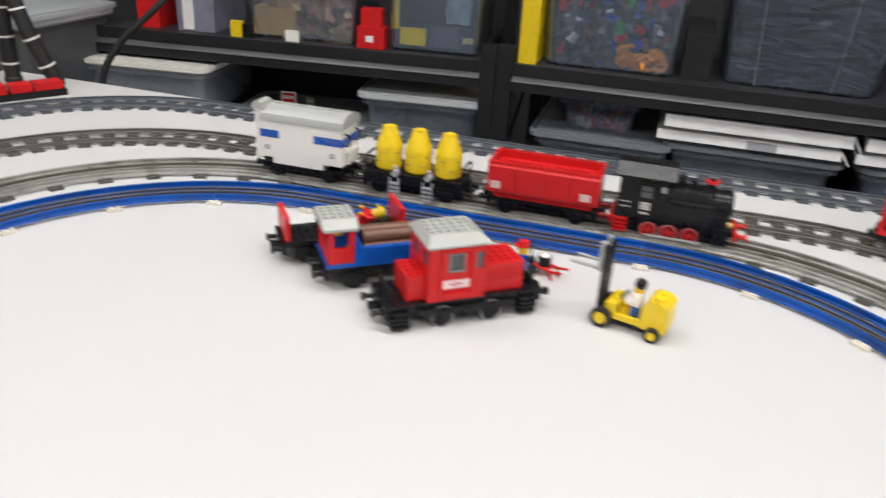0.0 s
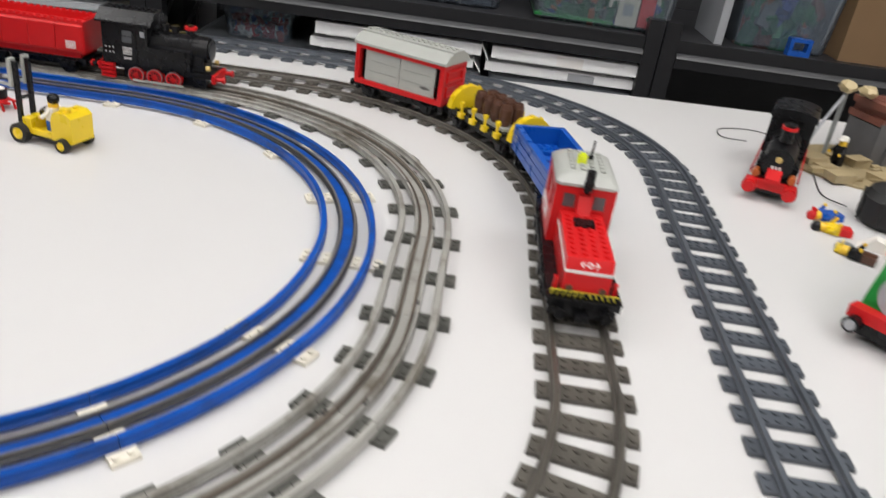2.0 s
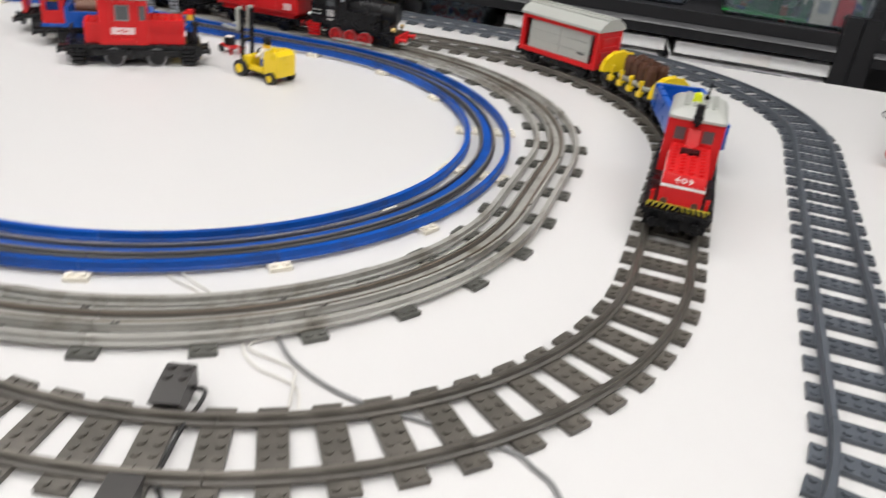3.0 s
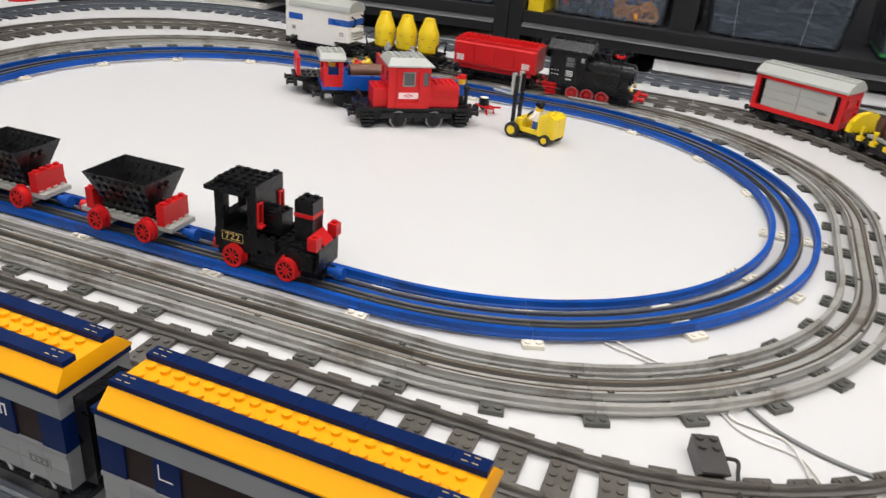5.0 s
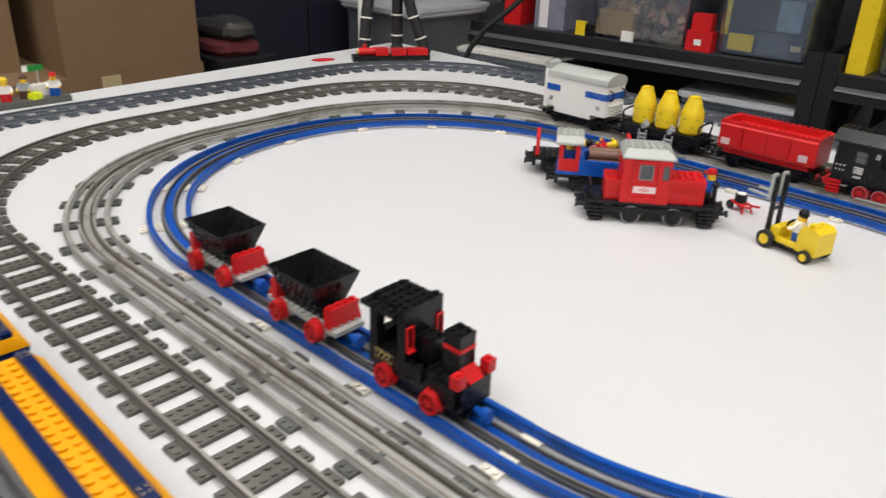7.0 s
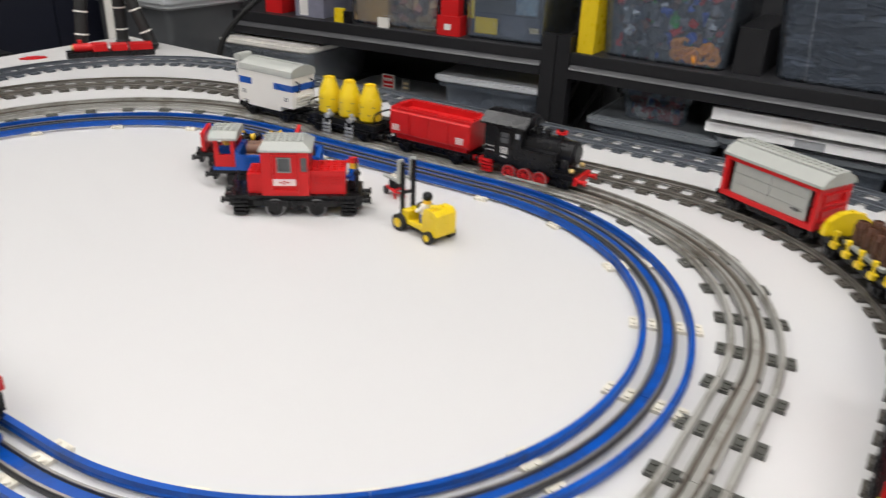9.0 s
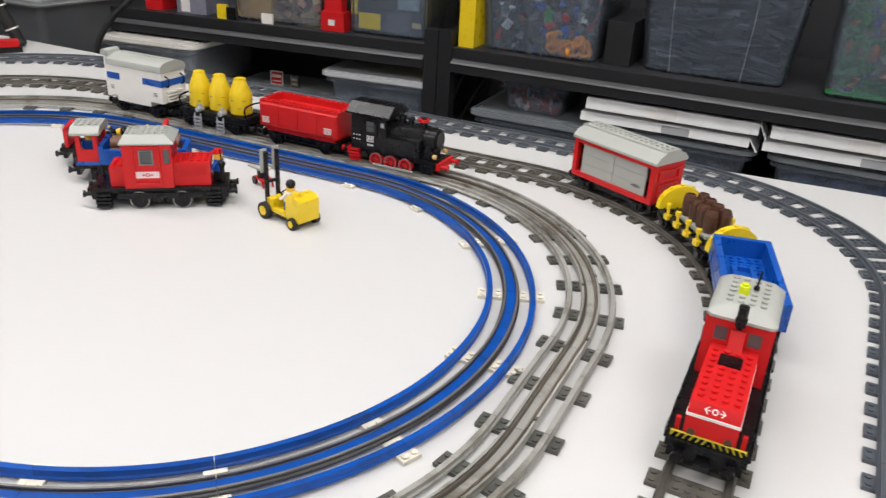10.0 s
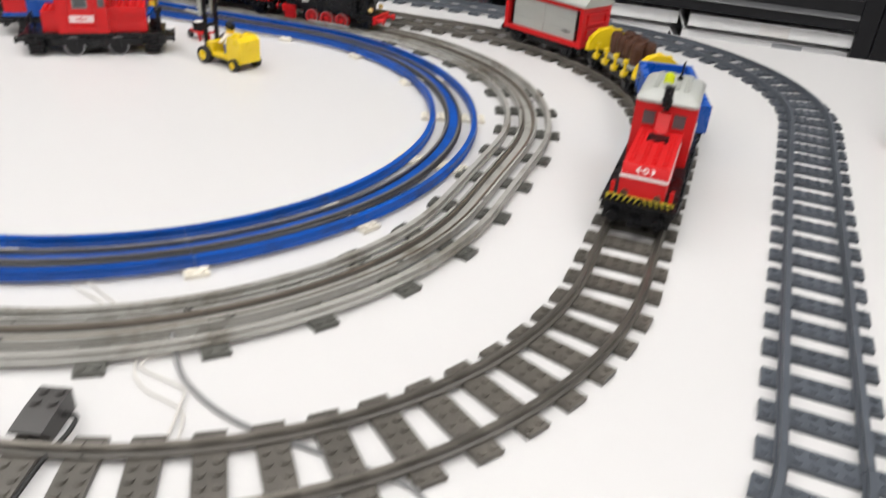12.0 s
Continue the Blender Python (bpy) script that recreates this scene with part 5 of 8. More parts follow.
def flat_car(m):
    t = thing("black_flat_car", "black flat car with upright red end panels", "toy rail car", m)
    bm = B()
    box(bm, -0.068, 0.068, -0.0235, 0.0235, 0.0200, 0.0255)
    bev(bm)
    studs(bm, 16, 4, 0, 0, 0.0255, 0, 8)
    part("deck", bm, BLACK, t)
    for x in (-0.042, 0.042):
        for s in (-1, 1):
            wheel(t, x, s * 0.0195, 0.0092, BLACK, None, 0.0)
            bm = B()
            box(bm, x - 0.014, x + 0.014, min(s * 0.0225, s * 0.026), max(s * 0.0225, s * 0.026), 0.0070, 0.0200)
            bev(bm, 0.0005)
            part("axle_guard", bm, BLACK, t)
    for s in (-1, 1):
        buffers(t, s * 0.068, 0.0165, BLACK, s)
        bm = B()
        box(bm, min(s * 0.059, s * 0.064), max(s * 0.059, s * 0.064), -0.0240, 0.0240, 0.0272, 0.0525)
        bev(bm, 0.002, 2)
        part("end_panel", bm, RED, t, "upright red end panel")
    return t


def forklift(m):
    t = thing("yellow_forklift", "yellow toy forklift with black mast and raised grey forks", "toy forklift", m)
    bm = B()
    box(bm, -0.026, 0.026, -0.0110, 0.0110, 0.0060, 0.0105)
    bev(bm)
    part("chassis", bm, BLACK, t)
    bm = B()
    prism_y(bm, [(-0.0345, 0.0095), (-0.010, 0.0095), (-0.010, 0.0290), (-0.0125, 0.0370), (-0.0160, 0.0395), (-0.0290, 0.0395), (-0.0345, 0.0350)], -0.0150, 0.0150)
    bev(bm, 0.0020, 2)
    cyl(bm, (-0.0225, 0.0085, 0.0393), (-0.0225, 0.0085, 0.0430), 0.0050, 14)
    studs(bm, 1, 1, -0.0225, -0.006, 0.0395)
    body = part("counterweight", bm, YELLOW, t)
    bm = B()
    box(bm, -0.009, 0.024, -0.0150, -0.0100, 0.0105, 0.0160)
    box(bm, -0.009, 0.024, 0.0100, 0.0150, 0.0105, 0.0160)
    box(bm, 0.014, 0.024, -0.0150, 0.0150, 0.0105, 0.0260)
    box(bm, -0.009, 0.014, -0.0100, 0.0100, 0.0105, 0.0125)
    bev(bm)
    part("front_body", bm, YELLOW, t)
    bm = B()
    cyl(bm, (0.015, 0, 0.026), (0.0115, 0, 0.0315), 0.0010, 8)
    c = Vector((0.0110, 0, 0.0325))
    for k in range(16):
        a, b = 2 * math.pi * k / 16, 2 * math.pi * (k + 1) / 16
        cyl(bm, c + Vector((-0.003 * math.sin(a), 0.0045 * math.cos(a), 0.0035 * math.sin(a))), c + Vector((-0.003 * math.sin(b), 0.0045 * math.cos(b), 0.0035 * math.sin(b))), 0.0009, 6)
    part("steering_wheel", bm, BLACK, t)
    for x, r, w in ((0.026, 0.0100, 0.0085), (-0.024, 0.0072, 0.0065)):
        for s in (-1, 1):
            y = s * 0.0165
            bm = B()
            cyl(bm, (x, y - s * w / 2, r), (x, y + s * w / 2, r), r, 24)
            for k in range(16):
                a = 2 * math.pi * k / 16
                cc, ss = math.cos(a), math.sin(a)
                cyl(bm, (x + cc * (r - 0.0008), y - s * w / 2, r + ss * (r - 0.0008)), (x + cc * (r - 0.0008), y + s * w / 2, r + ss * (r - 0.0008)), 0.0010, 5)
            bm.normal_update()
            tyre = part("wheel", bm, RUBBER, t)
            bm = B()
            cyl(bm, (x, y + s * (w / 2 - 0.001), r), (x, y + s * (w / 2 + 0.0006), r), r * 0.58, 18)
            cyl(bm, (x, y + s * (w / 2 + 0.0006), r), (x, y + s * (w / 2 + 0.0014), r), r * 0.22, 12)
            part("hub", bm, YELLOW, tyre, "yellow hub")
    bm = B()
    for y in (-0.0095, 0.0065):
        box(bm, 0.0300, 0.0345, y, y + 0.0035, 0.0080, 0.0790)
    for z in (0.012, 0.040):
        box(bm, 0.0310, 0.0335, -0.0060, 0.0065, z, z + 0.0035)
    bev(bm, 0.0004)
    part("mast", bm, BLACK, t, "tall black mast")
    for y in (-0.0115, 0.0060):
        bm = B()
        box(bm, 0.0347, 0.0380, y - 0.001, y + 0.0068, 0.0530, 0.0815)
        box(bm, 0.0347, 0.0660, y + 0.0010, y + 0.0045, 0.0530, 0.0552)
        bev(bm, 0.0004)
        part("fork", bm, OLDGREY, t, "light grey fork arm")
    figure(m @ pose(-0.0015, 0, 0.0128, 0, 0, 0), WHITE, BLUE, BLACK, "toy driver in white with black hair on the forklift", hat_kind="hair")
    return t


def hand_truck(m):
    t = thing("red_hand_truck", "small red hand truck with a black wheel and load", "toy hand truck", m)
    bm = B()
    for y in (-0.0065, 0.0065):
        tube(bm, [(-0.012, y, 0.010), (0.010, y, 0.009), (0.022, y, 0.012)], 0.0015)
        tube(bm, [(0.008, y, 0.009), (0.011, y, 0.0004)], 0.0013)
    box(bm, -0.012, 0.006, -0.0075, 0.0075, 0.0085, 0.0105)
    part("truck_frame", bm, RED, t)
    for y in (-0.0075, 0.0075):
        bm = B()
        cyl(bm, (-0.011, y - 0.0015, 0.0052), (-0.011, y + 0.0015, 0.0052), 0.0052, 16)
        part("wheel", bm, BLACK, t)
    bm = B()
    cyl(bm, (-0.003, 0, 0.0107), (-0.003, 0, 0.0205), 0.0072, 18)
    cyl(bm, (-0.003, 0, 0.0205), (-0.003, 0, 0.0211), 0.0055, 18, mi=1)
    solid("toy_drum", bm, [BLACK, WHITE], "small black drum with pale top on the hand truck", "drum", m)
    return t


def tender_loco(m):
    t = thing("black_brick_locomotive", "black brick-built locomotive with red spoked wheels", "toy locomotive", m, "train on the blue track")
    z = 0.0105
    bm = B()
    box(bm, -0.042, 0.046, -0.0155, 0.0155, 0.0150, 0.0290)
    box(bm, -0.040, 0.050, -0.0105, 0.0105, 0.0120, 0.0151)
    box(bm, -0.042, -0.003, -0.0195, 0.0195, 0.0230, 0.0375)
    box(bm, 0.022, 0.046, -0.0195, 0.0195, 0.0205, 0.0345)
    box(bm, -0.003, 0.040, -0.0155, 0.0155, 0.0290, 0.0375)
    box(bm, -0.003, 0.013, -0.0195, 0.0195, 0.0275, 0.0375)
    bev(bm, 0.0005)
    studs(bm, 2, 4, 0.020, 0, 0.0375)
    for y in (-0.016, 0.016):
        studs(bm, 2, 1, 0.005, y, 0.0375)
    part("body", bm, BLACK, t)
    bm = B()
    prism_y(bm, [(0.0462, 0.0160), (0.0500, 0.0200), (0.0500, 0.0378), (0.0462, 0.0378)], -0.0155, 0.0155)
    bev(bm, 0.0004)
    part("front_plate", bm, BLACK, t)
    # cab walls, posts, roof
    bm = B()
    box(bm, -0.041, -0.033, -0.0115, 0.0115, 0.0376, 0.0470)
    bev(bm, 0.0004)
    cab = part("cab_back", bm, BLACK, t)
    bm = B()
    box(bm, -0.0110, -0.0030, -0.0115, 0.0115, 0.0376, 0.0679)
    bev(bm, 0.0004)
    part("cab_front", bm, BLACK, t)
    for x0, x1 in ((-0.041, -0.033), (-0.0110, -0.0030)):
        for y0, y1 in ((-0.0195, -0.0116), (0.0116, 0.0195)):
            bm = B()
            box(bm, x0, x1, y0, y1, 0.0376, 0.0679)
            bev(bm, 0.0004)
            part("cab_post", bm, BLACK, t)
    for s in (-1, 1):
        bm = B()
        for a, b, c, d in ((-0.0035, 0.0035, 0.0460, 0.0475), (-0.0035, 0.0035, 0.0620, 0.0635), (-0.0035, -0.0022, 0.0475, 0.0620), (0.0022, 0.0035, 0.0475, 0.0620)):
            box(bm, -0.0032, -0.0012, s * 0.0155 + a, s * 0.0155 + b, c, d)
        box(bm, -0.0030, 0.0010, s * 0.0155 - 0.0035, s * 0.0155 + 0.0035, 0.0445, 0.0460)
        part("window_frame", bm, RED, cab, "red window frame")
    bm = B()
    box(bm, -0.0475, -0.0112, -0.0235, 0.0235, 0.0680, 0.0712)
    box(bm, -0.0435, -0.0112, -0.0155, 0.0155, 0.0712, 0.0745)
    box(bm, -0.0110, -0.0030, -0.0195, 0.0195, 0.0680, 0.0765)
    bev(bm, 0.0004)
    studs(bm, 4, 4, -0.0275, 0, 0.0745)
    studs(bm, 1, 5, -0.0070, 0, 0.0765)
    for y in (-0.0195, 0.0195):
        studs(bm, 4, 1, -0.0295, y, 0.0712)
    part("roof", bm, BLACK, cab, "black studded roof plates")
    bm = B()
    box(bm, -0.0028, 0.0130, -0.0080, 0.0080, 0.0377, 0.0550)
    bev(bm)
    studs(bm, 2, 2, 0.0050, 0, 0.0550)
    part("steam_dome", bm, BLACK, t)
    bm = B()
    box(bm, 0.0240, 0.0400, -0.0080, 0.0080, 0.0377, 0.0690)
    bev(bm)
    studs(bm, 2, 2, 0.0320, 0, 0.0690)
    ch = part("chimney", bm, BLACK, t)
    bm = B()
    box(bm, 0.0236, 0.0404, -0.0084, 0.0084, 0.0565, 0.0597)
    part("band", bm, RED, ch, "red band round the chimney")
    for s in (-1, 1):
        bm = B()
        box(bm, 0.0420, 0.0500, s * 0.0160 - 0.0042, s * 0.0160 + 0.0042, 0.0380, 0.0475)
        bev(bm, 0.0004)
        stud(bm, 0.0460, s * 0.0160, 0.0475)
        lamp = part("headlamp", bm, RED, t, "red lamp block")
        bm = B()
        box(bm, 0.0500, 0.0504, s * 0.0160 - 0.0020, s * 0.0160 + 0.0020, 0.0403, 0.0450)
        part("lens", bm, STICKER_RED, lamp)
        bm = B()
        box(bm, -0.0350, -0.0150, min(s * 0.0195, s * 0.0201), max(s * 0.0195, s * 0.0201), 0.0297, 0.0374)
        plate = part("number_panel", bm, BLACK, t)
        bm = B()
        for a, b, c, d in ((-0.0347, -0.0153, 0.0300, 0.0303), (-0.0347, -0.0153, 0.0368, 0.0371), (-0.0347, -0.0344, 0.0303, 0.0368), (-0.0156, -0.0153, 0.0303, 0.0368)):
            box(bm, a, b, min(s * 0.0201, s * 0.0203), max(s * 0.0201, s * 0.0203), c, d)
        part("border", bm, GOLD, plate, "thin gold border")
        cu = bpy.data.curves.new("numerals", "FONT")
        cu.body, cu.size, cu.align_x, cu.align_y, cu.extrude = "722", 0.0072, "CENTER", "CENTER", 0.0001
        tmp = new("numerals_tmp", cu)
        me = bpy.data.meshes.new_from_object(tmp)
        bpy.data.objects.remove(tmp)
        me.materials.clear()
        me.materials.append(GOLD)
        o = new("numerals", me)
        o.parent = plate
        o["label"] = "gold numerals"
        o.matrix_basis = pose(-0.0250, s * 0.0203, 0.0335, 90, 0, 0 if s < 0 else 180) @ Matrix.Diagonal((1.3, 1, 1, 1))
    bm = B()
    prism_y(bm, [(0.0404, 0.0462), (0.0500, 0.0384), (0.0500, 0.0380), (0.0404, 0.0380)], -0.0075, 0.0075)
    part("nose_wedge", bm, RED, t, "red sloped brick")
    for x in (-0.0235, 0.0250):
        for s in (-1, 1):
            wheel(t, x, s * 0.0205, 0.0090, RED, RED, z, spokes=9)
    coupler(t, 0.050, 1, z, BLUE)
    coupler(t, -0.042, -1, z, RED)
    return t


def coupler(t, x, s, z, mat):
    bm = B()
    cyl(bm, (x, 0, z + 0.0052), (x + s * 0.0065, 0, z + 0.0052), 0.0030, 12)
    cyl(bm, (x + s * 0.0065, 0, z + 0.0052), (x + s * 0.0135, 0, z + 0.0052), 0.0050, 16)
    part("magnet_coupling", bm, mat, t, "round coloured magnet coupling")


def tipper_wagon(m):
    t = thing("black_tipper_wagon", "black hopper tub on a grey plate with red wheels", "toy wagon", m, "train on the blue track")
    z = 0.0105
    bm = B()
    box(bm, -0.047, 0.047, -0.0155, 0.0155, 0.0195, 0.0229)
    bev(bm, 0.0004)
    studs(bm, 11, 4, 0, 0, 0.0229, 0, 8)
    part("base_plate", bm, OLDGREY, t, "light grey studded plate")
    for s in (-1, 1):
        bm = B()
        box(bm, s * 0.0365 - 0.004, s * 0.0365 + 0.004, -0.0155, 0.0155, 0.0231, 0.0390)
        bev(bm, 0.0005)
        studs(bm, 1, 4, s * 0.0365, 0, 0.0390)
        part("end_brick", bm, RED, t, "red end bricks")
    # the tub: thin sloped walls, open above
    def rect(hx, hy, zz):
        return [(-hx, -hy, zz), (hx, -hy, zz), (hx, hy, zz), (-hx, hy, zz)]
    bm = B()
    loft(bm, [rect(0.0225, 0.0090, 0.0262), rect(0.0315, 0.0255, 0.0560), rect(0.0300, 0.0240, 0.0560), rect(0.0210, 0.0075, 0.0280)])
    bev(bm, 0.0005)
    for sy in (-1, 1):
        for r in range(4):
            k = (r + 0.6) / 4.2
            yy, zz = 0.0090 + 0.0165 * k, 0.0262 + 0.0298 * k
            nrm = Vector((0, sy * 0.87, -0.48))
            for i in range(7):
                p = Vector((-0.0225 + i * 0.0075, sy * yy, zz))
                cyl(bm, p, p + nrm * 0.0017, 0.0023, 8)
                q = Vector((-0.0225 + i * 0.0075, sy * (yy - 0.0016), zz))
                cyl(bm, q, q - nrm * 0.0015, 0.0023, 8)
    for sx in (-1, 1):
        for y in (-0.004, 0.004):
            p = Vector((sx * 0.0296, y, 0.0495))
            cyl(bm, p, p + Vector((sx * 0.0018, 0, -0.0005)), 0.0024, 10)
    part("tub", bm, BLACK, t)
    bm = B()
    box(bm, -0.030, 0.030, -0.0085, 0.0085, 0.0231, 0.0264)
    part("tub_rest", bm, BLACK, t)
    for x in (-0.0245, 0.0245):
        for s in (-1, 1):
            wheel(t, x, s * 0.0205, 0.0085, RED, RED, z, spokes=8)
        bm = B()
        box(bm, x - 0.0075, x + 0.0075, -0.0150, 0.0150, 0.0140, 0.0196)
        part("axle_block", bm, OLDGREY, t)
    coupler(t, 0.047, 1, z, BLUE)
    coupler(t, -0.047, -1, z, RED)
    return t


def passenger_car(m, label):
    t = thing("passenger_car", label, "toy passenger car", m, "passenger train on the outer track")
    L, W = 0.0865, 0.0242
    bm = B()
    box(bm, -L + 0.004, L - 0.004, -0.0225, 0.0225, 0.0185, 0.0230)
    bev(bm)
    part("underframe", bm, BLACK, t)
    for xc in (-0.052, 0.052):
        for d in (-0.014, 0.014):
            for s in (-1, 1):
                wheel(t, xc + d, s * 0.0195, 0.0082, BLACK, SILVERGREY)
        for s in (-1, 1):
            bm = B()
            box(bm, xc - 0.025, xc + 0.025, min(s * 0.0226, s * 0.0248), max(s * 0.0226, s * 0.0248), 0.0115, 0.0185)
            bev(bm, 0.0006)
            part("bogie_frame", bm, BLACK, t)
    # white lower side, navy window band, grey upper band
    bm = B()
    box(bm, -L, L, -W + 0.0018, W - 0.0018, 0.0232, 0.0420)
    box(bm, -L, L, -W - 0.0007, W + 0.0007, 0.0421, 0.0445)
    bev(bm, 0.0004)
    lower = part("lower_body", bm, PALE_SIDE, t, "pale grey lower body")
    wide = 2 * L / 11
    bm = B()
    box(bm, -wide / 2 + 0.0001, wide / 2 - 0.0001, -0.0018, 0.0, 0.0002, 0.0093)
    bev(bm, 0.0003)
    brick = mesh_of("brick", bm, PALE_SIDE)
    for s in (-1, 1):
        for row in range(2):
            for k in range(11):
                o = new("brick", brick)
                o.parent = lower
                o.matrix_basis = pose(-L + (k + 0.5) * wide, W if s > 0 else 0.0018 - W, 0.0232 + row * 0.0094)
        logo(lower, -0.060, s * W, 0.0345, 0.014, 0.006, (PALE_SIDE, STICKER_GREY), s)
        logo(lower, 0.068, s * W, 0.0345, 0.014, 0.006, (PALE_SIDE, STICKER_GREY), s)
    def pillar(x0, x1, y0, y1):
        bm = B()
        box(bm, x0, x1, min(y0, y1), max(y0, y1), 0.0447, 0.0640)
        bev(bm, 0.0004)
        return part("window_pillar", bm, NAVY, t, "navy window pillar")

    pane_mat = surface("dark_brown_window_plastic", (0.016, 0.010, 0.009), 0.3, spec=0.12)
    for s in (-1, 1):
        for a, b in ((-L, -0.072), (-0.056, -0.042), (0.042, 0.056), (0.072, L)):
            p = pillar(a, b, s * W, s * (W - 0.003))
            if abs(a + b) < 0.11:
                bm = B()
                glyph = ((-0.0535, -0.0529, 0.0530, 0.0610), (-0.0529, -0.0460, 0.0530, 0.0536)) if a < 0 else ((0.0455, 0.0465, 0.0550, 0.0610), (0.0475, 0.0485, 0.0540, 0.0605), (0.0485, 0.0515, 0.0595, 0.0605), (0.0505, 0.0515, 0.0540, 0.0595))
                for x0, x1, z0, z1 in glyph:
                    box(bm, x0, x1, min(s * W, s * (W + 0.0002)), max(s * W, s * (W + 0.0002)), z0, z1)
                part("marking", bm, STICKER, p, "thin white marking")
        for xa in (-L, L - 0.003):
            pillar(xa, xa + 0.003, s * 0.008, s * (W - 0.0031))
        for a, b in ((-0.072, -0.056), (-0.042, -0.0005), (0.0005, 0.042), (0.056, 0.072)):
            bm = B()
            box(bm, a, b, min(s * (W - 0.0020), s * (W - 0.0010)), max(s * (W - 0.0020), s * (W - 0.0010)), 0.0447, 0.0640)
            part("window_pane", bm, pane_mat, t, "dark brown window pane")
    bm = B()
    box(bm, -L, L, -W, W, 0.0642, 0.0761)
    bev(bm, 0.0005)
    part("upper_body", bm, UPPERGREY, t, "mid grey upper body")
    bm = B()
    box(bm, -L - 0.001, L + 0.001, -W - 0.0006, W + 0.0006, 0.0762, 0.0792)
    part("roof_plate", bm, NAVY, t, "navy plate under the roof")
    zt = 0.0872
    bm = B()
    lo = [(-L + 0.0035, -W - 0.0012, 0.0795), (L + 0.0015, -W - 0.0012, 0.0795), (L + 0.0015, W + 0.0012, 0.0795), (-L + 0.0035, W + 0.0012, 0.0795)]
    mid = [(p[0], p[1], 0.0806) for p in lo]
    hi = [(-L + 0.0035, -0.0175, zt), (L - 0.0010, -0.0175, zt), (L - 0.0010, 0.0175, zt), (-L + 0.0035, 0.0175, zt)]
    loft(bm, [lo, mid, hi])
    bev(bm, 0.0006)
    n = int((2 * L - 0.010) / U)
    studs(bm, n, 2, -0.0005, 0, zt, 0, 12)
    roof = part("roof", bm, ORANGE_Y, t, "warm yellow sloped roof with studs")
    for s in (-1, 1):
        xa, xb = -L + 0.0038, L - 0.0014
        ends = [xa, xa + 0.016, xa + 0.048, xa + 0.080, xa + 0.112, xb - 0.016, xb]
        for e0, e1 in zip(ends, ends[1:]):
            bm = B()
            box(bm, e0 + 0.0001, e1 - 0.0001, s * 0.0128 - 0.0042, s * 0.0128 + 0.0042, zt + 0.0002, zt + 0.0032)
            bev(bm, 0.0003)
            part("roof_tile", bm, NAVY, roof, "navy tile of the roof strip")
        for e in (-1, 1):
            bm = B()
            for k in range(2):
                for q in (-1, 1):
                    xx = e * (L - 0.0078 - k * 0.0045)
                    box(bm, xx - 0.0014, xx + 0.0014, s * 0.0128 + q * 0.0020 - 0.0002, s * 0.0128 + q * 0.0020 + 0.0002, zt + 0.0033, zt + 0.0035)
            part("vent_slot", bm, GOLD, roof, "yellow slots in the vent tile")
    for s in (-1, 1):
        bm = B()
        box(bm, min(s * L, s * (L + 0.008)), max(s * L, s * (L + 0.008)), -0.0155, 0.0155, 0.0235, 0.0720)
        bev(bm, 0.001)
        part("gangway", bm, BLACK, t, "black gangway bellows")
    return t


# ---------------------------------------------------------------- placing the trains
def on(line, x, y, back=False):
    return line.pose_at(line.near(x, y), back)


def sized(m, k, lift=0.0, kz=None):
    """A pose with a scale, and another one upwards where given."""
    return m @ pose(0, 0, lift) @ Matrix.Diagonal((k, k, kz or k, 1))


white_van(sized(on(GREY_LINE, -0.418, 0.363, True), 0.97, 0.0003))
silo_wagon(sized(on(GREY_LINE, -0.273, 0.366, True), 0.99, 0.0001))
hopper_wagon(sized(on(GREY_LINE, -0.117, 0.368, True), 0.98, 0.0002))
steam_loco(sized(on(GREY_LINE, 0.0255, 0.371, True), 0.96, 0.0004))

S0 = BROWN_LINE.near(0.500, 0.045)
diesel(BROWN_LINE.pose_at(S0, True))
blue_wagon(BROWN_LINE.pose_at(S0 + 0.166, True))
barrel_wagon(BROWN_LINE.pose_at(S0 + 0.306, True))
door_van(BROWN_LINE.pose_at(S0 + 0.454, True))

shunter(sized(pose(-0.1498, 0.1255, 0, 0, 0, 38), 0.958))
inspection_car(sized(pose(-0.233, 0.165, 0, 0, 0, 37), 0.96))
flat_car(sized(pose(-0.296, 0.195, 0, 0, 0, 38), 0.96))
figure(pose(-0.318, 0.182, 0.0298, 0, 0, 215) @ pose(0, 0, 0, 0, -72, 0), BLACK, BLACK, BLACK, "toy worker in black lying back on the flat car", hat_kind="hair")
figure(pose(-0.290, 0.204, 0.0298, 0, 0, 200) @ pose(0, 0, 0, 0, -68, 0), RED, RED, YELLOW, "toy worker in red with yellow helmet lying on the flat car")
figure(pose(-0.099, 0.165, 0.0246, 0, 0, 200), BLUE, BLACK, RED, "toy worker in blue with red cap on the shunter platform")
forklift(sized(pose(0.008, 0.159, 0, 0, 0, 166), 0.95))
hand_truck(pose(-0.085, 0.228, 0, 0, 0, -25))

tender_loco(sized(on(BLUE_LINE, -0.0650, -0.309), 0.95, -0.0003, 1.035))
tipper_wagon(sized(on(BLUE_LINE, -0.1918, -0.313), 0.95, -0.0010, 1.09))
tipper_wagon(sized(on(BLUE_LINE, -0.3196, -0.318), 0.95, -0.0010, 1.09))

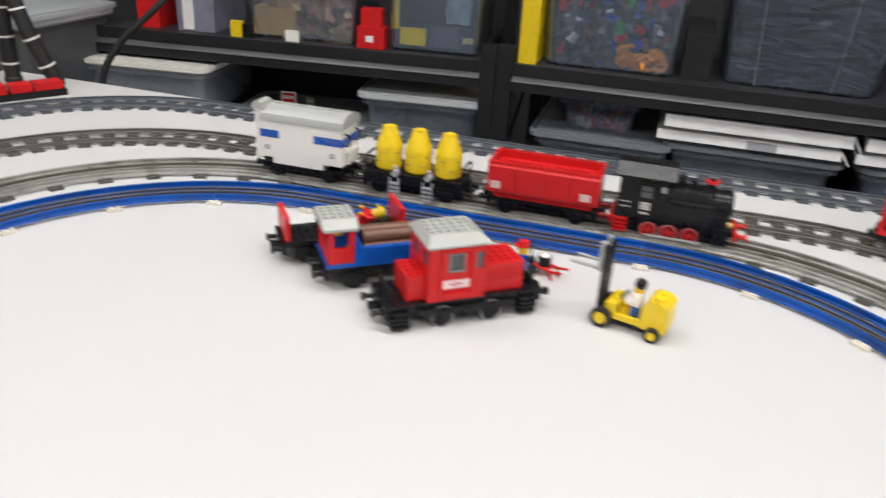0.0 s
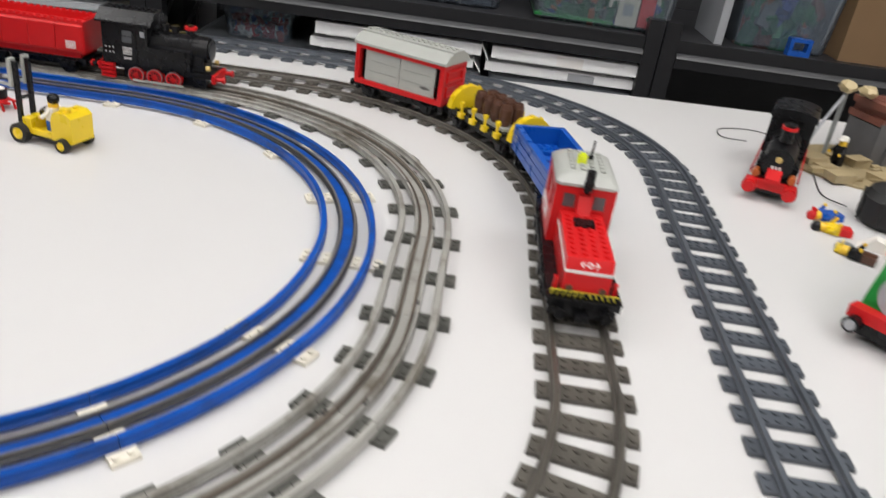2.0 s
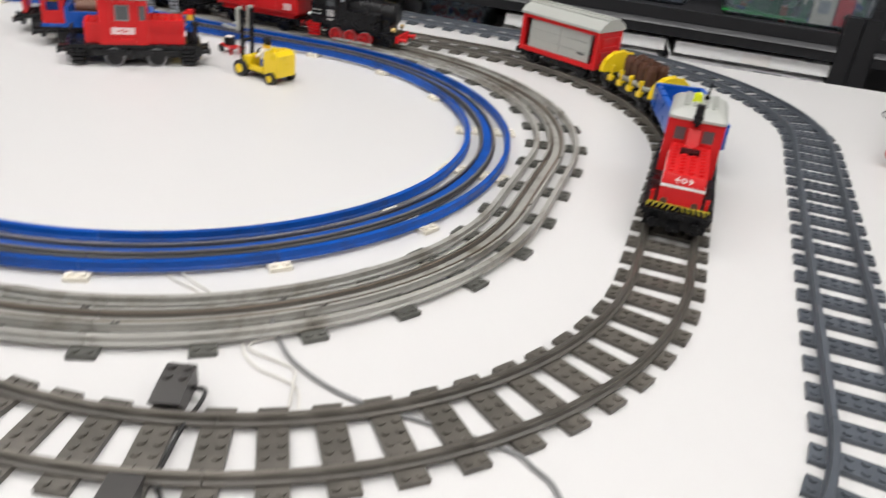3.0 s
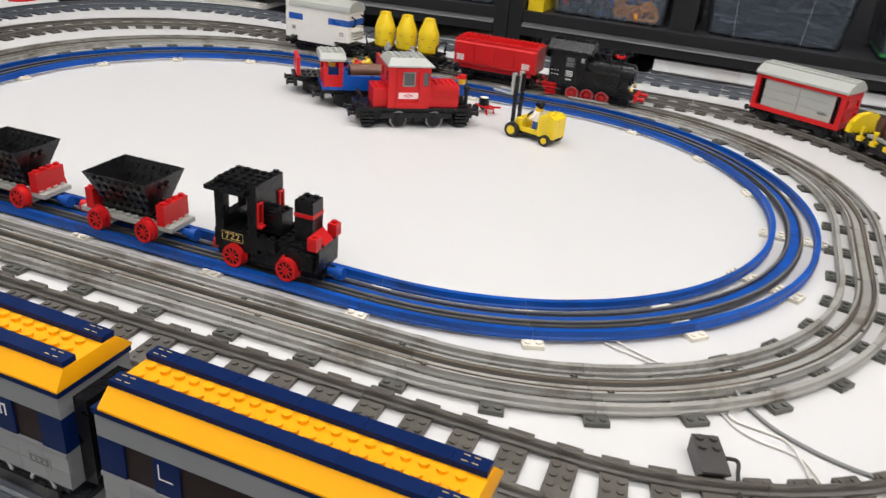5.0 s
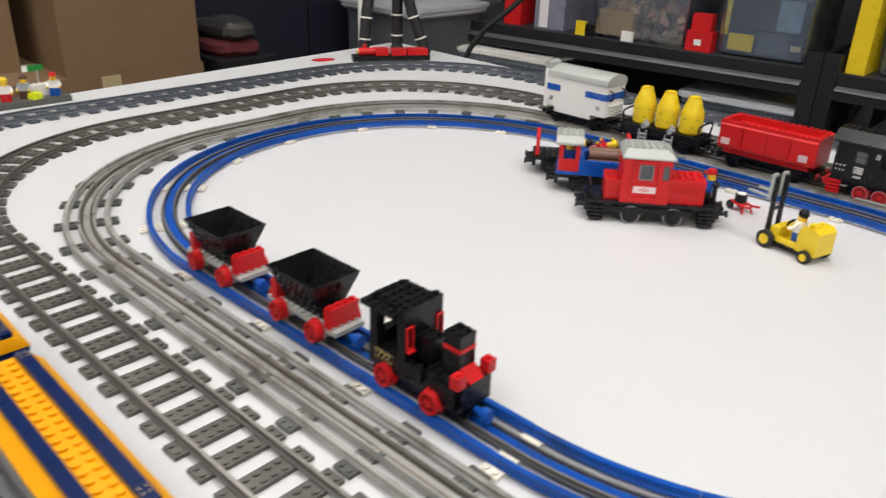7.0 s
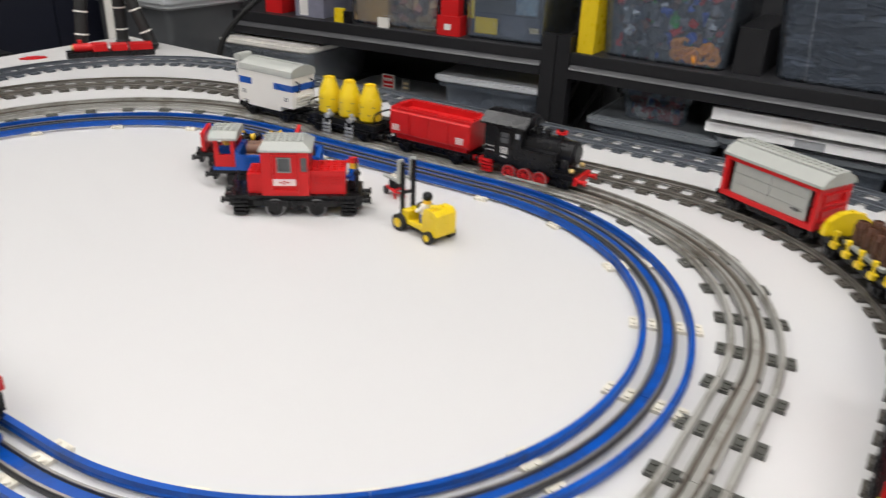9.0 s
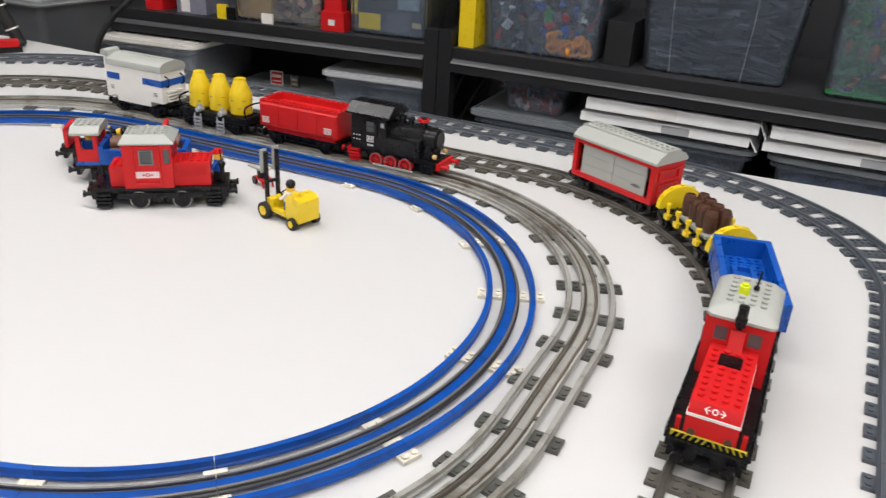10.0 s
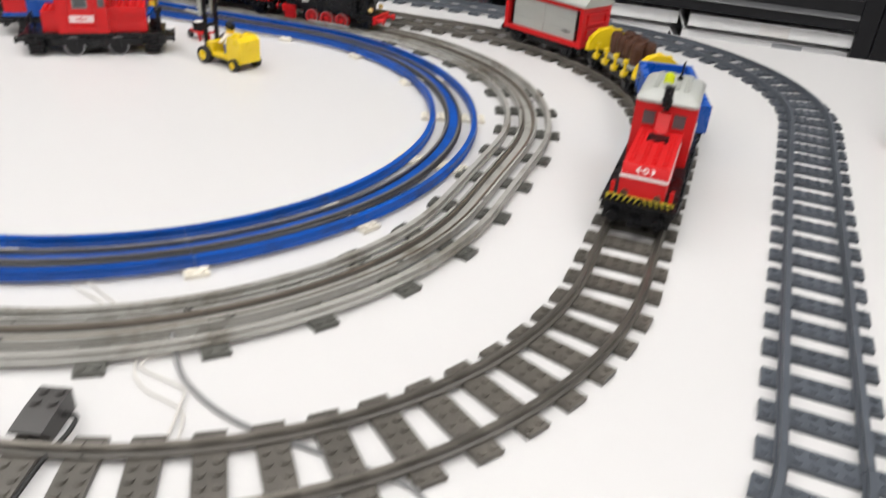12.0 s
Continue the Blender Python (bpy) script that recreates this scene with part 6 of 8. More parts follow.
for px in (-0.2704, -0.0829, 0.1046):
    car = passenger_car(on(OUTER_LINE, px, -0.547) @ Matrix.Diagonal((0.97, 0.885, 1.0, 1)), "yellow-roofed passenger car with navy window band")
    if px < -0.2:
        bm = B()
        box(bm, -0.0860, -0.0540, -0.0080, 0.0080, 0.0906, 0.0945)
        bev(bm, 0.0004)
        box(bm, -0.0700, -0.0600, 0.0010, 0.0040, 0.0945, 0.0948, 1)
        part("roof_panel", bm, [SILVERGREY, GREEN], car, "pale grey roof panel with a green mark")

# ---------------------------------------------------------------- things on the table beside the loops
def black_loco():
    m = pose(0.778, 0.383, 0, 0, 0, -113) @ Matrix.Diagonal((1.09, 0.98, 0.98, 1))
    t = thing("black_toy_locomotive", "black toy locomotive with red front on the table", "toy locomotive", m)
    bm = B()
    box(bm, -0.080, 0.090, -0.020, 0.020, 0.0080, 0.0220)
    bev(bm)
    part("underframe", bm, BLACK, t)
    for x in (-0.05, -0.01, 0.03, 0.065):
        for s in (-1, 1):
            wheel(t, x, s * 0.021, 0.0100, BLACK, None, 0.0)
    bm = B()
    cyl(bm, (-0.010, 0, 0.043), (0.088, 0, 0.043), 0.0172, 24)
    box(bm, -0.010, 0.070, -0.0215, 0.0215, 0.0222, 0.0360)
    bev(bm, 0.0006)
    part("boiler", bm, BLACK, t)
    bm = B()
    box(bm, -0.070, -0.016, -0.0255, 0.0255, 0.0222, 0.0690)
    bev(bm)
    cab = part("cab", bm, BLACK, t)
    bm = B()
    prism_x(bm, arc_outline(0.0275, 0.0692, 0.0810), -0.073, -0.010)
    part("roof", bm, BLACK, cab)
    bm = B()
    cyl(bm, (0.062, 0, 0.062), (0.062, 0, 0.083), 0.0070, 18)
    ch = part("chimney", bm, BLACK, t)
    bm = B()
    cyl(bm, (0.062, 0, 0.0765), (0.062, 0, 0.0800), 0.0090, 18)
    part("band", bm, RED, ch, "red band round the chimney")
    bm = B()
    box(bm, 0.088, 0.094, -0.0275, 0.0275, 0.0130, 0.0235)
    bev(bm)
    part("buffer_beam", bm, RED, t, "red buffer beam")
    for s in (-1, 1):
        bm = B()
        cyl(bm, (0.092, s * 0.0215, 0.0165), (0.103, s * 0.0215, 0.0165), 0.0080, 18)
        bev(bm, 0.0006)
        bf = part("buffer", bm, RED, t, "round red buffer")
        bm = B()
        cyl(bm, (0.103, s * 0.0215, 0.0165), (0.106, s * 0.0215, 0.0165), 0.0058, 18)
        part("face_plate", bm, RED, bf)
        bm = B()
        cyl(bm, (0.080, s * 0.0195, 0.0290), (0.093, s * 0.0195, 0.0290), 0.0042, 14)
        part("headlamp", bm, surface("dull_orange_lamp_plastic", (0.42, 0.10, 0.02), 0.4), t, "dull orange headlamp")
        bm = B()
        box(bm, -0.070, 0.060, min(s * 0.0258, s * 0.0275), max(s * 0.0258, s * 0.0275), 0.0170, 0.0215)
        part("running_board", bm, RED, t, "red running board")
    bm = B()
    prism_y(bm, [(0.080, 0.0236), (0.101, 0.0236), (0.101, 0.0285), (0.083, 0.0395), (0.080, 0.0395)], -0.0080, 0.0080)
    bev(bm)
    part("nose_wedge", bm, RED, t)
    bm = B()
    cyl(bm, (0.0881, 0, 0.0480), (0.0888, 0, 0.0480), 0.0036, 14)
    part("emblem", bm, GOLD, t, "dull gold round emblem")
    bm = B()
    for k in range(3):
        box(bm, 0.0881, 0.0886, -0.0055 + k * 0.0040, -0.0030 + k * 0.0040, 0.0365, 0.0400)
    part("marking", bm, STICKER, t, "small white marks")


def green_loco():
    m = pose(0.796, 0.046, 0, 0, 0, 222)
    t = thing("green_toy_locomotive", "green toy locomotive with red beam and plain grey front disc", "toy locomotive", m)
    bm = B()
    box(bm, -0.085, 0.078, -0.0235, 0.0235, 0.0060, 0.0205)
    bev(bm)
    part("underframe", bm, BLACK, t)
    for x in (-0.05, 0.0, 0.045):
        for s in (-1, 1):
            wheel(t, x, s * 0.0225, 0.0105, BLACK, GREYMID, 0.0)
    bm = B()
    box(bm, 0.072, 0.084, -0.0310, 0.0310, 0.0190, 0.0285)
    bev(bm, 0.0008)
    part("buffer_beam", bm, RED, t, "red buffer beam")
    for s in (-1, 1):
        bm = B()
        cyl(bm, (0.084, s * 0.0225, 0.0165), (0.092, s * 0.0225, 0.0165), 0.0066, 16)
        bf = part("buffer", bm, BLACK, t)
        bm = B()
        cyl(bm, (0.092, s * 0.0225, 0.0165), (0.0928, s * 0.0225, 0.0165), 0.0044, 16)
        part("face_plate", bm, SILVERGREY, bf)
    bm = B()
    box(bm, -0.080, 0.072, -0.0275, 0.0275, 0.0207, 0.0290)
    box(bm, -0.010, 0.045, -0.0275, 0.0275, 0.0290, 0.0680)
    prism_y(bm, [(0.045, 0.0290), (0.071, 0.0290), (0.071, 0.0340), (0.052, 0.0680), (0.045, 0.0680)], -0.0275, 0.0275)
    cyl(bm, (-0.010, 0, 0.0450), (0.068, 0, 0.0450), 0.0210, 26)
    box(bm, -0.078, -0.010, -0.0285, 0.0285, 0.0290, 0.0850)
    bev(bm, 0.0008)
    part("body", bm, GREEN, t)
    bm = B()
    prism_x(bm, arc_outline(0.031, 0.0852, 0.0980), -0.084, -0.004)
    part("roof", bm, GREEN, t)
    bm = B()
    cyl(bm, (0.068, 0, 0.0450), (0.074, 0, 0.0450), 0.0190, 28)
    bev(bm, 0.0015, 2)
    part("front_disc", bm, SILVERGREY, t, "plain grey front disc")
    bm = B()
    cyl(bm, (0.045, 0, 0.070), (0.045, 0, 0.098), 0.0085, 18, 0.0105)
    part("chimney", bm, GREEN, t)


def ruin():
    """A small tan and reddish brick-built ruin with a grey cart."""
    rnd = random.Random(5)
    m = pose(0.938, 0.470, 0, 0, 0, 20) @ Matrix.Diagonal((1.04, 1.04, 0.92, 1))
    t = thing("brick_built_ruin", "tan and reddish brick-built ruin scene on the table", "toy building", m)
    bm = B()
    loft(bm, [[(0.125 * math.cos(a) * (1 + 0.12 * math.sin(3 * a)), 0.095 * math.sin(a) * (1 + 0.15 * math.cos(2 * a)), z) for a in (2 * math.pi * k / 22 for k in range(22))] for z in (0.0002, 0.0034)])
    part("base", bm, ROCK_TAN, t)
    for k in range(26):
        x, y = rnd.uniform(-0.11, 0.02), rnd.uniform(-0.075, 0.03)
        s = rnd.uniform(0.006, 0.016)
        bm = B()
        vs = box(bm, x - s, x + s, y - s * 0.7, y + s * 0.7, 0.0035, 0.0035 + s * rnd.uniform(0.3, 0.9))
        for v in vs:
            v.co += Vector((rnd.uniform(-1, 1), rnd.uniform(-1, 1), 0)) * s * 0.25
        bev(bm, 0.001)
        part("rock", bm, ROCK_TAN, t, "tan rock")
    bm = B()
    box(bm, -0.010, 0.095, 0.005, 0.060, 0.0035, 0.058)
    for k in range(5):
        box(bm, -0.012 + k * 0.022, -0.004 + k * 0.022, 0.003, 0.006, 0.0035, 0.064)
    bev(bm)
    part("hut", bm, surface("dark_grey_hut_plastic", (0.09, 0.09, 0.095), 0.45, vary=0.2), t, "dark grey hut wall")
    for r in range(3):
        for k in range(7):
            if rnd.random() < 0.82:
                bm = B()
                x = -0.012 + k * 0.0165 + (r % 2) * 0.006
                box(bm, x, x + 0.0155, 0.004, 0.062, 0.060 + r * 0.0098, 0.0694 + r * 0.0098)
                bev(bm, 0.0006)
                part("brick", bm, surface("dull_red_brown_brick", (0.17, 0.055, 0.035), 0.5), t)
    for x, y, z, r in ((-0.045, 0.045, 0.104, 0.0115), (-0.015, 0.04, 0.099, 0.0125), (0.03, 0.03, 0.098, 0.012)):
        bm = B()
        ball(bm, (x, y, z), r, 0, 8, 0.7)
        for v in bm.verts:
            v.co += Vector((rnd.uniform(-1, 1), rnd.uniform(-1, 1), rnd.uniform(-1, 1))) * 0.003
        part("sand_rock", bm, TAN, t)
    bm = B()
    cyl(bm, (-0.045, 0.044, 0.003), (-0.045, 0.044, 0.098), 0.0028, 8)
    part("post", bm, GREYMID, t)
    bm = B()
    tube(bm, [(-0.098, 0.030, 0.006), (-0.072, 0.036, 0.055), (-0.050, 0.040, 0.092)], 0.0021, 8)
    box(bm, -0.110, -0.090, 0.020, 0.042, 0.0036, 0.010)
    part("boom", bm, SILVERGREY, t, "slanting pale grey boom")
    figure(pose(0.878, 0.454, 0.0040, 0, 0, 200), BLACK, BLACK, WHITE, "toy figure in black with white cap standing by the ruin")


def black_pack():
    bm = B()
    rings = []
    for z, r in ((0.0, 0.040), (0.006, 0.046), (0.030, 0.046), (0.038, 0.040), (0.040, 0.030)):
        rings.append([(r * math.cos(2 * math.pi * k / 28), r * 0.82 * math.sin(2 * math.pi * k / 28), z) for k in range(28)])
    loft(bm, rings)
    t = thing("black_power_pack", "round black ribbed power pack on the table", "power pack", pose(0.877, 0.274, 0, 0, 0, 20))
    part("case", bm, RUBBER, t)
    for k in range(9):
        bm = B()
        tube(bm, curve([(0.0465 * math.cos(a), 0.0382 * math.sin(a), z) for a, z in ((k * 0.7, 0.004), (k * 0.7 + 0.05, 0.018), (k * 0.7, 0.032))], 3), 0.0015, 6)
        part("rib", bm, RUBBER, t)
    bm = B()
    tube(bm, curve([(0.832, 0.300, 0.004), (0.818, 0.335, 0.0016), (0.832, 0.400, 0.0016), (0.845, 0.480, 0.0050), (0.842, 0.540, 0.0016), (0.800, 0.566, 0.0016), (0.752, 0.550, 0.0016), (0.745, 0.512, 0.0016), (0.772, 0.492, 0.006)], 8), 0.0007)
    solid("black_cable", bm, RUBBER, "thin black cable winding over the table", "cable")


def fallen_figures():
    def lie(x, y, rz, torso, legs, hat, label, hk="cap"):
        figure(pose(x, y, 0.0042, 0, 90, 0) if rz is None else pose(x, y, 0.0044, 0, 0, rz) @ pose(0, 0, 0, 0, -90, 0), torso, legs, hat, label, True, hk)
    lie(0.811, 0.265, 14, BLUE, BLUE, RED, "toy figure in blue with red cap lying on the table")
    lie(0.806, 0.222, -10, YELLOW, RED, BLACK, "black-haired toy figure in yellow and red lying down", "hair")
    lie(0.805, 0.158, -34, BLACK, BROWN, YELLOW, "toy figure in black with yellow cap lying on the table")
    bm = B()
    prism_y(bm, [(-0.013, 0.0), (0.017, 0.0), (0.013, 0.0100), (0.002, 0.0125)], -0.0080, 0.0080)
    bev(bm, 0.001)
    solid("white_cape_piece", bm, WHITE, "small white sloped piece among fallen figures", "toy piece", pose(0.818, 0.198, 0.0003, 0, 0, -28))
    bm = B()
    loft(bm, [[(r * 1.25 * math.cos(a), r * math.sin(a), z) for a in (2 * math.pi * k / 16 for k in range(16))] for z, r in ((0.0003, 0.0070), (0.0035, 0.0078), (0.0065, 0.0062), (0.0078, 0.0030))])
    solid("grey_cap_piece", bm, GREYMID, "mid grey rounded cap piece on the table", "toy piece", pose(0.786, 0.186, 0))
    bm = B()
    ball(bm, (0, 0, 0.0058), 0.0056, 0, 12)
    solid("red_knob_piece", bm, RED, "small round red piece among fallen figures", "toy piece", pose(0.828, 0.176, 0))

    # standing beyond the outer track
    figure(pose(-1.078, -0.270, 0.0098, 0, 0, -20), WHITE, RED, YELLOW, "toy figure in white with yellow hair standing on the table", hat_kind="hair")
    figure(pose(-1.082, -0.240, 0.0098, 0, 0, -35), SILVERGREY, BROWN, BROWN, "toy figure in grey with brown hair standing on the table", hat_kind="hair")
    figure(pose(-1.076, -0.196, 0.0098, 0, 0, -30), WHITE, BLUE, RED, "red-capped toy figure in white and blue standing on the table")
    bm = B()
    box(bm, -0.0080, 0.0080, -0.0080, 0.0080, 0.0002, 0.0096)
    bev(bm, 0.0005)
    studs(bm, 2, 2, 0, 0, 0.0096)
    solid("lime_brick", bm, FLUO, "lime yellow brick on a dark base", "toy brick", pose(-1.072, -0.229, 0.0096, 0, 0, 25))
    bm = B()
    box(bm, -0.0040, 0.0040, -0.0200, 0.0200, 0.0002, 0.0190)
    bev(bm, 0.0005)
    studs(bm, 1, 5, 0, 0, 0.0190)
    solid("white_brick", bm, WHITE, "white brick behind standing toy figures", "toy brick", pose(-1.090, -0.214, 0.0096))
    t = thing("dark_display_base", "dark grey brick base carrying toy figures beside the track", "toy base", pose(-1.082, -0.232, 0.0002))
    bm = B()
    box(bm, -0.0200, 0.0200, -0.0560, 0.0560, 0.0, 0.0094)
    bev(bm, 0.0005)
    part("base", bm, SLEEPER_OLD, t)
    bm = B()
    cyl(bm, (-0.0160, 0.0200, 0.0094), (-0.0160, 0.0200, 0.0500), 0.0012, 8)
    post = part("post", bm, SILVERGREY, t, "thin pale post")
    bm = B()
    box(bm, -0.0170, -0.0150, 0.0060, 0.0300, 0.0480, 0.0580)
    box(bm, -0.0171, -0.0149, -0.0020, 0.0059, 0.0480, 0.0580, 1)
    part("sign_board", bm, [GREEN, WHITE], post, "green and white sign board")



def wires():
    def cable(name, ctrl, r, mat, label):
        bm = B()
        tube(bm, curve(ctrl, 8), r, 8)
        solid(name, bm, mat, label, "cable")
    cable("white_cable", [(0.186, -0.262, 0.004), (0.190, -0.272, 0.0014), (0.201, -0.278, 0.0014), (0.222, -0.283, 0.0014), (0.245, -0.296, 0.0014), (0.268, -0.306, 0.0012), (0.276, -0.317, 0.0012), (0.285, -0.328, 0.0012), (0.298, -0.335, 0.0012), (0.313, -0.337, 0.0012), (0.325, -0.341, 0.0012), (0.334, -0.356, 0.0012), (0.337, -0.363, 0.0012)], 0.0008, CABLE_WHITE, "whitish cable running from the blue rails")
    cable("white_cable", [(0.190, -0.266, 0.004), (0.207, -0.272, 0.0014), (0.229, -0.280, 0.0014), (0.262, -0.292, 0.0014), (0.289, -0.302, 0.0020), (0.281, -0.315, 0.0014), (0.285, -0.322, 0.0014), (0.301, -0.324, 0.0014), (0.315, -0.327, 0.0014), (0.322, -0.340, 0.0024), (0.330, -0.360, 0.0014)], 0.0008, CABLE_WHITE, "whitish cable looping between the tracks")
    cable("grey_cable", [(0.280, -0.292, 0.0060), (0.291, -0.303, 0.0022), (0.306, -0.317, 0.0016), (0.322, -0.326, 0.0016), (0.342, -0.333, 0.0016), (0.362, -0.336, 0.0016), (0.400, -0.336, 0.0016), (0.443, -0.337, 0.0016), (0.4585, -0.344, 0.0016), (0.474, -0.357, 0.0016), (0.495, -0.400, 0.0016), (0.510, -0.500, 0.0016)], 0.0014, CABLE_GREY, "grey cable leading off under the brown track")
    t = thing("track_connector", "dark grey connector blocks clipped across the brown track", "connector", on(BROWN_LINE, 0.280, -0.398) @ pose(0, 0, 0, 0, 0, -90))
    for s in (-1, 1):
        bm = B()
        prism_y(bm, [(s * 0.0240, 0.0100), (s * 0.0330, 0.0003), (s * 0.0550, 0.0003), (s * 0.0550, 0.0125), (s * 0.0395, 0.0125), (s * 0.0240, 0.0112)], -0.0078, 0.0078)
        bev(bm, 0.0005)
        studs(bm, 2, 2, s * 0.0470, 0, 0.0125)
        part("block", bm, CONNECTOR_GREY, t)
    bm = B()
    tube(bm, curve([(-0.0440, 0.0078, 0.006), (-0.0400, 0.0160, 0.008), (-0.0320, 0.0150, 0.005), (-0.0180, 0.0120, 0.0045), (0.0, 0.0110, 0.0045), (0.020, 0.0110, 0.004), (0.0360, 0.0190, 0.003), (0.0460, 0.0150, 0.005), (0.0500, 0.0078, 0.006)], 6), 0.0012)
    part("lead", bm, RUBBER, t, "short black lead")
    bm = B()
    tube(bm, curve([(0.0500, -0.0078, 0.006), (0.0500, -0.0140, 0.008), (0.0540, -0.0190, 0.0080)], 5), 0.0014)
    part("lead", bm, RUBBER, t, "short black lead")
    bm = B()
    cyl(bm, (0.0530, -0.0180, 0.0066), (0.0900, -0.0240, 0.0066), 0.0063, 16)
    bev(bm, 0.001)
    part("suppressor", bm, BLACK, t, "black cylindrical plug")


def small_red_train():
    m = pose(-1.012, 0.476, 0, 0, 0, 240)
    t = thing("small_red_train", "small red toy train with black base on the table edge", "toy train", m)
    bm = B()
    box(bm, -0.088, 0.080, -0.016, 0.016, 0.0003, 0.0110)
    bev(bm, 0.001)
    part("base", bm, BLACK, t, "black base")
    for a, b in ((-0.084, -0.040), (-0.036, -0.004)):
        bm = B()
        box(bm, a, b, -0.0140, 0.0140, 0.0112, 0.0235)
        bev(bm, 0.001)
        part("car_body", bm, RED, t)
    bm = B()
    box(bm, 0.002, 0.030, -0.0130, 0.0130, 0.0112, 0.0255)
    cyl(bm, (0.030, 0, 0.0185), (0.066, 0, 0.0185), 0.0085, 16)
    cyl(bm, (0.052, 0, 0.026), (0.052, 0, 0.034), 0.004, 12)
    bev(bm, 0.0006)
    part("engine_body", bm, RED, t)
    bm = B()
    cyl(bm, (0.018, -0.0131, 0.0185), (0.018, -0.0150, 0.0185), 0.0045, 14)
    part("emblem", bm, GOLD, t, "dull yellow round emblem")
    bm = B()
    cyl(bm, (0.066, 0, 0.0185), (0.070, 0, 0.0185), 0.0055, 14)
    part("lamp", bm, GOLD, t, "dull yellow front lamp")
    bm = B()
    loft(bm, [[(0.022 * math.cos(2 * math.pi * k / 14) * (1 + 0.2 * math.sin(3 * k)), 0.011 * math.sin(2 * math.pi * k / 14), z) for k in range(14)] for z in (0.0002, 0.0030)])
    solid("red_piece", bm, RED, "flat red plastic piece lying near the table edge", "plastic piece", pose(-1.088, 0.357, 0, 0, 0, 70))


def flexible_tripod():
    t = thing("flexible_tripod", "black flexible tripod with white rings on its legs", "tripod", pose(-1.045, 0.540, 0))
    top = Vector((-0.02, 0.02, 0.30))
    for foot, midp in (((-0.028, -0.085, 0.010), (-0.030, -0.060, 0.14)), ((-0.030, 0.015, 0.010), (-0.028, 0.015, 0.14)), ((0.040, 0.035, 0.010), (0.004, 0.012, 0.14))):
        pts = curve([foot, midp, top], 14)
        bm = B()
        tube(bm, pts, 0.0125, 12)
        leg = part("leg", bm, RUBBER, t, "black segmented leg")
        for k in range(3, len(pts) - 1, 5):
            bm = B()
            d = (pts[k + 1] - pts[k - 1]).normalized() * 0.0016
            cyl(bm, pts[k] - d, pts[k] + d, 0.0138, 14)
            part("ring", bm, WHITE, leg, "thin white ring")
        bm = B()
        ball(bm, foot, 0.0150, 0, 12, 0.66)
        part("foot", bm, RUBBER, leg)
    bm = B()
    cyl(bm, top - Vector((0, 0, 0.02)), top + Vector((0, 0, 0.03)), 0.022, 18)
    part("hub", bm, BLACK, t)


black_loco()
green_loco()
ruin()
black_pack()
fallen_figures()
wires()
small_red_train()
flexible_tripod()

# ---------------------------------------------------------------- shelving behind the table
SY0, SY1 = 1.375, 1.90        # front and back of the shelves
SHELF_Z = -0.036
POSTS = (-1.70, -0.427, 0.808, 2.05)


def shelving():
    for n, (xa, xb) in enumerate(zip(POSTS, POSTS[1:])):
        t = thing("shelf_unit", "black steel storage shelf with full boards", "shelf", group="storage shelves")
        for x in (xa + 0.0205, xb - 0.0205):
            for y in (SY0 - 0.012, SY1):
                bm = B()
                box(bm, x - 0.0185, x + 0.0185, y - 0.002, y + 0.030, FLOOR_Z, 0.005 if y < 1.5 else 1.30)
                bev(bm, 0.003, 2)
                part("post", bm, STEEL_BLACK, t)
        for z in (-0.62, -0.315, SHELF_Z) :
            bm = B()
            box(bm, xa + 0.042, xb - 0.042, SY0 + 0.006, SY1, z - 0.016, z)
            board = part("board", bm, WOODBLACK, t)
            bm = B()
            # stepped front beam: rolled upper lip and a ledge that catches the light
            prism_x(bm, [(SY0 + 0.006, z + 0.002), (SY0 - 0.0075, z + 0.002), (SY0 - 0.009, z + 0.0005), (SY0 - 0.009, z - 0.026), (SY0 - 0.006, z - 0.0285), (SY0 - 0.017, z - 0.036), (SY0 - 0.017, z - 0.062), (SY0 + 0.004, z - 0.064)], xa + 0.040, xb - 0.040)
            bev(bm, 0.0012, 2)
            # ledge coloured lighter than the black beam, painting the bright line along it
            bm2 = B()
            prism_x(bm2, [(SY0 - 0.0062, z - 0.0270), (SY0 - 0.0180, z - 0.0348), (SY0 - 0.0200, z - 0.0390), (SY0 - 0.0185, z - 0.0395), (SY0 - 0.0172, z - 0.0362), (SY0 - 0.0062, z - 0.0284)], xa + 0.041, xb - 0.041)
            part("beam_ledge", bm2, STEEL_LEDGE, t, "ledge along the beam, its highlight painted in lighter grey")
            part("front_beam", bm, STEEL_BLACK, t)
        bm = B()
        box(bm, xa + 0.04, xb - 0.04, SY1 + 0.031, SY1 + 0.036, FLOOR_Z + 0.1, 0.55)
        part("back_panel", bm, WOODBLACK, t)
        for s, x in ((1, xa + 0.003), (-1, xb - 0.003)):
            bm = B()
            cyl(bm, (x + s * 0.016, SY0 + 0.02, -0.30), (x + s * 0.016, SY1 - 0.02, -0.08), 0.006, 8)
            part("side_brace", bm, STEEL_BLACK, t)


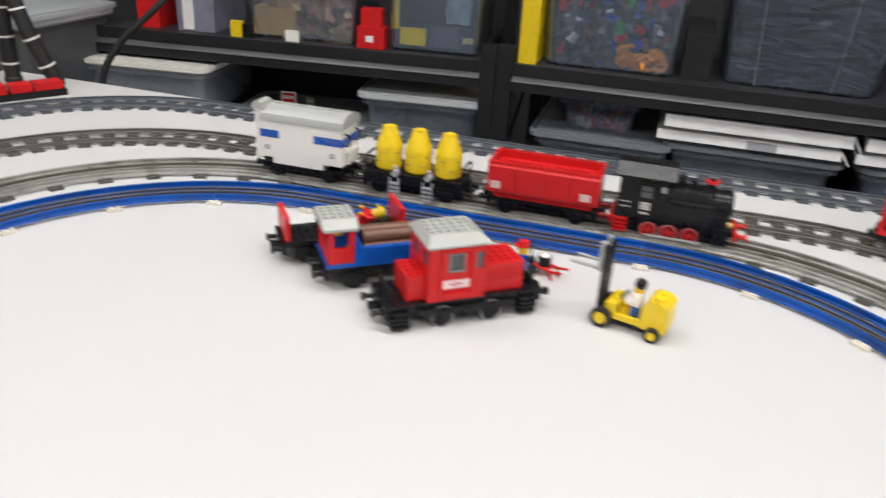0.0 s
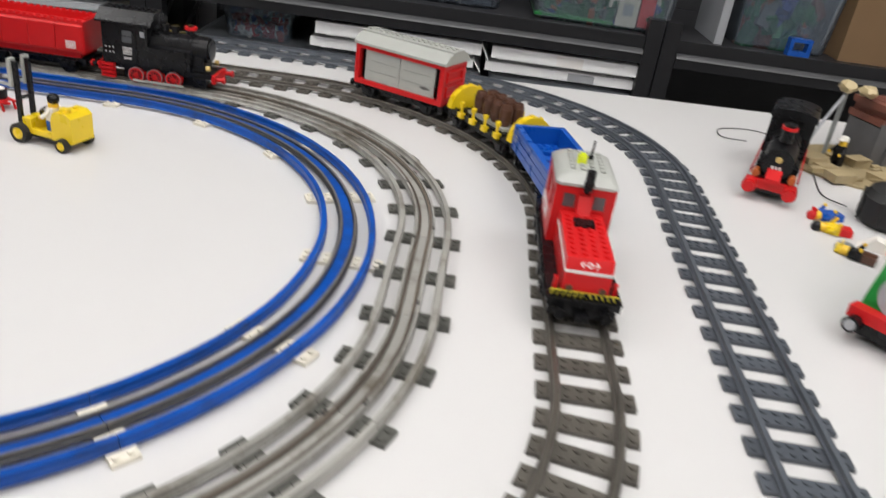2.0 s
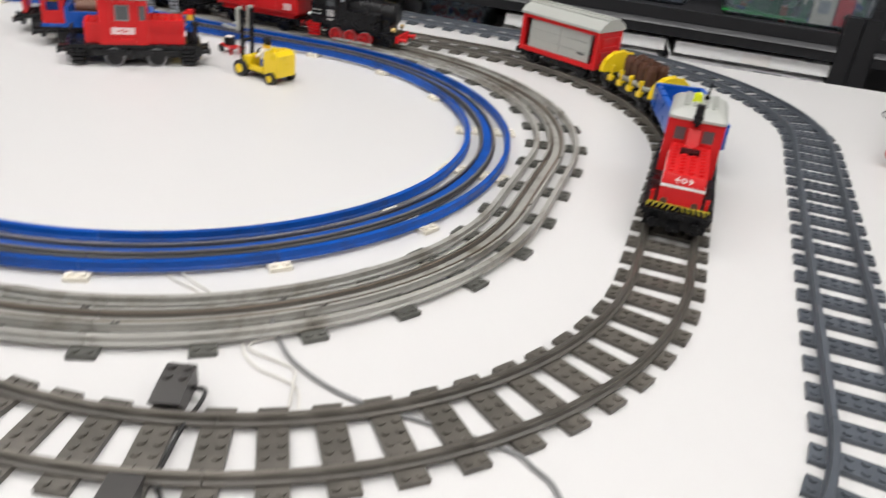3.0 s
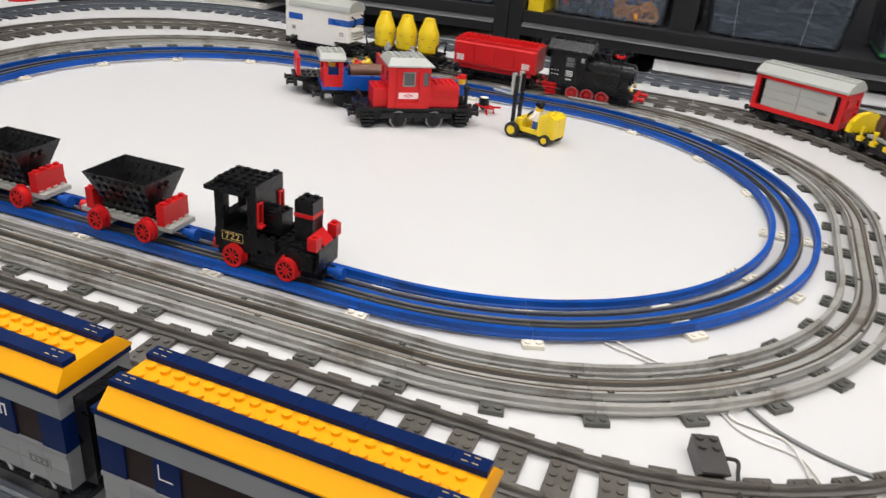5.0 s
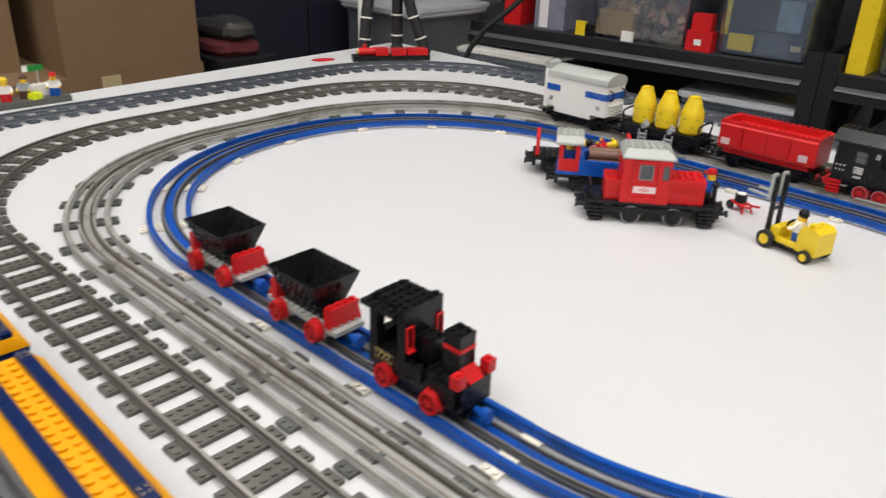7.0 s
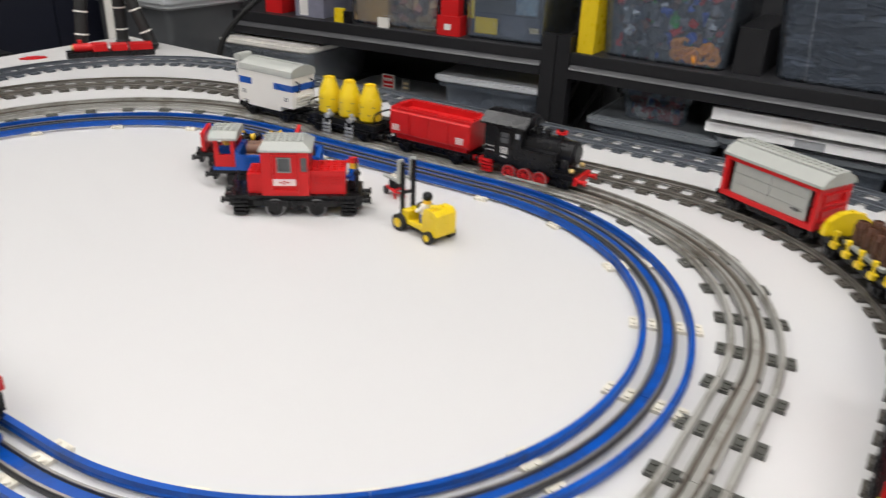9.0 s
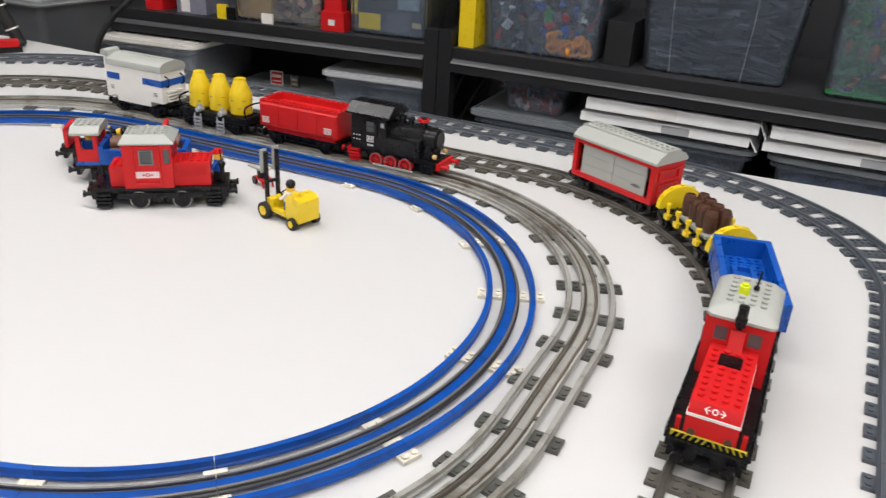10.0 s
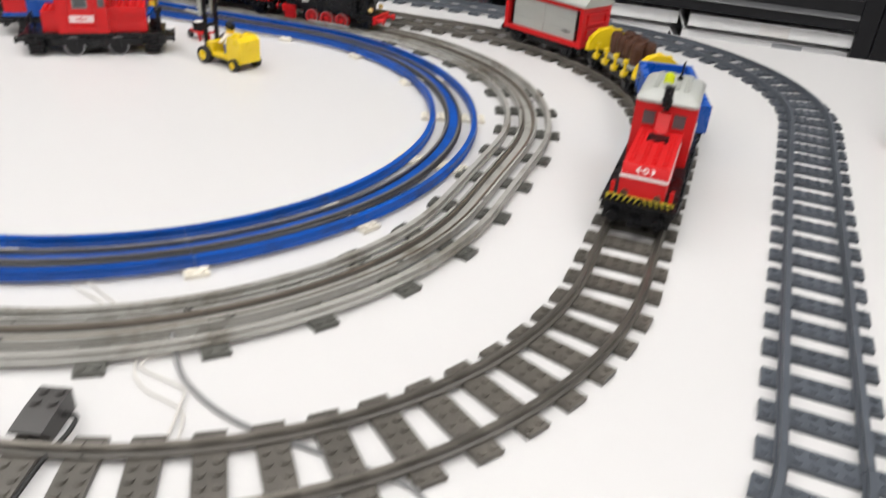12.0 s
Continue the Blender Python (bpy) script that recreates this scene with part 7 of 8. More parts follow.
def shell(bm, hx, hy, h, taper, thick=0.003):
    def rr(x, y, z, r):
        pts = []
        for cx, cy, a0 in ((x - r, y - r, 0), (-x + r, y - r, 90), (-x + r, -y + r, 180), (x - r, -y + r, 270)):
            for k in range(5):
                a = radians(a0 + k * 22.5)
                pts.append((cx + r * math.cos(a), cy + r * math.sin(a), z))
        return pts
    r = min(hx, hy) * 0.16
    rings = [rr(hx * taper - 0.006, hy * taper - 0.006, 0.0, r), rr(hx * taper, hy * taper, 0.006, r), rr(hx, hy, h - 0.012, r), rr(hx + 0.006, hy + 0.006, h - 0.011, r), rr(hx + 0.006, hy + 0.006, h, r), rr(hx - thick, hy - thick, h, r), rr(hx * taper - thick, hy * taper - thick, 0.008, r)]
    loft(bm, rings)


def rim_ring(bm, hx, hy, z0, z1, wide=0.007):
    def rr(x, y, z):
        r = min(hx, hy) * 0.16
        return [(cx + r * math.cos(radians(a0 + k * 22.5)), cy + r * math.sin(radians(a0 + k * 22.5)), z) for cx, cy, a0 in ((x - r, y - r, 0), (-x + r, y - r, 90), (-x + r, -y + r, 180), (x - r, -y + r, 270)) for k in range(5)]
    a = [rr(hx, hy, z0), rr(hx + wide, hy + wide, z0), rr(hx + wide, hy + wide, z1), rr(hx, hy, z1), rr(hx, hy, z0)]
    loft(bm, a, 0, False)


def storage_bin(x, y, z, w, d, h, mat, label, taper=0.88, lid=None, content=None, fill=0.6, seed=1, piece=0.016, count=260, rz=0, slim=0.0):
    t = thing("storage_bin", label, "storage bin", pose(x, y, z, 0, 0, rz))
    bm = B()
    shell(bm, w / 2, d / 2, h, taper)
    o = part("tub", bm, mat, t)
    o.visible_shadow = False
    bm = B()
    rim_ring(bm, w / 2 + 0.0065, d / 2 + 0.0065, h - 0.016, h + 0.001)
    part("rim", bm, mat, t).visible_shadow = False
    if lid:
        bm = B()
        shell(bm, w / 2 + 0.016, d / 2 + 0.016, 0.020, 1.0, 0.002)
        box(bm, -w / 2 - 0.008, w / 2 + 0.008, -d / 2 - 0.008, d / 2 + 0.008, 0.014, 0.022)
        part("lid", bm, lid, t, at=pose(0, 0, h - 0.008))
    if content:
        rnd = random.Random(seed)
        bm = B()
        for k in range(count):
            zz = rnd.uniform(0.012, h * fill)
            g = taper + (1 - taper) * zz / h
            s = piece * rnd.uniform(0.5, 1.3)
            cx = rnd.uniform(-1, 1) * (w / 2 * g - piece * 1.7 - slim * s)
            cy = rnd.uniform(-1, -0.2) * (d / 2 * g - piece * (1.6 + 0.4 * slim))
            if rnd.random() < 0.75:
                cy = -(d / 2 * g - piece * (rnd.uniform(1.6, 3.6) + 0.4 * slim))
            vs = box(bm, -s * (1 + slim), s * (1 + slim), -s * 0.5, s * 0.5, -s * 0.35, s * 0.35)
            if slim:
                q = Euler((rnd.uniform(-2, 2), rnd.uniform(-0.35, 0.35), rnd.uniform(-0.3, 0.3))).to_matrix()
            else:
                q = Euler((rnd.uniform(-2, 2), rnd.uniform(-2, 2), rnd.uniform(-3, 3))).to_matrix()
            for v in vs:
                v.co = q @ v.co + Vector((cx, cy, zz))
        solid("loose_bricks", bm, content, "heap of loose plastic bricks inside the bin", "loose bricks", pose(x, y, z + 0.001, 0, 0, rz), kind="stuff")
    return t


def carton(name, x0, x1, y0, y1, z0, z1, mat, label, rz=0, tape=None, flap=False):
    cx, cy = (x0 + x1) / 2, (y0 + y1) / 2
    t = thing(name, label, "box", pose(cx, cy, z0, 0, 0, rz))
    bm = B()
    box(bm, x0 - cx, x1 - cx, y0 - cy, y1 - cy, 0, z1 - z0)
    bev(bm, 0.0025, 2)
    part("body", bm, mat, t)
    if mat == CARD:
        h = z1 - z0
        for a, b in ((x0 - cx + 0.002, -0.001), (0.001, x1 - cx - 0.002)):
            bm = B()
            box(bm, a, b, y0 - cy + 0.002, y1 - cy - 0.002, h + 0.0002, h + 0.0030)
            part("flap", bm, mat, t)
        bm = B()
        box(bm, -0.024, 0.024, y0 - cy - 0.0006, y1 - cy + 0.0006, h + 0.0031, h + 0.0034)
        box(bm, x1 - cx + 0.0001, x1 - cx + 0.0005, -0.024, 0.024, h * 0.72, h - 0.003)
        part("packing_tape", bm, TAN, t, "strip of tan packing tape")
    if tape:
        bm = B()
        a, b = tape[0], tape[1]
        box(bm, a - cx, b - cx, y0 - cy - 0.0006, y0 - cy - 0.0001, 0.004, z1 - z0 - 0.004)
        part("label_patch", bm, tape[2], t, tape[3])
    if flap:
        bm = B()
        prism_y(bm, [(x1 - cx + 0.0005, 0.0), (x1 - cx + 0.018, -0.004), (x1 - cx + 0.0005, z1 - z0)], y0 - cy + 0.002, y0 - cy + 0.006)
        part("flap", bm, mat, t)
    return t


def white_carton(x0, x1, y0, z0, z1, patch, label):
    """A flat carton: inset tray, overlapping lid, a raised end flap and a paper patch."""
    cx, cy = (x0 + x1) / 2, y0 + 0.18
    t = thing("white_carton", label, "box", pose(cx, cy, z0, 0, 0, random.uniform(-0.4, 0.4)), "flat white cartons")
    hx, h = (x1 - x0) / 2, z1 - z0
    bm = B()
    box(bm, -hx + 0.020, hx - 0.020, -0.140, 0.160, 0, h - 0.006)
    bev(bm, 0.0015)
    part("tray", bm, CARTON, t)
    bm = B()
    prism_x(bm, [(-0.176, 0.012), (-0.181, 0.012), (-0.179, h - 0.002), (-0.176, h), (0.178, h), (0.178, h - 0.005), (-0.174, h - 0.005)], -hx, hx)
    lid = part("lid", bm, CARTON, t)
    bm = B()
    prism_y(bm, [(hx + 0.0005, h), (hx + 0.020, 0.004), (hx + 0.018, 0.002), (hx + 0.0005, h - 0.006)], -0.178, 0.10)
    part("flap", bm, CARTON, t, "white end flap hanging out")
    bm = B()
    prism_x(bm, [(-0.1810, 0.0125), (-0.1816, 0.0125), (-0.1798, h - 0.003), (-0.1792, h - 0.003)], patch - cx, patch - cx + 0.065)
    part("label_patch", bm, STICKER if z1 > -0.12 else SILVERGREY, lid, "plain paper patch")
    return t


def shelf_goods():
    z = SHELF_Z + 0.0008
    f = SY0 + 0.012          # front line for goods
    # middle bay, on the board
    carton("yellow_box", -0.381, -0.338, f, f + 0.30, z, z + 0.36, YELLOW, "tall narrow yellow box standing on the shelf")
    storage_bin(-0.172, f + 0.17, z, 0.328, 0.33, 0.26, BIN_CLEAR, "clear bin full of mixed coloured bricks", 0.92, None, MIX_COLOUR, 0.95, 3, 0.019, 1300)
    rnd = random.Random(9)
    bm = B()
    for k in range(26):
        ring(bm, (0, 0, 0), 0.008, 0.015, 0.006, 1, 12)
        q = Euler((rnd.uniform(-1, 1), rnd.uniform(-1, 1), rnd.uniform(-1, 1))).to_matrix()
        c = Vector((-0.105 + rnd.uniform(-0.045, 0.055), f + 0.030 + rnd.uniform(0, 0.01), z + 0.03 + rnd.uniform(-0.012, 0.022)))
        bm.verts.ensure_lookup_table()
        for v in bm.verts[-60:]:
            v.co = q @ v.co + c
    solid("orange_rings", bm, MIX_ORANGE, "heap of orange plastic rings inside the clear bin", "loose bricks", kind="stuff")
    carton("black_box", -0.004, 0.060, f + 0.035, f + 0.30, z, z + 0.105, STEEL_BLACK, "small plain black box on the shelf", tape=None)
    bin_b = storage_bin(0.252, f + 0.19, z, 0.372, 0.36, 0.27, BIN_FOG, "hazy clear bin full of dark grey pieces, tied with cord", 0.88, None, MIX_DARK, 0.96, 4, 0.011, 1100, 0, 3.2)
    for x in (-0.105, 0.075):
        bm = B()
        tube(bm, [(x * 0.9, -0.165, 0.004), (x * 0.98, -0.176, 0.13), (x * 1.05, -0.188, 0.268)], 0.0005, 6)
        part("cord", bm, SILVERGREY, bin_b, "thin pale cord")
    storage_bin(0.664, f + 0.17, z, 0.357, 0.33, 0.26, BIN_MILKY, "clear bin holding green plates and cream wall panels", 0.93, None, MIX_GREEN, 0.80, 6, 0.018, 900)
    bm = B()
    for k in range(26):
        vs = box(bm, -0.02, 0.02, -0.004, 0.004, -0.008, 0.008)
        q = Euler((rnd.uniform(-1, 1), rnd.uniform(-1, 1), rnd.uniform(-1, 1))).to_matrix()
        c = Vector((0.640 + rnd.uniform(-0.11, 0.10), f + 0.045 + rnd.uniform(0, 0.05), z + rnd.uniform(0.11, 0.20)))
        for v in vs:
            v.co = q @ v.co + c
    solid("loose_bricks", bm, mixed_bricks("brown_and_blue_loose_bricks", [(0.10, 0.045, 0.03), (0.02, 0.06, 0.22), (0.07, 0.07, 0.075), (0.03, 0.03, 0.035)]), "loose brown and blue pieces inside the clear bin", "loose bricks", kind="stuff")
    cream = surface("cream_plastic", (0.62, 0.58, 0.48), 0.35, vary=0.06)
    for xa, xb, za, zb, dy, hole in ((0.697, 0.746, 0.008, 0.088, 0.0, True), (0.676, 0.6965, 0.046, 0.092, 0.012, False), (0.700, 0.738, 0.104, 0.180, 0.004, False), (0.742, 0.784, 0.106, 0.178, 0.008, False), (0.788, 0.797, 0.050, 0.096, 0.012, False)):
        bm = B()
        if hole:
            for a, b, c, d in ((xa, xb, za, za + 0.024), (xa, xb, za + 0.052, zb), (xa, xa + 0.012, za + 0.024, za + 0.052), (xb - 0.012, xb, za + 0.024, za + 0.052)):
                box(bm, a, b, f + 0.024, f + 0.030, c, d)
            box(bm, xa + 0.012, xb - 0.012, f + 0.0275, f + 0.030, za + 0.024, za + 0.052, 1)
            prism_x(bm, [(f + 0.0235, zb), (f + 0.031, zb), (f + 0.031, zb + 0.006)], xa - 0.004, xb + 0.002)
        else:
            box(bm, xa, xb, f + 0.024 + dy, f + 0.030 + dy, za, zb)
        for v in bm.verts:
            v.co.z += z
        bev(bm, 0.0008)
        solid("cream_plastic_panel", bm, [cream, SILVERGREY], "cream house wall panel with a window in the bin" if hole else "plain cream plastic panel inside the clear bin", "plastic panel")
    bm = B()
    g = 0.024
    for a, b, c, d in ((-g, g, -g, -g * 0.55), (-g, g, g * 0.55, g), (-g, -g * 0.55, -g * 0.55, g * 0.55), (g * 0.55, g, -g * 0.55, g * 0.55)):
        box(bm, a, b, -0.005, 0.005, c, d)
    bev(bm, 0.001)
    solid("white_plastic_frame", bm, WHITE, "white plastic window frame inside the clear bin", "plastic frame", pose(0.628, f + 0.024, z + 0.145, 0, 35, 0))
    bm = B()
    box(bm, 0.750, 0.784, f + 0.026, f + 0.044, z + 0.010, z + 0.100)
    bev(bm, 0.001)
    solid("red_brick_stack", bm, RED, "red plastic panel inside the clear bin", "plastic panel")
    bm = B()
    box(bm, 0.500, 0.692, f + 0.0215, f + 0.26, z + 0.008, z + 0.0130)
    studs(bm, 22, 1, 0.596, f + 0.027, z + 0.0130)
    bev(bm, 0.0008)
    solid("green_plate", bm, GREEN, "green base plate at the bottom of the clear bin", "base plate")
    # under the board: white cartons on grey bins
    lz = -0.315 + 0.0008
    for xa, xb, sh in ((-0.020, 0.386, 0.0), (0.412, 0.782, 0.004)):
        storage_bin((xa + xb) / 2 + 0.005, f + 0.20, lz, xb - xa - 0.04, 0.34, 0.118, BIN_GREY, "smoky lidded bin under the white cartons", 0.95, LID_GREY, MIX_DARK if xa < 0 else mixed_bricks("blue_loose_bricks", [(0.016, 0.09, 0.42), (0.025, 0.12, 0.5), (0.02, 0.07, 0.26)]), 0.8, 11, 0.016, 160)
        white_carton(xa - 0.012, xb - 0.014, f - 0.003, -0.1830, -0.1490, xa + 0.19 + sh, "flat white carton stacked on a bin")
        white_carton(xa, xb, f - 0.014, -0.1488, -0.1080, xa + 0.155 + sh, "flat white carton on top of another")
    storage_bin(-0.165, f + 0.19, lz, 0.30, 0.36, 0.108, BIN_GREY, "smoky bin with a grey lid", 0.96, LID_GREY, MIX_DARK, 0.7, 12, 0.016, 120)
    storage_bin(-0.175, f + 0.14, lz + 0.1212, 0.175, 0.20, 0.085, BIN_CLEAR, "small clear bin of red and white bricks on a lid", 0.9, None, mixed_bricks("red_and_white_loose_bricks", [(0.35, 0.03, 0.03), (0.5, 0.45, 0.42), (0.3, 0.02, 0.03), (0.1, 0.1, 0.12), (0.03, 0.05, 0.2), (0.4, 0.05, 0.04), (0.62, 0.58, 0.54), (0.55, 0.03, 0.03)]), 0.85, 13, 0.012, 260)
    # left bay
    storage_bin(-0.590, f + 0.17, z, 0.235, 0.33, 0.26, BIN_CLEAR, "clear bin holding printed game boxes", 0.95)
    night = surface("dark_blue_printed_card", (0.030, 0.034, 0.060), 0.45, vary=0.7, scale=26)
    carton("game_box", -0.690, -0.492, f + 0.030, f + 0.26, z + 0.009, z + 0.066, night, "dark blue printed game box inside the clear bin", tape=(-0.600, -0.530, surface("pale_printed_lines", (0.10, 0.105, 0.13), 0.5, vary=0.9, scale=90), "faint pale printed lines"))
    carton("game_box", -0.692, -0.490, f + 0.032, f + 0.26, z + 0.067, z + 0.150, surface("black_printed_card", (0.022, 0.022, 0.028), 0.45, vary=0.6, scale=30), "black printed game box inside the clear bin", tape=(-0.565, -0.505, surface("pale_blue_print", (0.20, 0.27, 0.33), 0.5, vary=0.9, scale=70), "pale blue printed picture"))
    carton("game_box", -0.690, -0.492, f + 0.033, f + 0.26, z + 0.151, z + 0.235, surface("grey_printed_card", (0.26, 0.23, 0.23), 0.5, vary=0.5, scale=24), "pale grey printed game box inside the clear bin")
    for xa, xb, za, zb, mt, lb in ((-0.676, -0.612, 0.014, 0.056, YELLOW, "yellow paper tag inside the clear bin"), (-0.698, -0.680, 0.05, 0.24, YELLOW, "yellow paper strip at the bin's corner"), (-0.520, -0.495, 0.028, 0.042, TAN, "small tan paper tag inside the clear bin")):
        bm = B()
        box(bm, xa, xb, f + 0.0230, f + 0.0245, z + za, z + zb)
        solid("paper_tag", bm, mt, lb, "paper tag")
    t = thing("red_toy_box", "red toy block figure box standing on the shelf", "toy", sized(pose(-0.746, f + 0.02, z), 0.86))
    bm = B()
    box(bm, -0.040, 0.040, -0.02, 0.03, 0, 0.060)
    box(bm, -0.030, 0.030, -0.015, 0.025, 0.060, 0.110)
    bev(bm, 0.004, 2)
    part("body", bm, RED, t)
    bm = B()
    box(bm, -0.014, 0.008, -0.0207, -0.0201, 0.018, 0.036)
    part("patch", bm, STICKER, t, "small white patch")
    storage_bin(-0.930, f + 0.15, z, 0.29, 0.28, 0.15, BIN_CLEAR, "clear bin of tan and pink pieces on the shelf", 0.94, None, MIX_TAN, 0.95, 15, 0.022, 320)
    carton("cardboard_box", -1.055, -0.945, f + 0.022, f + 0.20, z + 0.009, z + 0.075, surface("yellowish_cardboard", (0.50, 0.30, 0.10), 0.7, vary=0.12, scale=12), "yellowish cardboard box inside the clear bin")
    bm = B()
    box(bm, -1.105, -1.075, f - 0.008, f + 0.006, z, z + 0.040)
    box(bm, -1.074, -1.052, f - 0.008, f + 0.006, z, z + 0.034, 1)
    bev(bm, 0.003)
    solid("yellow_toy_block", bm, [YELLOW, BLACK], "small yellow and black toy block on the shelf edge", "toy")
    bm = B()
    box(bm, -0.962, -0.928, f - 0.006, f + 0.002, z, z + 0.028)
    solid("small_white_box", bm, WHITE, "small white and red box on the shelf edge", "box")
    carton("game_box", -1.26, -1.16, f + 0.02, f + 0.22, z, z + 0.17, surface("printed_box_card", (0.20, 0.20, 0.26), 0.5, vary=0.5, scale=22), "dark printed box standing on the shelf", tape=(-1.245, -1.215, STICKER, "white printed patch"))
    carton("red_box", -1.37, -1.31, f + 0.02, f + 0.14, z, z + 0.12, RED, "small red box standing on the shelf")
    storage_bin(-1.385, f + 0.125, lz + 0.062, 0.43, 0.36, 0.131, BIN_HAZE, "large clear bin with a white lid", 0.94, WHITE, mixed_bricks("pale_loose_bricks", [(0.30, 0.33, 0.37), (0.18, 0.21, 0.27), (0.40, 0.32, 0.26), (0.12, 0.13, 0.15), (0.25, 0.28, 0.33), (0.45, 0.45, 0.46)]), 0.7, 16, 0.016, 240)
    storage_bin(-1.40, f + 0.19, lz, 0.44, 0.36, 0.052, BIN_GREY, "low smoky bin below a clear bin", 0.98, None)
    storage_bin(-0.94, f + 0.115, lz, 0.40, 0.38, 0.046, BIN_GREY, "low smoky bin with a milky lid", 0.96, LID_WHITE, MIX_DARK, 0.7, 17, 0.016, 100)
    storage_bin(-0.61, f + 0.18, lz, 0.29, 0.36, 0.160, BIN_GREY, "smoky bin with a milky lid under the shelf", 0.95, LID_WHITE, MIX_DARK, 0.6, 18, 0.016, 120)
    t = thing("red_badge_sign", "small red square sign with a white border on a bin lid", "sign", sized(pose(-1.055, 1.478, -0.2588, 0, 0, 8), 0.80))
    bm = B()
    box(bm, -0.028, 0.028, -0.002, 0.002, 0, 0.056)
    part("plate", bm, WHITE, t)
    bm = B()
    box(bm, -0.024, 0.024, -0.0026, -0.0021, 0.004, 0.052)
    face = part("red_face", bm, RED, t)
    bm = B()
    for k in range(4):
        box(bm, -0.020 + k * 0.0105, -0.0125 + k * 0.0105, -0.0030, -0.0027, 0.030, 0.042)
    box(bm, -0.019, 0.019, -0.0030, -0.0027, 0.014, 0.018)
    part("bars", bm, WHITE, face)
    bm = B()
    box(bm, -0.006, 0.006, -0.001, 0.001, 0, 0.016)
    box(bm, -0.004, 0.004, -0.0014, -0.0011, 0.009, 0.012, 1)
    box(bm, -0.004, 0.004, -0.0014, -0.0011, 0.003, 0.006, 1)
    solid("small_tag", bm, [STICKER_GREY, TAN], "small dark tag with pale bars beside the red sign", "tag", sized(pose(-0.992, 1.487, -0.2588, 0, 0, 8), 2.3))
    bm = B()
    box(bm, 0.565, 0.630, f - 0.0020, f - 0.0012, lz + 0.058, lz + 0.074)
    solid("paper_tag", bm, STICKER, "white paper label on the blue bin", "paper tag")
    # right bay
    storage_bin(1.105, f + 0.18, z, 0.25, 0.34, 0.24, BIN_CLEAR, "clear bin of green plates", 0.9, None, MIX_GREEN, 0.8, 19, 0.026, 240)
    bm = B()
    box(bm, -0.045, 0.045, -0.02, 0.02, 0, 0.022)
    for a, b in ((-0.045, -0.030), (0.030, 0.045)):
        box(bm, a, b, -0.02, 0.02, 0.022, 0.058)
    box(bm, -0.045, 0.045, -0.02, 0.02, 0.058, 0.072)
    bev(bm, 0.005, 2)
    solid("blue_toy_clip", bm, BLUE, "bright blue plastic toy on the shelf edge", "toy", sized(pose(1.135, f - 0.002, z), 0.58))
    carton("grey_folder", 0.938, 0.958, f + 0.01, f + 0.2, z, z + 0.20, SILVERGREY, "pale grey folder standing on the shelf")
    carton("cardboard_box", 1.245, 1.520, f + 0.02, f + 0.30, z, z + 0.24, CARD, "brown cardboard box standing on the shelf")
    carton("cardboard_box", 1.53, 1.90, f + 0.02, f + 0.36, z, z + 0.30, CARD, "brown cardboard box on the shelf")


before = set(bpy.data.objects)
shelving()
shelf_goods()
# the shelf row stands slightly askew to the table
TURN = pose(-0.45, 1.395, 0, 0, 0, 1.5) @ Matrix.Scale(1.02, 4) @ pose(0.45, -1.39, 0)
SWING = pose(-0.427, 1.37, -0.001, 0, 0, 6.5) @ pose(0.427, -1.37, 0)
for o in [o for o in bpy.data.objects if o not in before and o.parent is None and o.name.split(".")[0] not in ("red_badge_sign", "small_tag")]:
    left = o.matrix_basis.translation.x if o.matrix_basis.translation.length > 0.01 else sum(c[0] for c in o.bound_box) / 8
    o.matrix_basis = TURN @ (SWING if left < -0.43 or o.name == "shelf_unit" else Matrix()) @ o.matrix_basis


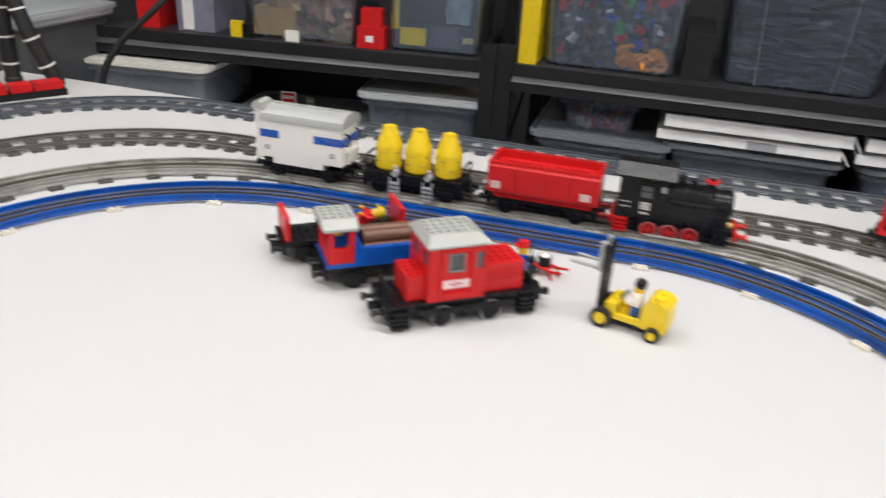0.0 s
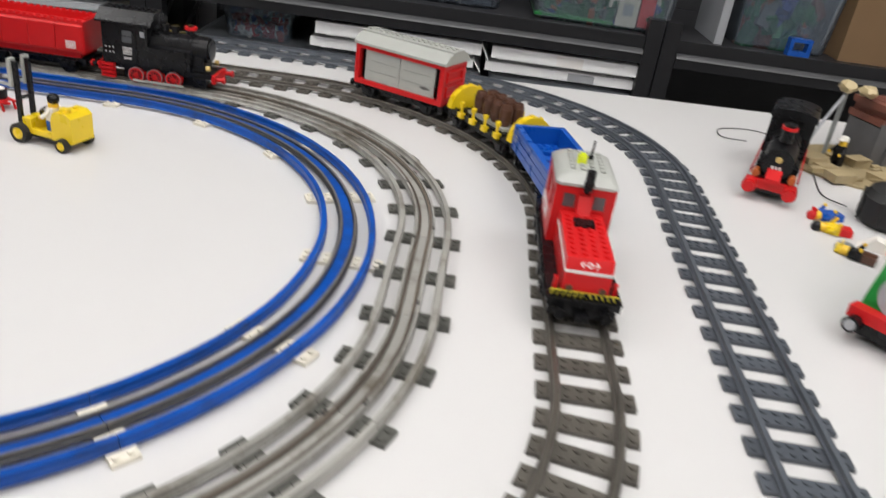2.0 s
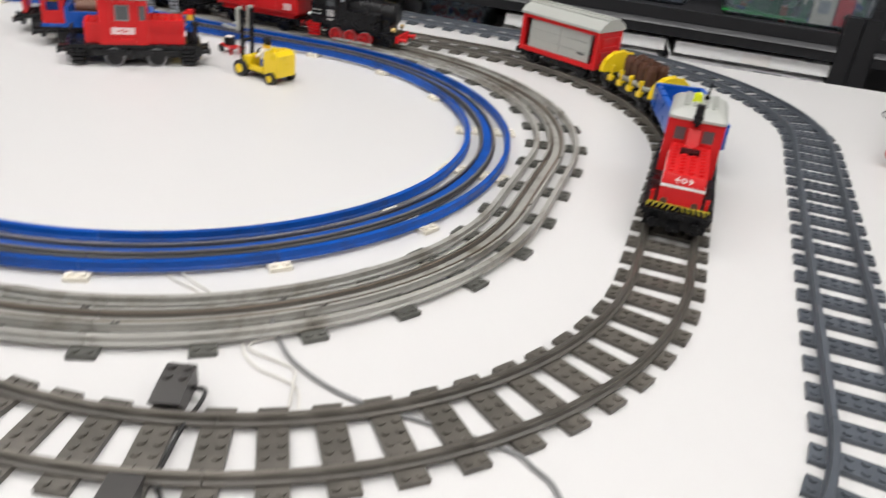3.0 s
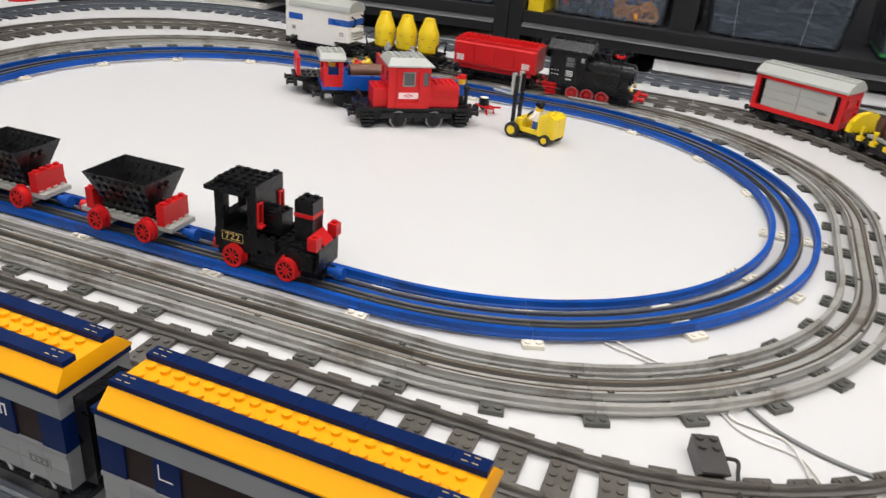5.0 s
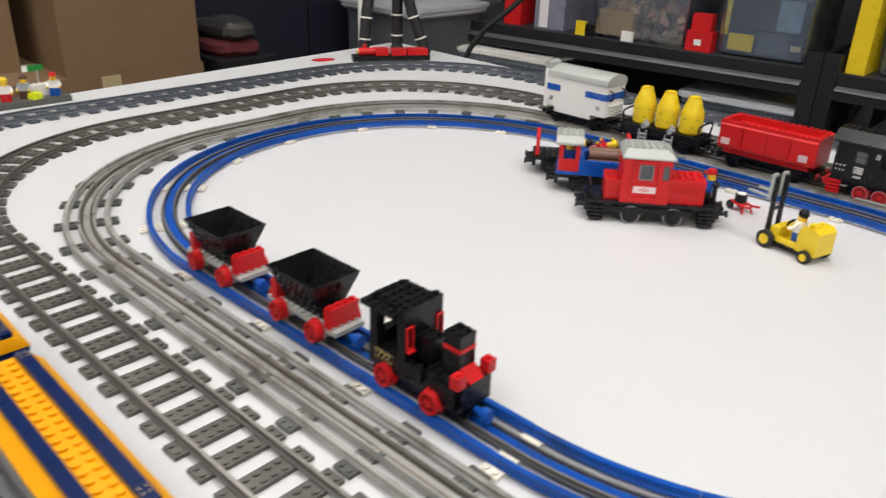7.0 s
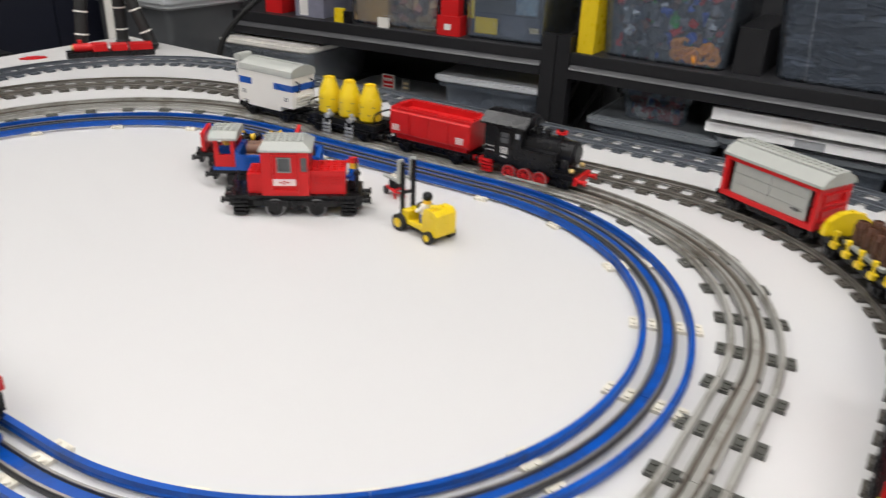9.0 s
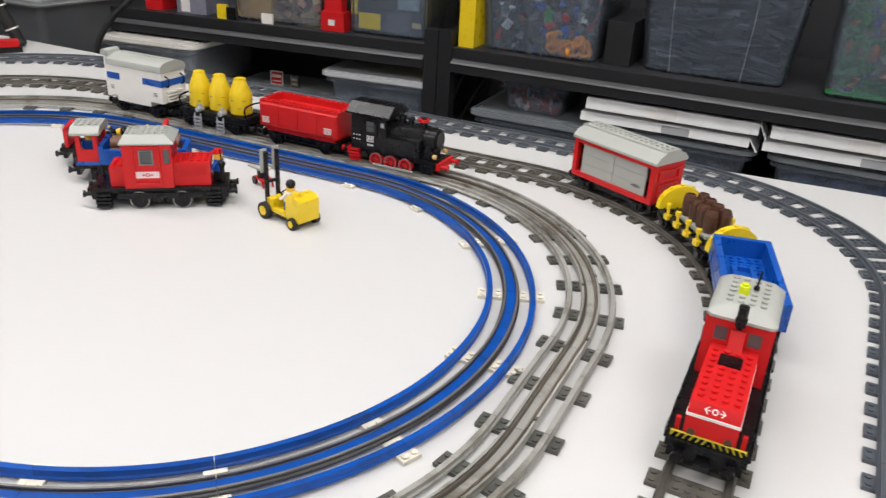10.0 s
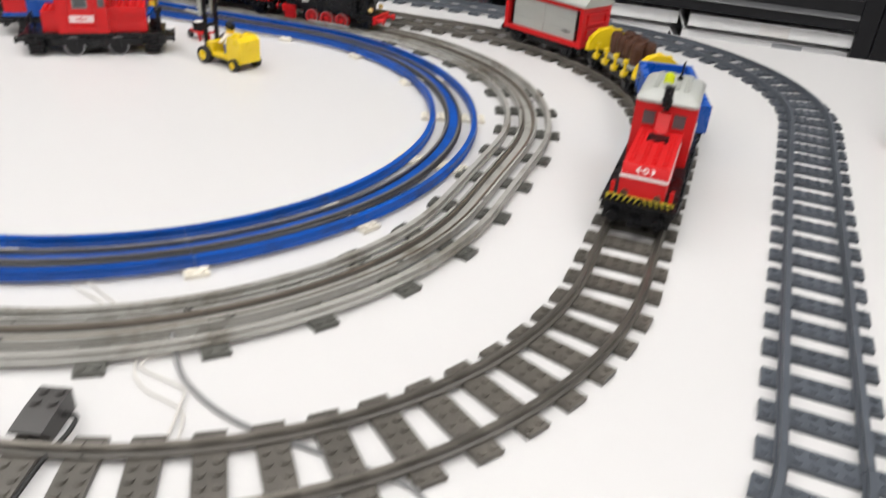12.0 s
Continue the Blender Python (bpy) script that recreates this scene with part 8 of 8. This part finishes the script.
# ---------------------------------------------------------------- past the table's end
def left_side():
    carton("cardboard_box", -2.05, -1.66, -0.12, 0.380, FLOOR_Z, -0.10, CARD, "large brown cardboard box on the floor")
    carton("cardboard_box", -2.03, -1.665, 0.025, 0.375, -0.0963, 0.42, CARD, "brown cardboard box stacked on another")
    carton("cardboard_box", -2.10, -1.80, -0.38, -0.03, -0.0995 - 0.65, 0.30, CARD, "tall brown cardboard box on the floor")
    t = thing("dark_cabinet", "navy black cabinet standing past the table", "cabinet", pose(-2.2, 0.90, FLOOR_Z))
    bm = B()
    box(bm, -0.28, 0.28, -0.46, 0.46, 0.0, 2.2)
    bev(bm, 0.006, 2)
    part("body", bm, DARKPANEL, t)
    for y in (-0.455, 0.003):
        bm = B()
        box(bm, 0.281, 0.292, y, y + 0.452, 0.02, 2.18)
        bev(bm, 0.003)
        d = part("door", bm, DARKPANEL, t)
    rnd = random.Random(21)
    cloth = (surface("dull_red_fabric", (0.10, 0.012, 0.018), 0.8, vary=0.4, scale=30), surface("grey_patterned_fabric", (0.035, 0.032, 0.030), 0.4, vary=0.8, scale=40))
    for k, (c0, c1, lb) in enumerate(((0, 0.040, "dull red folded bag on a stool"), (0.0465, 0.086, "grey patterned folded bag on another"))):
        bm = B()
        ring_pts = []
        for u, sc in ((0.0, 0.86), (0.25, 1.0), (0.7, 0.98), (1.0, 0.80)):
            ring_pts.append([(0.10 * sc * (1 + 0.10 * math.sin(5 * q + k)) * math.copysign(abs(math.cos(q)) ** 0.6, math.cos(q)), 0.066 * sc * (1 + 0.12 * math.sin(3 * q + 2 * k)) * math.copysign(abs(math.sin(q)) ** 0.6, math.sin(q)), c0 + (c1 - c0) * u + (rnd.uniform(0, 0.006) if u > 0 else 0)) for q in (2 * math.pi * i / 44 for i in range(44))])
        loft(bm, ring_pts)
        solid("folded_bag", bm, cloth[k], lb, "bag", pose(-1.76, 0.510, -0.10))
    bm = B()
    box(bm, -0.13, 0.13, -0.09, 0.09, 0.62, 0.649)
    for x in (-0.11, 0.11):
        for y in (-0.07, 0.07):
            cyl(bm, (x, y, 0), (x, y, 0.62), 0.012, 10)
    solid("stool", bm, STEEL_BLACK, "black stool past the table", "stool", pose(-1.76, 0.510, FLOOR_Z))
    bm = B()
    cyl(bm, (0, 0, 0), (0, 0, CEIL_Z - FLOOR_Z), 0.013, 18)
    cyl(bm, (0, 0, 0), (0, 0, 0.02), 0.06, 24)
    solid("white_pole", bm, WHITE, "thin white upright pole from floor to ceiling", "pole", pose(-1.62, 0.895, FLOOR_Z))
    t = thing("grey_tote", "large grey plastic tote with a white lid", "storage bin", pose(-1.645, 1.13, FLOOR_Z))
    bm = B()
    shell(bm, 0.17, 0.15, 0.74, 0.94)
    part("tub", bm, surface("dull_grey_tote_plastic", (0.085, 0.09, 0.095), 0.35, vary=0.3, scale=7), t)
    bm = B()
    shell(bm, 0.185, 0.165, 0.03, 1.0)
    box(bm, -0.175, 0.175, -0.155, 0.155, 0.02, 0.031)
    part("lid", bm, LID_WHITE, t, at=pose(0, 0, 0.735))
    bm = B()
    tube(bm, curve([(-1.285, 0.95, FLOOR_Z + 0.012), (-1.275, 0.96, -0.35), (-1.26, 0.97, -0.12), (-1.22, 1.0, -0.02), (-1.15, 1.05, 0.06), (-1.07, 1.11, 0.16), (-1.02, 1.16, 0.32), (-1.0, 1.18, 0.7), (-1.0, 1.18, 1.3), (-1.0, 1.18, CEIL_Z)], 10), 0.008, 10)
    solid("black_hose", bm, RUBBER, "black bent hose behind the table", "hose")


left_side()
